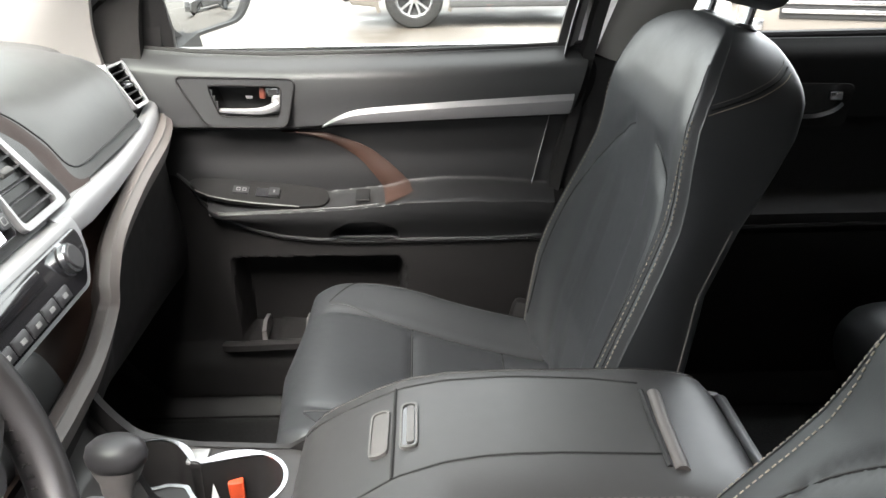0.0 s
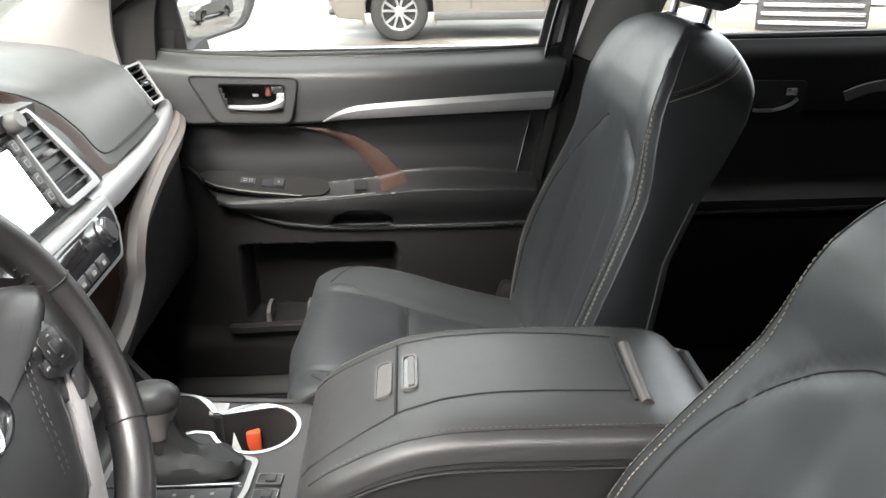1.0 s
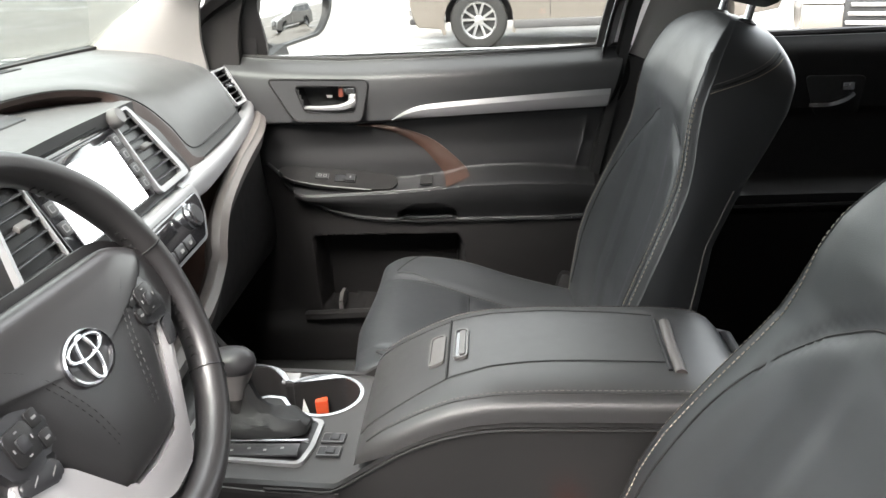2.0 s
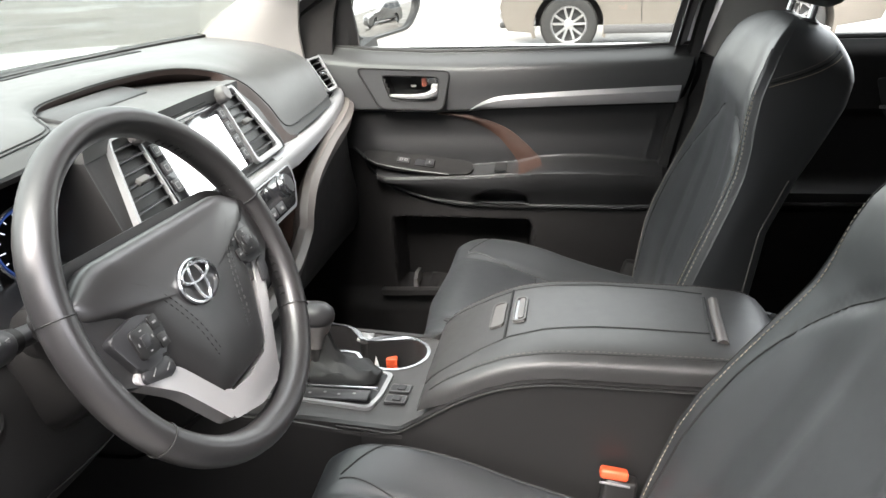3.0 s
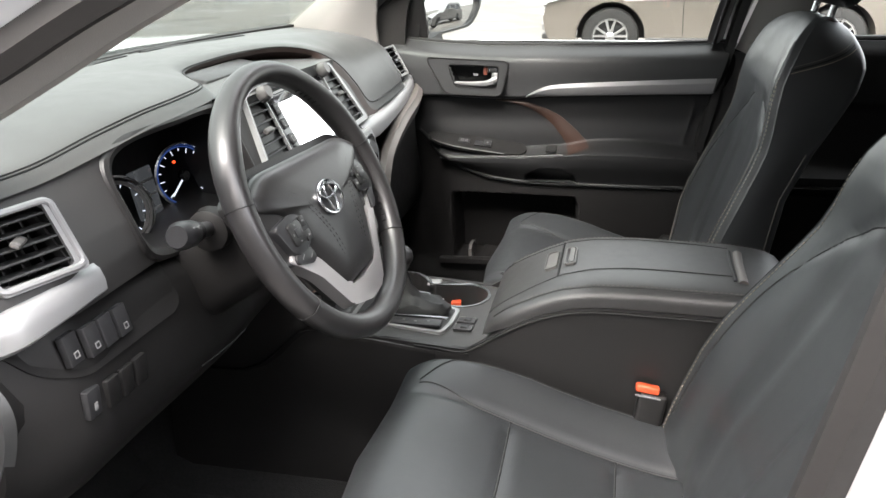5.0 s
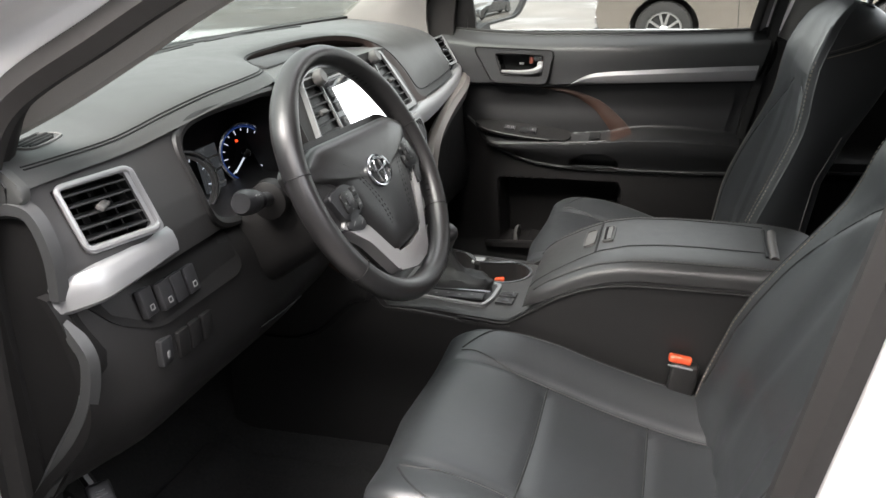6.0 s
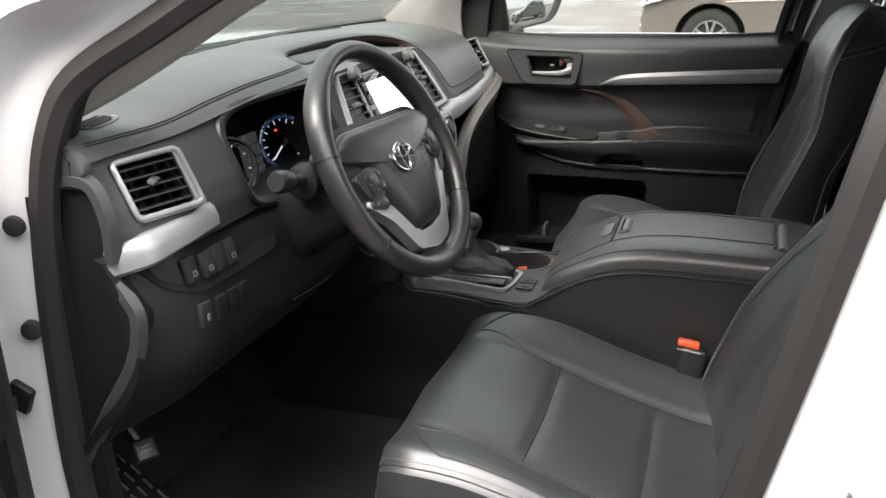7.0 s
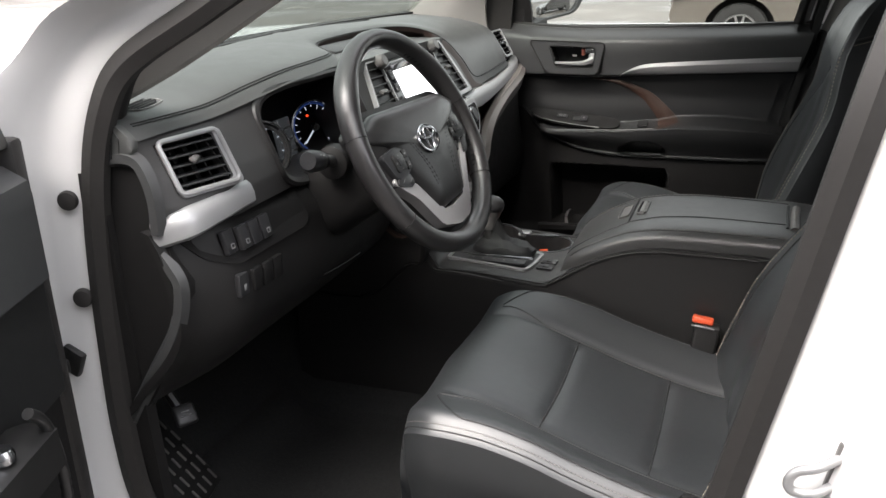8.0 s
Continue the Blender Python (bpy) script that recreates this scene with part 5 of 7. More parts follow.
knob = part("shift_knob", knob_rings([(0.013, 0.012), (0.022, 0.016), (0.0265, 0.024), (0.0275, 0.032), (0.0255, 0.041), (0.019, 0.048), (0.008, 0.051)]), BUTTON, console, "rounded grey shift knob")
part("knob_collar", knob_rings([(0.013, -0.020), (0.015, -0.012), (0.0165, 0.0), (0.0215, 0.012), (0.0232, 0.018), (0.019, 0.019)]), LIP, knob, "silver grey collar")
part("shift_lever", tube([kb + Vector((0.006, -0.008, -0.05)), kb], 0.011, 14, up=(1, 0, 0)), PLASTIC, console)
for x, y in ((-0.211, -0.079), (-0.210, -0.048)):
    b = part("seat_heater_switch", box((x + 0.024, y, deck_z(x) + 0.002), (0.032, 0.022, 0.004), 0.0012, rot=(0, 0, -3)), BUTTON, console, "square seat heater switch")
    part("rocker", box((x + 0.026, y, deck_z(x) + 0.0045), (0.013, 0.014, 0.005), 0.002, rot=(0, 8, -3)), BUTTON, b)
    hm = pose(x + 0.024, y, deck_z(x) + 0.0041, 0, 0, -3)
    part("outline", frame_ring(rounded([(-0.015, -0.010), (0.015, -0.010), (0.015, 0.010), (-0.015, 0.010)], 0.002), rounded([(-0.0144, -0.0094), (0.0144, -0.0094), (0.0144, 0.0094), (-0.0144, 0.0094)], 0.002), lambda a, b_, d: hm @ Vector((a, b_, d)), 0.0005), MARK, b)


# lid
def lid_top(x):
    return interp(x, [(-0.146, 0.752), (-0.142, 0.772), (-0.128, 0.789), (-0.10, 0.806), (-0.06, 0.826), (-0.02, 0.842), (0.03, 0.8505), (0.10, 0.853), (0.26, 0.850), (0.32, 0.842), (0.345, 0.833), (0.365, 0.80)])


def lid_low(x):
    return interp(x, [(-0.146, 0.748), (-0.10, 0.772), (-0.05, 0.797), (0.0, 0.812), (0.05, 0.817), (0.30, 0.813), (0.365, 0.794)])


def lid_ring(x, g=0.0):
    zt, zl = lid_top(x) + g, lid_low(x)
    w = 0.140 - 0.012 * smooth(-0.10, -0.146, x) - 0.02 * smooth(0.32, 0.37, x)
    pts = []
    for i in range(31):
        a = math.pi * i / 30
        c, s = math.cos(a), math.sin(a)
        pts.append(Vector((x, -w * math.copysign(abs(c) ** 0.42, c), zl + (zt - zl) * abs(s) ** 0.55)))
    return pts


lid_x = [-0.146, -0.144, -0.140, -0.132, -0.12] + list(np.linspace(-0.105, 0.31, 36)) + [0.325, 0.34, 0.352, 0.36, 0.365]
lid = part("armrest_lid", loft([lid_ring(x) for x in lid_x]), LID, console, "padded black leather armrest lid")


def lid_at(x, y, up=0.0003):
    w = 0.140 - 0.012 * smooth(-0.10, -0.146, x) - 0.02 * smooth(0.32, 0.37, x)
    c = min(1, abs(y) / w) ** (1 / 0.42)
    return Vector((x, y, lid_low(x) + (lid_top(x) - lid_low(x)) * math.sqrt(max(0, 1 - c * c)) ** 0.55 + up))


NEAR_SEAM = [(-0.138, -0.098), (-0.10, -0.092), (-0.06, -0.082), (-0.03, -0.073), (0.02, -0.062), (0.07, -0.055), (0.15, -0.053), (0.256, -0.057)]
FAR_SEAM = [(-0.138, 0.094), (-0.06, 0.094), (0.02, 0.097), (0.12, 0.099), (0.20, 0.092), (0.262, 0.078)]
for seam in (NEAR_SEAM, FAR_SEAM):
    part("lid_seam", tube([lid_at(x, interp(x, seam)) for x in np.linspace(-0.138, 0.256, 44)], 0.0013, 6), SEAM, lid, "sewn lid seam")
# sewn ridge along both upper edges
for sgn in (-1, 1):
    part("ridge_seam", tube([lid_at(x, sgn * 0.1225) for x in np.linspace(-0.128, 0.33, 50)], 0.0011, 6), SEAM, lid)
    st = bmesh.new()
    for x in np.arange(-0.12, 0.33, 0.0075):
        tube([lid_at(x, sgn * 0.1185, 0.0006), lid_at(x + 0.0045, sgn * 0.1185, 0.0006)], 0.0006, 4, bm=st)
    tagged(part("ridge_stitching", st, STITCH_DARK, lid), kind="stuff")
part("lid_split", tube([q for y in np.linspace(-0.073, 0.096, 9) for q in [lid_at(-0.028, y, 0.0006)]], 0.0022, 6, up=(1, 0, 0)), DARK, lid, "dark gap between the two lid halves")
LATCH_X = (-0.011, -0.0435)
for dx, lab in ((-0.027, "brushed chrome lid latch"), (0.014, "black and chrome lid latch")):
    pz = lid_top(dx - 0.012)
    hw_ = 0.0115 if dx < 0 else 0.010
    out = rounded([(-hw_, -0.042), (hw_, -0.042), (hw_, 0.042), (-hw_, 0.042)], 0.010, 6)
    inn = rounded([(0.0025 - hw_, -0.039), (hw_ - 0.0025, -0.039), (hw_ - 0.0025, 0.039), (0.0025 - hw_, 0.039)], 0.008, 6)
    tilt = 20 if dx < 0 else 9
    mm = pose(LATCH_X[dx < 0], 0.012, lid_top(LATCH_X[dx < 0]) + 0.0005, 0, -tilt, 0)
    lt = part("latch", frame_ring(out, inn, lambda a, b, d: mm @ Vector((a, b, d - 0.001)), 0.0045), LIP, lid, lab)
    part("latch_face", plate(inn, lambda a, b, d: mm @ Vector((a, b, d)), 0.0015, 0), LIP if dx < 0 else GLOSS, lt)
    if dx > 0:
        part("latch_bar", plate(rounded([(-0.002, -0.034), (0.006, -0.034), (0.006, 0.034), (-0.002, 0.034)], 0.003), lambda a, b, d: mm @ Vector((a, b, d + 0.001)), 0.003, 0), LIP, lt)
# end groove: dark strip for its shaded side, grey rod for its sheen
part("slot_shadow", tube([lid_at(0.252, -0.078), lid_at(0.253, 0.0), lid_at(0.256, 0.062)], 0.003, 6, up=(1, 0, 0)), DARK, lid)
part("slot_sheen", tube([lid_at(0.264, -0.082, -0.003), lid_at(0.266, 0.0, -0.003), lid_at(0.270, 0.060, -0.003)], 0.0085, 12, up=(1, 0, 0)), LIPPAD, lid, "grey rod that stands for the sheen in the lid's end groove")

# sides of the console
def cside(s):
    def f(u, v):
        x = -0.72 + 1.10 * u
        top = interp(x, [(-0.72, 0.88), (-0.47, deck_z(-0.47) - 0.006), (-0.43, deck_z(-0.43) - 0.008), (-0.392, deck_z(-0.392) - 0.008), (-0.34, deck_z(-0.34) - 0.008), (-0.30, deck_z(-0.30) - 0.005), (-0.17, 0.728), (-0.14, 0.746), (-0.10, 0.773), (-0.05, 0.797), (0.0, 0.811), (0.05, 0.816), (0.30, 0.812), (0.38, 0.79)])
        z = top + (0.44 - top) * v
        return (x, s * (0.147 - 0.003 * smooth(-0.2, -0.45, x) + 0.006 * math.sin(math.pi * v) + 0.016 * smooth(0.55, 1.0, v)), z)
    return f


for s in (-1, 1):
    part("side_panel", sheet(cside(s), 40, 16, (0, -s * 0.01, 0)), PLASTIC, console, "black plastic console side")
    part("side_rail", tube(spline([Vector(cside(s)(u, 0.0)) + Vector((0, s * 0.002, -0.004)) for u in np.linspace(0.42, 1, 16)], 3), 0.0018, 8), SEAM, console)
    part("panel_gap", tube([Vector(cside(s)(0.452, v)) + Vector((0, s * 0.0005, 0)) for v in (0.02, 0.1, 0.2, 0.3)], 0.001, 5, up=(1, 0, 0)), DARK, console)
part("rear_face", box((0.375, 0, 0.62), (0.02, 0.27, 0.36), 0.01), PLASTIC, console)
wing = [(q.x, q.y) for q in spline([(-0.268, 0.722, 0), (-0.326, 0.733, 0), (-0.361, 0.744, 0), (-0.377, 0.757, 0), (-0.392, 0.775, 0), (-0.406, 0.796, 0), (-0.43, 0.836, 0)], 4)] + [(-0.44, 0.60), (-0.268, 0.60)]
part("side_wing", plate(wing, lambda a, b, d: (a, 0.146 + d, b), 0.014, 0.004), PLASTIC, console, "black wing that rises to the dashboard")
# things left in the cup holder
tag = mesh_ob("orange_tag", box((-0.236, 0.112, 0.678), (0.020, 0.014, 0.055), 0.003, rot=(12, 0, 10)), ORANGE)
tagged(tag, "small orange plastic tag standing in the cup holder", "tag")
card = thing("paper_slip", (-0.245, 0.03, 0.66), "folded white paper slip in the cup holder", "paper")
part("slip", plate([(-0.016, 0.0), (0.016, 0.0), (-0.004, 0.085)], lambda a, b, d: (-0.251 + a, 0.070 + d + b * 0.1, 0.657 + b * 0.75), 0.001, 0), PAPER, card)

# ---- passenger door ----
door = thing("passenger_door", (-0.1, 0.76, 0.44), "closed black front passenger door with silver and brown trim", "door")


def low_line(x):
    """The silver line under the armrest."""
    return interp(x, [(-0.60, 0.93), (-0.455, 0.908), (-0.437, 0.893), (-0.408, 0.862), (-0.36, 0.829), (-0.31, 0.807), (-0.259, 0.793), (-0.196, 0.785), (-0.12, 0.7815), (0.0, 0.781), (0.35, 0.781)])


def up_line(x):
    """The lower edge of the upper panel."""
    return interp(x, [(-0.60, 0.998), (-0.35, 0.996), (-0.246, 0.993), (-0.185, 0.995), (-0.144, 1.0), (0.0, 1.006), (0.272, 1.014), (0.35, 1.017)])


def sill_line(x):
    """The foot of the door window."""
    return interp(x, [(-0.60, 1.146), (-0.49, 1.138), (-0.40, 1.129), (-0.27, 1.122), (-0.04, 1.123), (0.15, 1.127), (0.31, 1.133), (0.40, 1.138)])


def arm_edge(x):
    """The height of the armrest's front edge."""
    return interp(x, [(-0.45, 0.885), (-0.40, 0.866), (-0.357, 0.858), (-0.249, 0.860), (-0.147, 0.863), (-0.064, 0.870), (-0.013, 0.875), (0.10, 0.876), (0.20, 0.870), (0.26, 0.862)])


def arm_back(x):
    """The height at which the armrest's top meets the insert."""
    return interp(x, [(-0.45, 0.90), (-0.30, 0.878), (-0.17, 0.872), (-0.08, 0.880), (-0.02, 0.893), (0.04, 0.897), (0.11, 0.896), (0.234, 0.884)])


def door_y(x, z):
    y = 0.742
    zu, zl = up_line(x), low_line(x)
    y -= 0.018 * smooth(zu - 0.003, zu + 0.007, z)                        # upper panel stands proud
    y -= 0.010 * bell(z - 1.065, 0.04)
    y += 0.034 * smooth(sill_line(x) - 0.045, sill_line(x) + 0.002, z) ** 2.2
    y += 0.006 * bell(z - 0.945, 0.03)
    # padded armrest
    fade = smooth(-0.46, -0.36, x)
    reach = 0.067 * fade * (1 - 0.25 * smooth(0.12, 0.25, x))
    ze, zb = arm_edge(x), arm_back(x)
    rise = 0.52 + 0.48 * smooth(zl, ze - 0.014, z) ** 0.8
    y -= reach * rise * smooth(zl - 0.003, zl + 0.003, z) * (1 - smooth(ze - 0.006, max(zb, ze + 0.008), z) ** 0.7)
    # hand scoop under the armrest
    arc_z = 0.826 - 0.35 * max(0.0, abs(x + 0.105) - 0.02) - 4.0 * max(0.0, abs(x + 0.105) - 0.02) ** 2
    y += 0.030 * (1 - smooth(0.050, 0.066, abs(x + 0.105))) * smooth(zl + 0.002, zl + 0.006, z) * (1 - smooth(arc_z - 0.004, arc_z + 0.004, z))
    # lower panel bellies out under the line
    y -= 0.030 * fade * (1 - smooth(zl - 0.001, zl + 0.001, z)) * smooth(0.50, 0.74, z)
    # map pocket
    px = smooth(-0.365, -0.345, x) * (1 - smooth(-0.050, -0.028, x + 0.5 * max(0.0, z - 0.725)))
    pz = smooth(0.56, 0.57, z) * (1 - smooth(0.738, 0.752, z))
    y += 0.075 * px * pz
    y -= 0.02 * smooth(0.57, 0.50, z)
    return y


def rear_x(z):
    return interp(z, [(0.44, 0.165), (0.637, 0.203), (0.793, 0.237), (1.0, 0.274), (1.12, 0.309), (1.15, 0.318)])


BZ_IN = [(-0.370, 1.082), (-0.238, 1.077), (-0.245, 1.022), (-0.352, 1.024)]


def in_bezel(x, z):
    left = interp(z, [(1.024, -0.352), (1.082, -0.370)])
    right = interp(z, [(1.022, -0.245), (1.077, -0.238)])
    return left + 0.004 < x < right - 0.004 and 1.027 < z < 1.076


def door_card(z0f, z1f, nz, nx=150, holes=False):
    def f(u, v):
        z = z0f(0) + (z1f(0) - z0f(0)) * v
        x = -0.52 + (rear_x(z) + 0.52) * u
        z = z0f(x) + (z1f(x) - z0f(x)) * v
        return (x, door_y(x, z), z)

    def skip(u, v):
        p = f(u, v)
        return in_bezel(p[0], p[2])
    return sheet(f, nx, nz, (0, 0.006, 0), skip if holes else None)


part("upper_panel", door_card(up_line, sill_line, 50, 200, True), DOORPAD, door, "dark grey soft upper door panel")
part("middle_panel", door_card(low_line, lambda x: up_line(x) - 0.001, 90, 200), INSERT, door, "black leatherette door insert with padded armrest")
part("lower_panel", door_card(lambda x: 0.44, lambda x: low_line(x) - 0.001, 70, 200), LOWER, door, "black plastic lower panel with map pocket")
part("rear_edge", sheet(lambda u, v: (rear_x(0.44 + 0.69 * v) - 0.004 + 0.06 * u, door_y(rear_x(0.44 + 0.69 * v) - 0.012, 0.44 + 0.69 * v) + 0.004 + 0.035 * u, 0.44 + 0.69 * v), 3, 60, (0, 0.006, 0)), LOWER, door)


def on_door(x, z, d=0.0):
    return Vector((x, door_y(x, z) - d, z))


part("silver_line", tube([on_door(x, low_line(x) + 0.004, -0.002) for x in np.linspace(-0.452, 0.234, 80)], 0.0042, 8), DOORPAD, door, "thin grey trim line")
part("insert_seam", tube([on_door(x, up_line(x) - 0.003, -0.001) for x in np.linspace(-0.47, 0.27, 60)], 0.0022, 6), DARK, door)
part("arm_edge_line", tube([on_door(x, arm_edge(x) - 0.004, 0.0) for x in np.linspace(-0.372, -0.075, 40)], 0.0022, 6), PLASTIC, door, "dark edge of the grab tray")
part("pocket_lip", sweep(spline([(-0.398, 0.722, 0.556), (-0.36, 0.712, 0.561), (-0.25, 0.708, 0.566), (-0.05, 0.708, 0.566), (0.05, 0.714, 0.562)], 5), [(-0.012, -0.008), (0.006, -0.010), (0.008, 0.004), (0.0, 0.008), (-0.010, 0.006)]), PLASTIC, door, "front lip of the map pocket")
for x in (-0.318, -0.232):
    part("bottle_rib", sweep([(x, 0.79, 0.575), (x, 0.752, 0.580), (x + 0.002, 0.722, 0.574)], [(-0.006, -0.012), (0.006, -0.012), (0.004, 0.016), (-0.004, 0.016)]), LIP, door, "small grey rib in the pocket")

# silver trim
tt = spline([(-0.172, 0, 1.003), (-0.158, 0, 1.012), (-0.141, 0, 1.021), (-0.120, 0, 1.029), (-0.095, 0, 1.0335), (-0.039, 0, 1.038), (0.10, 0, 1.046), (0.280, 0, 1.055)], 8)
tb = spline([(-0.172, 0, 1.001), (-0.158, 0, 1.0025), (-0.141, 0, 1.0035), (-0.120, 0, 1.0045), (-0.095, 0, 1.0055), (-0.039, 0, 1.007), (0.10, 0, 1.0115), (0.272, 0, 1.0165)], 8)
rings = []
for a, b in zip(tt, tb):
    y = 0.722
    rings.append([Vector((b.x, y + 0.012, b.z)), Vector((b.x, y - 0.004, b.z + 0.001)), Vector((b.x * 0.7 + a.x * 0.3, y - 0.010, b.z * 0.7 + a.z * 0.3)), Vector((a.x * 0.7 + b.x * 0.3, y - 0.013, a.z * 0.7 + b.z * 0.3)), Vector((a.x, y - 0.007, a.z - 0.0005)), Vector((a.x, y + 0.012, a.z))])
part("silver_trim", loft(rings), SILVER, door, "satin silver door trim")
# brown arc
ba = spline([(-0.250, 0, 0.991), (-0.186, 0, 0.987), (-0.146, 0, 0.977), (-0.095, 0, 0.955), (-0.055, 0, 0.924), (-0.029, 0, 0.899), (-0.012, 0, 0.880)], 8)
bb = spline([(-0.252, 0, 0.988), (-0.217, 0, 0.983), (-0.166, 0, 0.969), (-0.116, 0, 0.938), (-0.087, 0, 0.906), (-0.070, 0, 0.882), (-0.062, 0, 0.866)], 8)
arc_rings = []
for a, b in zip(ba, bb):
    row = []
    for f, d in ((0.0, -0.004), (0.0, 0.003), (0.25, 0.0065), (0.5, 0.0075), (0.75, 0.0065), (1.0, 0.003), (1.0, -0.004)):
        q = b.lerp(a, f)
        row.append(on_door(q.x, q.z, d))
    arc_rings.append(row)
part("brown_arc", loft(arc_rings), BROWN, door, "brown leatherette accent arc")
# handle bezel
bz_o = rounded([(-0.426, 1.097), (-0.214, 1.089), (-0.234, 1.003), (-0.376, 1.007)], 0.016, 5)
bz_i = rounded(BZ_IN, 0.012, 5)
bz = part("handle_bezel", frame_ring(bz_o, bz_i, lambda a, b, d: (a, 0.722 - d, b), 0.011), DOORPAD, door, "raised bezel round the inner handle")
part("bezel_edge", tube([Vector((a, 0.7115, b)) for a, b in bz_o], 0.0022, 6, up=(0, 1, 0), closed=True), PLASTIC, bz)
part("bezel_lip", tube([Vector((a, 0.7115, b)) for a, b in bz_i], 0.0016, 6, up=(0, 1, 0), closed=True), PLASTIC, bz)
part("handle_cup", loft([[Vector((a, 0.713, b)) for a, b in bz_i], [Vector((a, 0.735, b)) for a, b in bz_i], [Vector((-0.305 + (a + 0.305) * 0.85, 0.748, 1.05 + (b - 1.05) * 0.85)) for a, b in bz_i], [Vector((-0.305 + (a + 0.305) * 0.1, 0.751, 1.05 + (b - 1.05) * 0.1)) for a, b in bz_i]], True, False), DARK, bz)
lev = spline([(-0.355, 0.722, 1.0345), (-0.33, 0.716, 1.034), (-0.30, 0.711, 1.034), (-0.275, 0.709, 1.0355), (-0.258, 0.711, 1.040), (-0.248, 0.716, 1.046)], 5)
hl = part("inner_handle", sweep(lev, [(-0.005, -0.005), (0.004, -0.006), (0.006, -0.002), (0.006, 0.002), (0.003, 0.005), (-0.004, 0.005)], scale=[0.55 + 0.9 * (i / (len(lev) - 1)) ** 1.3 for i in range(len(lev))]), SILVER, bz, "chrome inner door handle")
part("handle_root", box((-0.251, 0.722, 1.046), (0.018, 0.016, 0.032), 0.006, 3, rot=(0, 8, 0)), SILVER, hl)
part("lock_tab", box((-0.256, 0.722, 1.066), (0.024, 0.012, 0.016), 0.003), CHROME, bz, "chrome lock tab")
part("lock_slot", box((-0.256, 0.7155, 1.066), (0.016, 0.002, 0.010), 0.001), DARK, bz)
part("lock_mark", box((-0.2745, 0.723, 1.064), (0.010, 0.010, 0.020), 0.002), LOCK_MARK, bz, "dull red unlocked mark")


# armrest switches
def arm_place(a, b, d):
    return (a, 0.681 + 0.056 * b - d * 0.35, 0.872 + 0.020 * b + 0.11 * (-0.28 - a) + d)


sp_line = [(q.x, q.y) for q in spline([(-0.422, 0.80, 0), (-0.405, 0.34, 0), (-0.372, 0.12, 0), (-0.32, 0.02, 0), (-0.25, 0.0, 0), (-0.192, 0.04, 0), (-0.172, 0.26, 0), (-0.170, 0.70, 0), (-0.20, 0.98, 0), (-0.37, 1.0, 0)], 5, True)]
sp = part("switch_plate", plate(sp_line, lambda a, b, d: arm_place(a, b, d - 0.010), 0.010, 0.0), LOWER, door, "black armrest switch plate")
part("plate_edge", tube([Vector(arm_place(a, b, -0.002)) + Vector((0, -0.001, 0)) for a, b in ((-0.412, 0.40), (-0.385, 0.17), (-0.345, 0.05), (-0.30, 0.0), (-0.22, 0.0))], 0.0014, 5), LIP, sp)
lk = part("lock_switch", plate(rounded([(-0.342, 0.34), (-0.314, 0.34), (-0.314, 0.66), (-0.342, 0.66)], 0.004), lambda a, b, d: arm_place(a, b, d), 0.003, 0.0), BUTTON, sp)
for x in (-0.336, -0.325):
    part("mark", frame_ring([(x, 0.43), (x + 0.007, 0.43), (x + 0.007, 0.57), (x, 0.57)], [(x + 0.001, 0.45), (x + 0.006, 0.45), (x + 0.006, 0.55), (x + 0.001, 0.55)], lambda a, b, d: arm_place(a, b, d + 0.0032), 0.0006), MARK, lk)
part("window_switch", plate(rounded([(-0.300, 0.26), (-0.256, 0.26), (-0.256, 0.66), (-0.300, 0.66)], 0.004), lambda a, b, d: arm_place(a, b, d), 0.002, 0.0), GLOSS, sp)
rk = part("window_rocker", plate(rounded([(-0.276, 0.26), (-0.257, 0.26), (-0.257, 0.64), (-0.276, 0.64)], 0.003), lambda a, b, d: arm_place(a, b, d + 0.002), 0.005, 0.0), BUTTON, sp)
part("mark", plate([(-0.268, 0.38), (-0.265, 0.38), (-0.265, 0.50), (-0.268, 0.50)], lambda a, b, d: arm_place(a, b, d + 0.0072), 0.0006, 0), MARK, rk)
# no hollow is cut here: a dark sheet paints the door pull's shade
part("pull_shade", sheet(lambda u, v: (-0.118 + 0.026 * u, 0.690 + 0.036 * v, arm_edge(-0.12) + 0.0065 + 0.008 * v), 6, 6, (0, 0, -0.003)), DARK, door, "dark sheet that stands for the shaded hollow of the door pull")
# window
part("sill_seal", tube([Vector((x, 0.767, sill_line(x) + 0.001)) for x in np.linspace(-0.52, 0.315, 16)], 0.006, 8), RUBBER, door)
glass = part("window_glass", sheet(lambda u, v: (-0.56 + 0.88 * u + 0.05 * v + 0.06 * v * u, 0.79 - 0.15 * v ** 1.4, 1.125 + 0.36 * v), 10, 8, (0, 0.004, 0)), DOOR_GLASS, door, "lightly tinted door window")
glass.visible_shadow = False
part("outer_skin", sheet(lambda u, v: (-0.64 + 0.90 * u + 0.06 * v, 0.90 + 0.02 * math.sin(3.1 * v) - 0.08 * smooth(0.85, 1, v), 0.42 + 0.71 * v), 10, 12, (0, -0.02, 0)), PAINT, door)
part("front_seal", sweep([(-0.526, 0.752, 1.115), (-0.522, 0.750, 1.17), (-0.513, 0.748, 1.225), (-0.485, 0.738, 1.29), (-0.40, 0.71, 1.36)], [(-0.036, -0.012), (0.040, -0.012), (0.040, 0.012), (-0.036, 0.012)], up=(0, -1, 0)), RUBBER, door, "black rubber seal at the window's front")
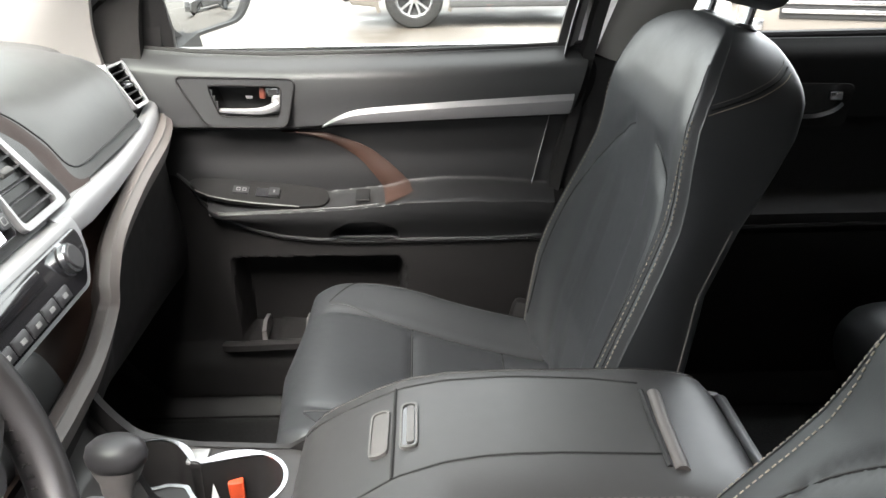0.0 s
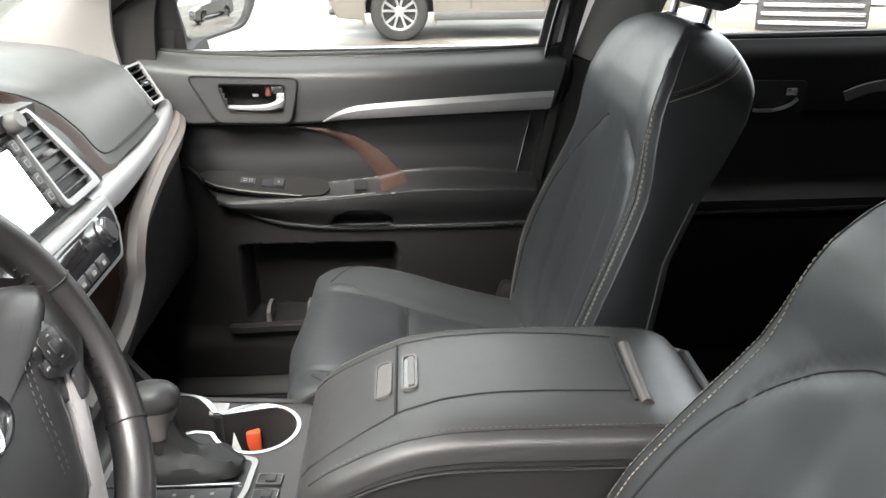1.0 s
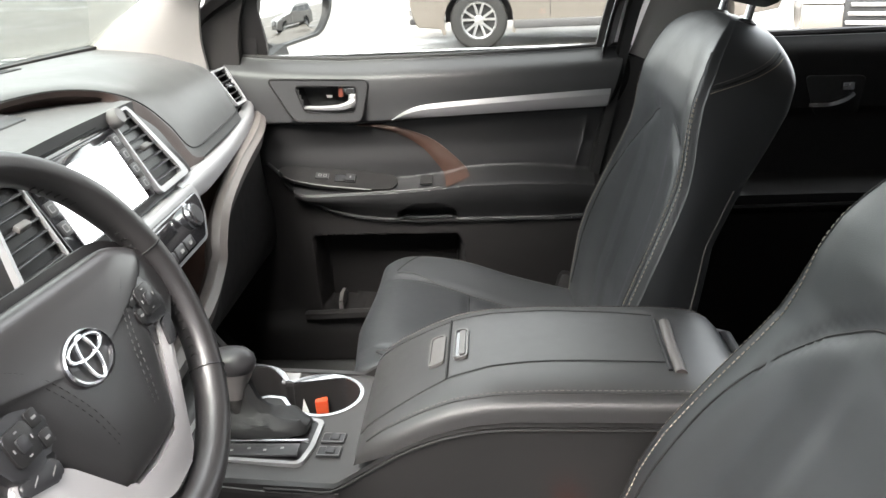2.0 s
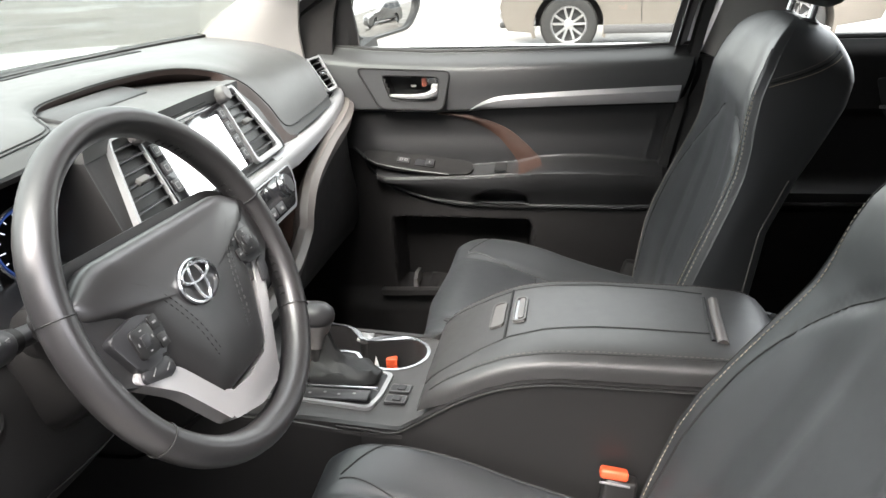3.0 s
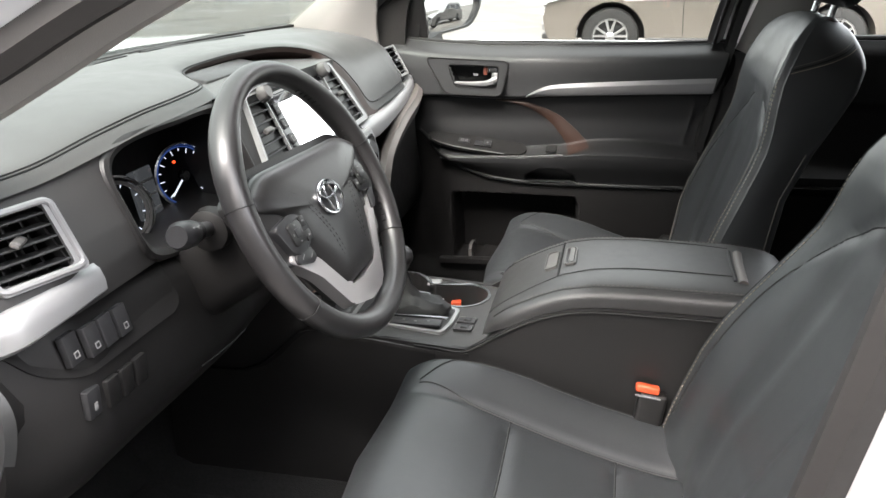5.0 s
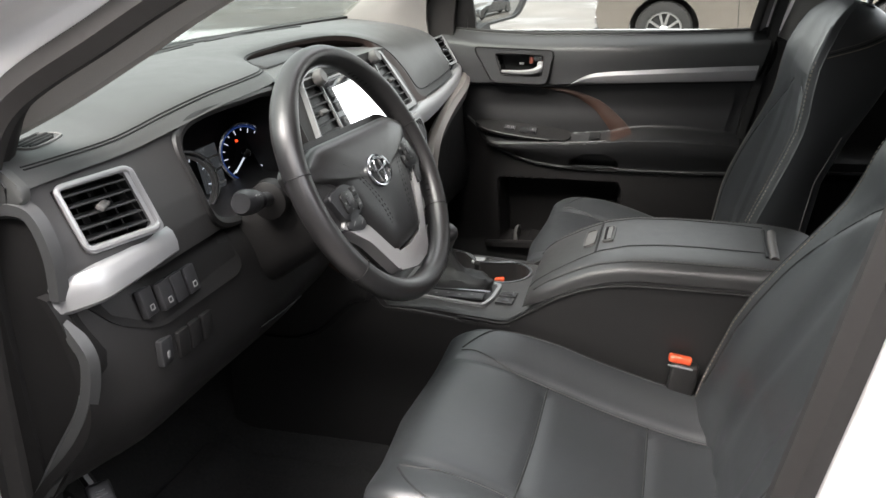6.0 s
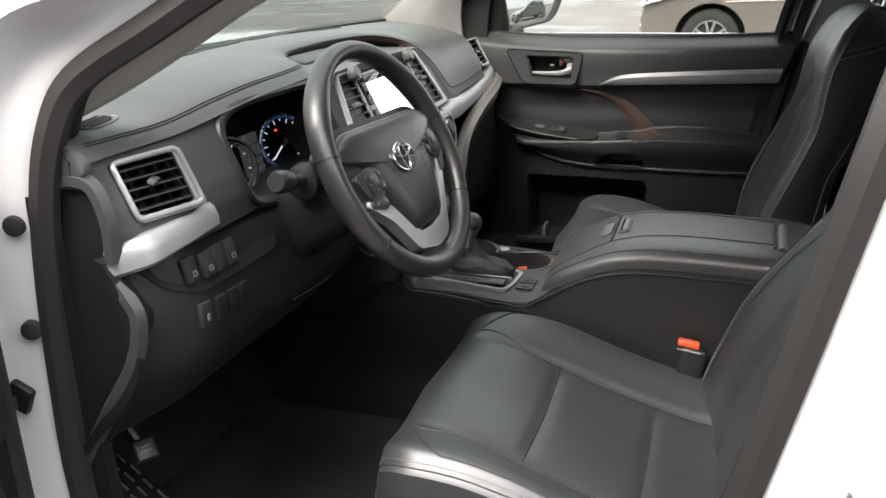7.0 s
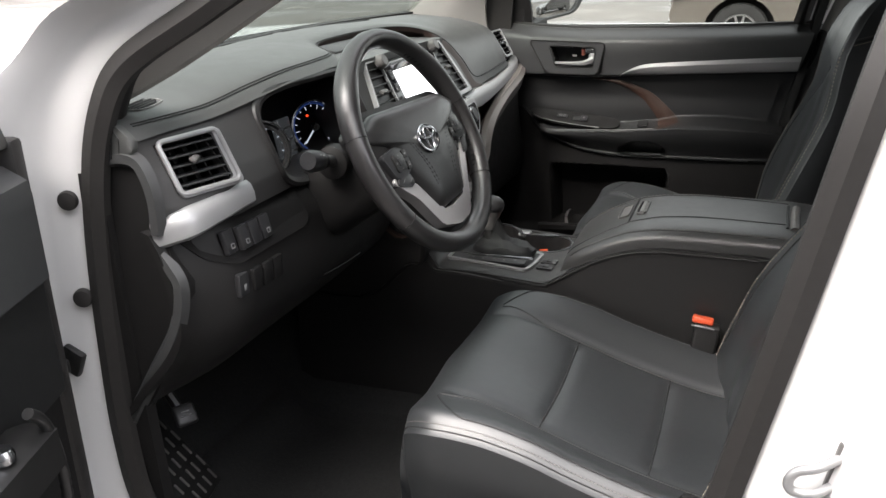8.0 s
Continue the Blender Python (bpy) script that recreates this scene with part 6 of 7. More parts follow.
part("front_post", sweep([(-0.470, 0.775, 1.12), (-0.465, 0.770, 1.19), (-0.445, 0.755, 1.26), (-0.35, 0.725, 1.345)], [(-0.016, -0.010), (0.016, -0.010), (0.016, 0.010), (-0.016, 0.010)], up=(0, -1, 0)), PLASTIC, door, "dark window post")
part("sail_panel", plate([(-0.505, 1.125), (-0.432, 1.125), (-0.430, 1.17), (-0.440, 1.24), (-0.42, 1.29), (-0.48, 1.29)], lambda a, b, d: (a, 0.782 - 0.2 * (b - 1.13) - d, b), 0.012, 0.003), PLASTIC, door)

# outside mirror
mir = thing("door_mirror", (-0.42, 0.90, 1.13), "black door mirror on the passenger side", "mirror")
MC = Vector((-0.435, 1.03, 1.215))
mo = rounded([(-0.135, -0.055), (-0.10, -0.094), (0.085, -0.076), (0.135, -0.02), (0.138, 0.06), (0.10, 0.088), (-0.10, 0.085), (-0.138, 0.05)], 0.03, 4)
mm_ = Matrix.Translation(MC) @ Euler((0, radians(-3.8), radians(-30))).to_matrix().to_4x4()


def mir_at(a, b, d):
    return mm_ @ Vector((d, a, b))


part("housing", loft([[mir_at(x * f, z * f, d) for x, z in mo] for f, d in ((0.95, 0.004), (1.0, 0.002), (1.0, -0.03), (0.88, -0.07), (0.6, -0.10), (0.2, -0.112))]), PLASTIC, mir, "dark mirror housing")
part("mirror_rim", frame_ring(mo, [(x * 0.93, z * 0.92) for x, z in mo], lambda a, b, d: mir_at(a, b, 0.003 + d), 0.014), PLASTIC, mir, "black mirror rim")
part("mirror_glass", loft([[mir_at(0.93 * f * x, 0.92 * f * z, 0.013 - f * f * (x * x + z * z) / 2.6) for x, z in mo] for f in (1.0, 0.9, 0.8, 0.65, 0.5, 0.35, 0.2, 0.1, 0.02)]), MIRROR, mir, "mirror glass")
part("mirror_foot", sweep([(-0.47, 0.80, 1.118), (-0.475, 0.88, 1.118), (-0.47, 0.96, 1.125)], [(-0.04, -0.016), (0.04, -0.016), (0.035, 0.012), (-0.035, 0.012)]), LOWER, mir)

# ---- rear doors inside, rear bench ----
for s in (1, -1):
    rd = thing("rear_door", (0.8, s * 0.76, 0.44), "closed black rear door with grey armrest" , "door")

    def rear_f(u, v, s=s):
        z = 0.44 + 0.70 * v
        x = 0.42 + 0.92 * u
        y = 0.742 - 0.016 * smooth(0.985, 0.995, z) - 0.05 * smooth(0.77, 0.80, z) * (1 - smooth(0.82, 0.86, z)) + 0.02 * smooth(1.10, 1.14, z) ** 2
        return (x, s * y, z)
    part("panel", sheet(rear_f, 20, 60, (0, s * 0.008, 0)), LOWER, rd, "black rear door panel")
    part("window_frame", tube(spline([(0.44, s * 0.765, 1.142), (0.9, s * 0.765, 1.145), (1.36, s * 0.765, 1.15)], 4), 0.008, 8), RUBBER, rd)
    cupo = rounded([(0.665, 1.065), (0.785, 1.062), (0.775, 0.985), (0.69, 0.985)], 0.012)
    part("handle_cup", plate(cupo, lambda a, b, d, s=s: (a, s * (0.722 - d), b), 0.004, 0.001), DARK, rd)
    rh = part("inner_handle", sweep(spline([(0.675, s * 0.712, 1.008), (0.71, s * 0.702, 1.010), (0.74, s * 0.699, 1.020), (0.755, s * 0.70, 1.032)], 4), [(-0.005, -0.004), (0.005, -0.004), (0.006, 0.004), (-0.006, 0.004)]), CHROME, rd, "chrome inner door handle")
    part("lock_tab", box((0.745, s * 0.706, 1.045), (0.024, 0.012, 0.016), 0.003), CHROME, rd)
    part("armrest_line", tube([(0.46, s * 0.690, 0.80), (0.9, s * 0.688, 0.805), (1.33, s * 0.690, 0.81)], 0.005, 6), PLASTIC, rd)
    part("grab_trim", sweep(spline([(0.86, s * 0.716, 1.03), (0.92, s * 0.712, 1.05), (1.05, s * 0.712, 1.058), (1.3, s * 0.716, 1.065)], 4), [(-0.004, -0.010), (0.004, -0.010), (0.004, 0.010), (-0.004, 0.010)]), LIP, rd)
    g = part("window_glass", sheet(lambda u, v, s=s: (0.44 + 0.95 * u, s * (0.79 - 0.15 * v ** 1.4), 1.135 + 0.36 * v), 8, 6, (0, s * 0.004, 0)), TINT if s < 0 else GLASS, rd, "rear door window")
    g.visible_shadow = False

bench = thing("rear_bench", (1.05, 0, 0.41), "black leather rear bench seat", "seat")
for y0, y1 in ((-0.64, -0.19), (-0.185, 0.185), (0.19, 0.64)):
    def bf(u, v, y0=y0, y1=y1):
        pts = spline([(0.84, 0, 0.45), (0.79, 0, 0.58), (0.80, 0, 0.645), (0.86, 0, 0.675), (1.05, 0, 0.65), (1.25, 0, 0.62)], 5)
        p = pts[int(round(v * 25))]
        e = abs(2 * u - 1)
        return (p.x, y0 + (y1 - y0) * u, p.z - 0.025 * e ** 8 + 0.012 * smooth(0.5, 0.8, e))
    part("cushion", sheet(bf, 24, 25, (0.03, 0, -0.05)), LEATHER, bench, "black leather cushion")

    def bk(u, v, y0=y0, y1=y1):
        e = abs(2 * u - 1)
        return (1.22 + 0.24 * v - 0.03 * smooth(0.5, 0.8, e) + 0.03 * e ** 10 + 0.05 * v ** 8, y0 + (y1 - y0) * u, 0.60 + 0.60 * v)
    part("backrest", sheet(bk, 24, 20, (0.12, 0, 0)), LEATHER, bench, "black leather backrest")
    part("headrest", box((1.50, (y0 + y1) / 2, 1.29), (0.10, 0.24, 0.15), 0.045, 4, rot=(0, 15, 0)), LEATHER, bench)

# ---- driver's door, standing open ----
odoor = thing("driver_door", (-0.74, -0.86, 0.44), "open white driver door with black inner panel", "door")
HINGE = Vector((-0.665, -0.83, 0))
oa = radians(70)
od = Vector((math.cos(oa), -math.sin(oa), 0))      # from the hinge outwards
on = Vector((math.sin(oa), math.cos(oa), 0))       # the way its inner face looks


def on_open(a, z, d=0.0):
    return HINGE + od * a + on * d + Vector((0, 0, z))


part("outer_skin", sheet(lambda u, v: on_open(0.02 + 1.0 * u, 0.42 + 0.72 * v, -0.15 - 0.02 * math.sin(3.1 * v)), 10, 8, tuple(on * 0.02)), PAINT, odoor)
part("front_edge", box(on_open(0.012, 0.78, -0.075), (0.02, 0.13, 0.70), 0.006, rot=(0, 0, -70)), PAINT, odoor)
part("upper_panel", sheet(lambda u, v: on_open(0.035 + 0.9 * u, 0.965 + 0.145 * v, 0.012 - 0.03 * smooth(0.8, 1, v) ** 2), 10, 8, tuple(on * -0.12)), DOORPAD, odoor, "dark grey upper door panel")
part("middle_panel", sheet(lambda u, v: on_open(0.025 + 0.9 * u, 0.80 + 0.184 * v, -0.002 + 0.05 * smooth(0.2, 0.35, u) * (1 - smooth(0.25, 0.5, v))), 20, 12, tuple(on * -0.12)), INSERT, odoor)
part("lower_panel", sheet(lambda u, v: on_open(0.02 + 0.9 * u, 0.44 + 0.359 * v, -0.012), 10, 8, tuple(on * -0.11)), LOWER, odoor)
part("mirror_sail", plate([(0.02, 1.13), (0.22, 1.13), (0.19, 1.20), (0.10, 1.30)], lambda a, b, d: on_open(a, b, -0.03 + d), 0.02, 0.004), PLASTIC, odoor)
og = part("window_glass", sheet(lambda u, v: on_open(0.16 + 0.78 * u, 1.13 + 0.34 * v, -0.05 - 0.14 * v), 6, 6, tuple(on * 0.004)), TINT, odoor, "tinted door window")
og.visible_shadow = False
part("frame_post", tube(spline([on_open(0.02, 1.12, -0.05), on_open(0.12, 1.24, -0.08), on_open(0.32, 1.38, -0.14), on_open(0.6, 1.47, -0.18)], 5), 0.018, 8), RUBBER, odoor)
part("edge_seal", box(on_open(0.012, 0.80, -0.03), (0.03, 0.05, 0.68), 0.008, rot=(0, 0, -70)), RUBBER, odoor)
part("armrest", sheet(lambda u, v: on_open(0.18 + 0.7 * u, 0.832 + 0.02 * u + 0.008 * math.sin(3.1 * v), 0.0 + 0.060 * v), 14, 8, (0, 0, -0.05)), PLASTIC, odoor, "black armrest with window switches")
part("pull_loop", tube(spline([on_open(0.215, 0.872, 0.050), on_open(0.192, 0.848, 0.052), on_open(0.176, 0.80, 0.052), on_open(0.170, 0.74, 0.05), on_open(0.178, 0.66, 0.045), on_open(0.21, 0.60, 0.03)], 6), 0.007, 10), PLASTIC, odoor, "grey edged door pull")
for k in range(2):
    mm2 = Matrix.Translation(on_open(0.262 + 0.07 * k, 0.843, 0.040))
    part("mirror_dial", turned([(0.0, 0), (0.014, 0), (0.014, 0.008), (0.011, 0.014), (0.0, 0.015)], mm2, 18), CHROME, odoor, "chrome mirror dial")

# bolts, striker and check strap on the frame
for z, x in ((1.044, -0.661), (0.904, -0.667)):
    m = Matrix.Translation((x, -0.787, z)) @ Euler((radians(90), 0, radians(20))).to_matrix().to_4x4()
    bolt = mesh_ob("frame_plug", turned([(0.0, -0.004), (0.0135, -0.004), (0.0135, 0.002), (0.012, 0.005), (0.006, 0.0065), (0.0, 0.0065)], m, 20), RUBBER)
    tagged(bolt, "round black rubber plug in the white door frame", "plug", "plugs in the door frame")
strap = thing("door_check", (-0.72, -0.815, 0.80), "worn dark door check strap between frame and door", "door check")
part("bracket", box((-0.694, -0.80, 0.811), (0.035, 0.012, 0.04), 0.004, rot=(0, 25, 0)), BLACKMETAL, strap)
part("arm", box((-0.705, -0.815, 0.805), (0.012, 0.04, 0.022), 0.004, rot=(0, 0, -20)), BLACKMETAL, strap)
strike = thing("door_striker", (0.27, -0.80, 0.79), "bright metal door striker loop on the white pillar", "striker")
part("base", box((0.290, -0.802, 0.822), (0.020, 0.008, 0.075), 0.003, rot=(0, 12, 0)), LIP, strike)
part("loop", tube(spline([(0.290, -0.804, 0.842), (0.268, -0.822, 0.838), (0.250, -0.824, 0.832), (0.243, -0.824, 0.820), (0.247, -0.822, 0.808), (0.267, -0.820, 0.806), (0.288, -0.804, 0.810)], 5), 0.0052, 10, up=(0, 1, 0)), SILVER, strike)


# ---- front seats ----
def front_seat(label, y0, dx, pivot, recline, buckle_side, bolster=1.0):
    root = thing("front_seat", (dx, y0, 0.42), label, "seat", "front seats")
    path = spline([(-0.262, 0, 0.50), (-0.284, 0, 0.56), (-0.290, 0, 0.62), (-0.283, 0, 0.668), (-0.258, 0, 0.698), (-0.215, 0, 0.711), (-0.15, 0, 0.698), (-0.08, 0, 0.673), (0.0, 0, 0.644), (0.08, 0, 0.620), (0.16, 0, 0.602), (0.24, 0, 0.60), (0.30, 0, 0.61)], 8)
    P = len(path) - 1

    def top(t, k):
        """A place on the cushion: t across, k along."""
        p = path[k]
        a = abs(t)
        s = p.x
        rise = 0.022 * smooth(-0.27, -0.05, s) + 0.008
        lift = 1.25 * rise * smooth(0.135, 0.245, a) - 0.010 * (1 - smooth(0.0, 0.14, a)) * smooth(-0.26, -0.1, s)
        edge = 0.026 * smooth(0.222, 0.264, a) ** 1.6
        w = 1.0 - 0.10 * smooth(-0.20, -0.29, s)
        z = p.z + lift - edge
        for g in (-0.078, 0.082):
            z -= 0.007 * bell(s - g, 0.008) * (1 - smooth(0.11, 0.155, a))
        z -= 0.005 * bell(a - 0.150, 0.008) * smooth(-0.25, -0.2, s)
        nx = 0.0
        if s < -0.25:
            nx = 0.02 * a / 0.25 * smooth(-0.25, -0.29, s)
        return Vector((dx + s + nx, y0 + t * w, z))

    def cushion(u, v):
        k = int(round(v * P))
        if u < 0.08 or u > 0.92:
            sgn = -1 if u < 0.5 else 1
            e = top(sgn * 0.262, k)
            f = (0.08 - u) / 0.08 if u < 0.5 else (u - 0.92) / 0.08
            return e + Vector((0, sgn * (0.005 * math.sin(math.pi * min(1.0, 2 * f)) - 0.035 * f), (0.475 - e.z) * f))
        return top(-0.262 + 0.524 * (u - 0.08) / 0.84, k)
    part("cushion", sheet(cushion, 125, P, (0, 0, -0.002)), LEATHER, root, "smooth black leather seat cushion")

    def seam_line(fn, name, r=0.0017, material=SEAM, up=0.0004):
        part(name, tube([q + Vector((0, 0, up)) for q in fn], r, 5), material, root)
    for sgn in (-1, 1):
        seam_line([top(sgn * (0.150 + 0.022 * smooth(-0.12, -0.225, path[k].x)), k) for k in range(38, P - 4)], "insert_seam", 0.0013)
        # the outer seam leaves the insert's front corner and swings out to the bolster's edge
        seam_line([top(sgn * (0.172 + 0.066 * smooth(-0.235, -0.165, path[k].x) ** 0.6), k) for k in range(38, P - 4)], "bolster_seam", 0.0013)
        st = bmesh.new()
        for k in range(22, P - 4):
            p, q = top(sgn * 0.2485, k), top(sgn * 0.2485, k + 1)
            for f in (0.08, 0.58):
                tube([p.lerp(q, f) + Vector((0, 0, 0.0008)), p.lerp(q, f + 0.3) + Vector((0, 0, 0.0008))], 0.0007, 4, bm=st)
        tagged(part("edge_stitching", st, STITCH_DARK, root), kind="stuff")
        seam_line([top(sgn * 0.254, k) for k in range(20, P - 4)], "edge_seam", 0.0012)
    for g in (-0.078, 0.082):
        k = min(range(P), key=lambda i: abs(path[i].x - g) + (10 if i < 30 else 0))
        seam_line([top(t, k) for t in np.linspace(-0.148, 0.148, 15)], "cross_seam")

    # side shield and rails
    for sgn in (-1, 1):
        part("side_shield", sheet(lambda u, v: (dx - 0.24 + 0.52 * u, y0 + sgn * (0.262 + 0.012 * math.sin(3.1 * v)), 0.46 + 0.10 * v * (0.7 + 0.5 * u)), 12, 6, (0, -sgn * 0.012, 0)), LOWER, root, "black plastic seat shield")
        part("rail", box((dx, y0 + sgn * 0.20, 0.432), (0.55, 0.05, 0.03), 0.005), BLACKMETAL, root)
    part("frame", box((dx, y0, 0.485), (0.48, 0.44, 0.05), 0.02), BLACKMETAL, root)

    # backrest in its own tilted frame: w up the back, t across, d forward
    px, pz = dx + pivot, 0.60
    r = radians(recline)

    def place(w, t, d):
        return Vector((px + w * math.sin(r) - d * math.cos(r), y0 + t, pz + w * math.cos(r) + d * math.sin(r)))

    def half(w):
        return sum(half_raw(min(w + o, 0.6485)) for o in (-0.024, -0.016, -0.008, 0.0, 0.008, 0.016, 0.024)) / 7 if w < 0.56 else half_raw(w)

    def half_raw(w):
        return interp(w, [(-0.06, 0.235), (0.0, 0.250), (0.10, 0.263), (0.21, 0.266), (0.30, 0.257), (0.41, 0.238), (0.47, 0.227), (0.52, 0.215), (0.55, 0.206), (0.575, 0.195), (0.60, 0.177), (0.62, 0.153), (0.636, 0.122), (0.645, 0.088), (0.648, 0.05)])

    def crown(w):
        """Falls from 1 to 0 where the top rounds over."""
        return math.sqrt(max(0.0, 1 - (max(0.0, w - 0.585) / 0.066) ** 2))

    def ridge(w):
        """How far the sewn edge of the bolster stands forward."""
        return interp(w, [(-0.06, 0.045), (0.05, 0.058), (0.16, 0.064), (0.21, 0.060), (0.265, 0.051), (0.32, 0.041), (0.37, 0.032), (0.41, 0.0265), (0.445, 0.0275), (0.485, 0.032), (0.526, 0.034), (0.555, 0.030), (0.59, 0.022), (0.65, 0.010)])

    LOBE = [(0.06, 0.470), (0.095, 0.458), (0.145, 0.424), (0.185, 0.372), (0.212, 0.300), (0.222, 0.20), (0.222, 0.05)]

    def lobe_w(a):
        return interp(a, LOBE[:5]) if a > 0.06 else 0.470

    def front(w, t):
        h = half(w)
        a = abs(t)
        c = interp(w, [(-0.06, 0.0), (0.05, 0.018), (0.14, 0.022), (0.25, 0.014), (0.36, 0.008), (0.44, 0.010), (0.50, 0.022), (0.55, 0.022), (0.60, 0.014), (0.65, 0.006)])
        d = c + (bolster * ridge(w) - c) * smooth(h - 0.120, h - 0.022, a)
        # the wings below the lobe seam are fuller, with a soft valley between them
        wing = (1 - smooth(-0.030, 0.002, w - lobe_w(a))) * smooth(0.035, 0.075, a) * (1 - smooth(h - 0.075, h - 0.035, a))
        d += 0.006 * wing
        d -= 0.004 * bell(a - 0.062, 0.012) * (1 - smooth(0.36, 0.46, w))
        d -= 0.0035 * bell(w - lobe_w(a) - 0.006, 0.010) * smooth(0.05, 0.07, a) * (1 - smooth(0.19, 0.215, a))
        d -= 0.014 * smooth(h - 0.010, h, a) ** 1.5
        return -0.04 + (d + 0.04) * crown(w)

    def back_d(w):
        b = interp(w, [(-0.06, -0.075), (0.10, -0.062), (0.23, -0.054), (0.33, -0.050), (0.42, -0.070), (0.49, -0.094), (0.54, -0.110), (0.58, -0.114), (0.62, -0.105)])
        return -0.04 + (b + 0.04) * crown(w)

    def wall(w, f):
        """The flat side of the backrest: f from its sewn front edge to its rear edge."""
        h = half(w)
        e = front(w, h)
        b = back_d(w) + 0.016 * crown(w)
        return h * (1 + 0.010 * math.sin(math.pi * f)) - 0.010 * f * f, e + (b - e) * f

    rings = []
    for w in list(np.linspace(-0.06, 0.588, 76)) + [0.597, 0.606, 0.614, 0.622, 0.629, 0.635, 0.640, 0.644, 0.647, 0.648]:
        h = half(w)
        loop = []
        for i in range(81):
            t = h * math.sin(math.pi / 2 * (2 * i / 80 - 1))
            loop.append(place(w, t, front(w, t)))
        side_pts = [wall(w, f) for f in (0.04, 0.12, 0.25, 0.4, 0.55, 0.7, 0.85, 1.0)]
        tail_t, tail_d = side_pts[-1]
        b = back_d(w)
        for k in (0.25, 0.5, 0.75, 1.0):
            side_pts.append((tail_t - 0.022 * (1 - math.cos(k * math.pi / 2)), tail_d + (b - tail_d) * math.sin(k * math.pi / 2)))
        side_pts = [(max(0.01, q[0]), q[1]) for q in side_pts]
        for q in side_pts:
            loop.append(place(w, q[0], q[1]))
        for k in (0.6, 0.2, -0.2, -0.6):
            loop.append(place(w, k * side_pts[-1][0], b))
        for q in side_pts[::-1]:
            loop.append(place(w, -q[0], q[1]))
        rings.append(loop)
    part("backrest", loft(rings), LEATHER, root, "shaped black leather backrest with side bolsters")
    for sgn in (-1, 1):
        st = bmesh.new()
        for off in (0.006, 0.024):
            w = 0.0
            while w < 0.535:
                f = smooth(0.53, 0.40, w) if off > 0.01 else 1.0
                t, t2 = (sgn * (half(q) - 0.006 - (off - 0.006) * f) for q in (w, w + 0.0045))
                tube([place(w, t, front(w, t) + 0.0008), place(w + 0.0045, t2, front(w + 0.0045, t2) + 0.0008)], 0.0008, 4, bm=st)
                w += 0.0075
        tagged(part("edge_stitching", st, STITCH, root, "pale double stitching along the edge"), kind="stuff")
        part("edge_seam", tube([place(w, sgn * (half(w) - 0.011), front(w, half(w) - 0.011) + 0.0003) for w in np.linspace(0.0, 0.60, 44)], 0.0009, 5), SEAM, root)
        # a pale piping runs down the rear edge of the side
        part("rear_piping", tube([place(w, sgn * (wall(w, 1.0)[0] + 0.001), wall(w, 1.0)[1]) for w in np.linspace(0.02, 0.42, 24)], 0.0013, 5), STITCH_DARK, root)
    lobe = spline([(q[0], q[1], 0) for q in LOBE], 6)
    for sgn in (-1, 1):
        part("lobe_seam", tube([place(q.y, sgn * q.x, front(q.y, q.x) + 0.0006) for q in lobe], 0.0015, 5), SEAM, root)
        # sewn cap over the shoulder
        for dw, material in ((0.0, SEAM), (0.006, STITCH_DARK), (-0.006, STITCH)):
            cap = []
            for f in np.linspace(0.02, 1.0, 18):
                w = 0.552 + 0.064 * f + dw
                t, d = wall(w, f)
                cap.append(place(w, sgn * (t + 0.0007), d))
            part("cap_seam", tube(cap, 0.0013 if dw == 0 else 0.0007, 5, up=(0, 0.2, 1)), material, root)
    # headrest on two posts
    for t in (-0.075, 0.075):
        m = Matrix.Translation(place(0.626, t, -0.045))
        post = part("headrest_post", tube([place(0.62, t, -0.045), place(0.70, t, -0.045), place(0.75, t, -0.05)], 0.0065, 12, up=(1, 0, 0)), CHROME, root, "chrome headrest post")
        part("post_guide", turned([(0.0, -0.008), (0.017, -0.008), (0.015, 0.004), (0.009, 0.008), (0.0, 0.008)], Matrix.Translation(place(0.642, t, -0.045)) @ Euler((0, r, 0)).to_matrix().to_4x4(), 16), BUTTON, root)
    rings = []
    for w, hh, d0, d1 in ((0.672, 0.105, -0.070, 0.000), (0.682, 0.125, -0.085, 0.030), (0.72, 0.138, -0.105, 0.035), (0.80, 0.140, -0.10, 0.040), (0.85, 0.132, -0.09, 0.035), (0.88, 0.115, -0.075, 0.02), (0.893, 0.09, -0.055, -0.005)):
        loop = []
        for c, s in circle(1, 32):
            loop.append(place(w, hh * math.copysign(abs(c) ** 0.6, c), (d0 + d1) / 2 + (d1 - d0) / 2 * math.copysign(abs(s) ** 0.7, s)))
        rings.append(loop)
    part("headrest", loft(rings), LEATHER, root, "padded black leather headrest")
    part("recliner_cover", box((px - 0.01, y0 - buckle_side * 0.258, 0.59), (0.15, 0.03, 0.14), 0.014, rot=(0, 15, 0)), LOWER, root)
    return root


front_seat("black leather driver seat, reclined, beside the open door", -0.412, 0.0, 0.195, 24, 1)
front_seat("black leather front passenger seat with pale stitching", 0.412, 0.062, 0.178, 13, -1)

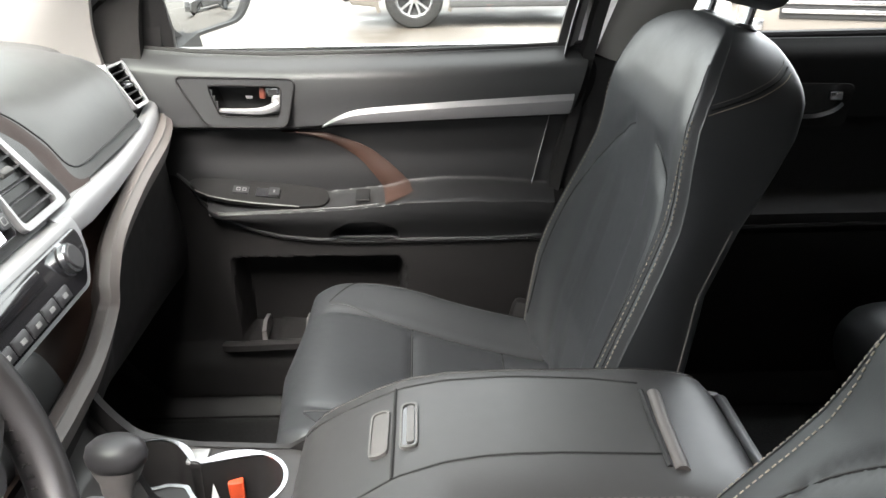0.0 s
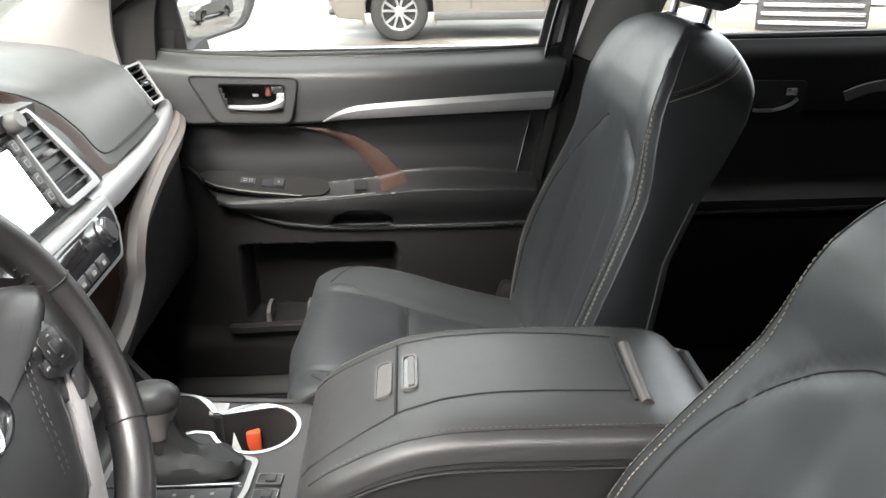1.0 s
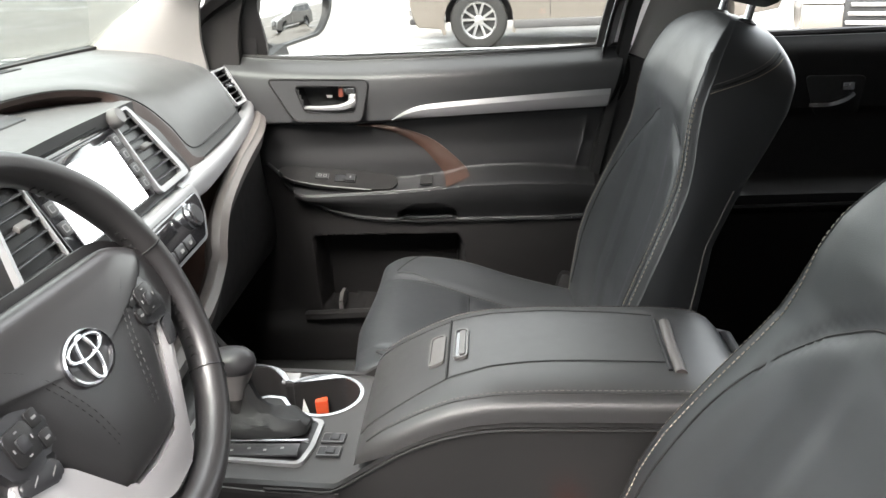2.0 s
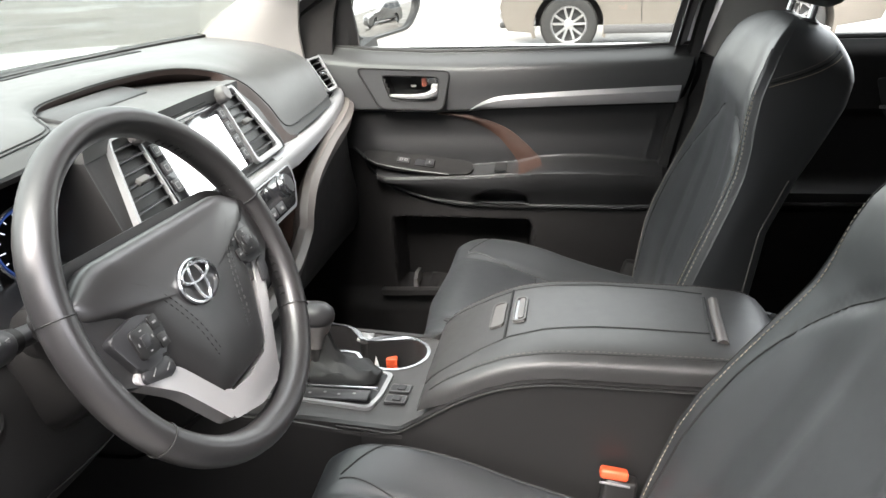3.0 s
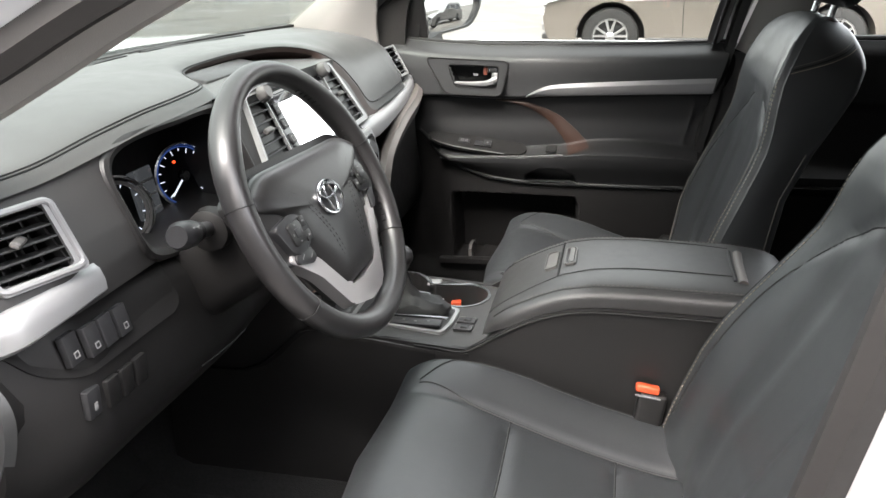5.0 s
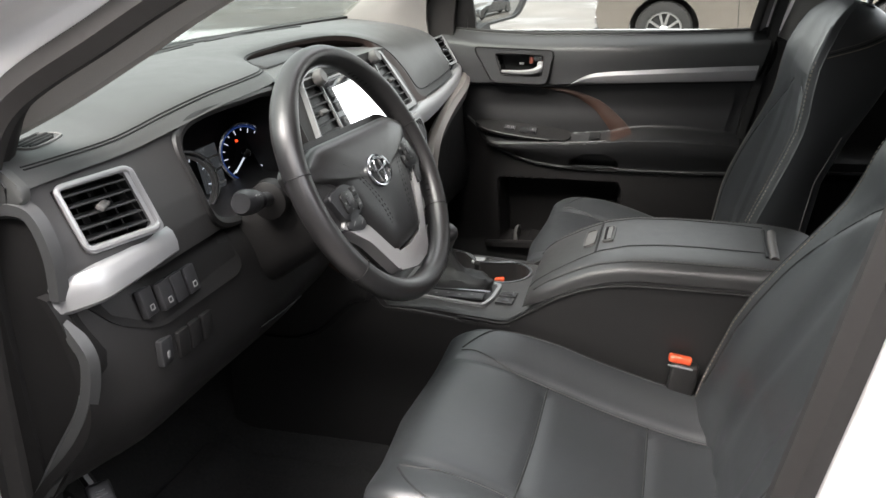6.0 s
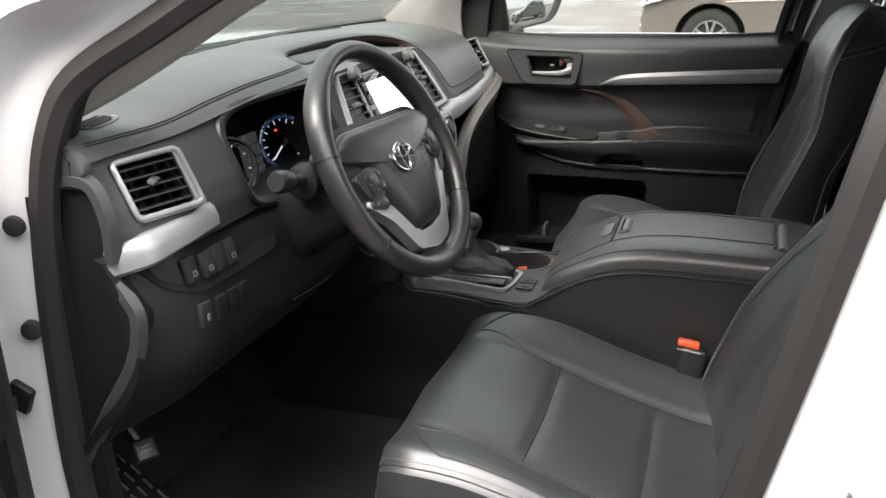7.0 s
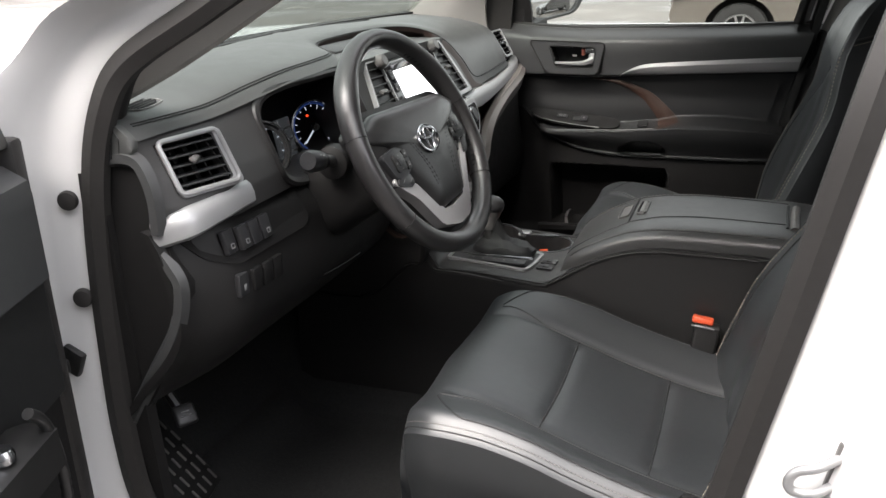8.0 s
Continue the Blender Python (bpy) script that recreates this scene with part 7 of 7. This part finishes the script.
# seat belt buckle between driver seat and console
for y, x, lab in ((-0.172, 0.128, "black seat belt buckle with an orange-red button"), (0.172, 0.20, "black seat belt buckle with a red button beside the console")):
    bk_ = thing("belt_buckle", (x, y, 0.56), lab, "buckle", "seat belt buckles")
    part("buckle_body", box((x, y, 0.650), (0.044, 0.024, 0.085), 0.006, 3, rot=(0, 8, 0)), PLASTIC, bk_)
    part("release_button", box((x - 0.004, y - 0.002, 0.699), (0.037, 0.020, 0.013), 0.004, 3, rot=(-12, 8, 0)), ORANGE, bk_, "orange-red release button")
    part("button_rim", box((x - 0.003, y - 0.014, 0.690), (0.040, 0.003, 0.003), 0.001, rot=(0, 8, 0)), SILVER, bk_)
    part("stalk", box((x + 0.008, y + 0.002, 0.56), (0.034, 0.012, 0.11), 0.004, rot=(0, 8, 0)), PLASTIC, bk_)
anchor = thing("belt_anchor", (0.20, -0.20, 0.59), "small black and grey belt tether in the seat gap", "belt")
part("clip", box((0.205, -0.205, 0.612), (0.018, 0.022, 0.022), 0.004, rot=(0, 20, 20)), PLASTIC, anchor)
for k in range(3):
    part("bar", box((0.214 + 0.007 * k, -0.212 - 0.004 * k, 0.606 - 0.004 * k), (0.003, 0.016, 0.012), 0.001, rot=(0, 20, 30)), MARK, anchor)

# ---- footwell ----
ped = thing("brake_pedal", (-0.66, -0.62, 0.42), "black brake pedal with a ribbed rubber pad", "pedal")
PEDAL = (-0.655, -0.635, 0.636)
pm = pose(*PEDAL, 0, -40, -32)
part("pad", box(PEDAL, (0.012, 0.036, 0.036), 0.007, 3, rot=(0, -40, -32)), BUTTON, ped, "ribbed rubber pad")
for k in range(2):
    part("rib", box(pm @ Vector((0.0062, 0.0, -0.003 + 0.007 * k)), (0.0015, 0.017 - 0.003 * k, 0.002), 0.0005, rot=(0, -40, -32)), MARK, ped)
part("lever", tube([(-0.665, -0.626, 0.625), (-0.72, -0.62, 0.70), (-0.78, -0.61, 0.80)], 0.009, 8), BLACKMETAL, ped)
fm = thing("floor_mat", (-0.45, -0.45, 0.405), "black ribbed rubber floor mat in the driver footwell", "floor mat")
part("mat", sheet(lambda u, v: (-0.74 + 0.55 * u, -0.70 + 0.46 * v, 0.4075 + 0.05 * smooth(-0.64, -0.74, -0.74 + 0.55 * u)), 30, 6, (0, 0, -0.005)), MATRUB, fm)
rest = thing("foot_rest", (-0.72, -0.68, 0.43), "ribbed black plastic foot rest", "foot rest")
rm = pose(-0.708, -0.625, 0.520, 0, 50, 12)
part("plate", box((-0.708, -0.625, 0.520), (0.17, 0.115, 0.02), 0.006, rot=(0, 50, 12)), LOWER, rest)
for k in range(5):
    for q in range(5):
        part("rib", box(rm @ Vector((-0.062 + 0.031 * q, -0.044 + 0.022 * k + 0.004 * (q % 2), 0.011)), (0.022, 0.004, 0.004), 0.0012, rot=(0, 50, 12)), LIP, rest)
for y in (-0.30, 0.45):
    fmr = mesh_ob("floor_mat", box((-0.45, 0.45, 0.4075), (0.45, 0.44, 0.008), 0.003), MATRUB) if y > 0 else None
    if fmr:
        tagged(fmr, "black rubber floor mat in the passenger footwell", "floor mat")
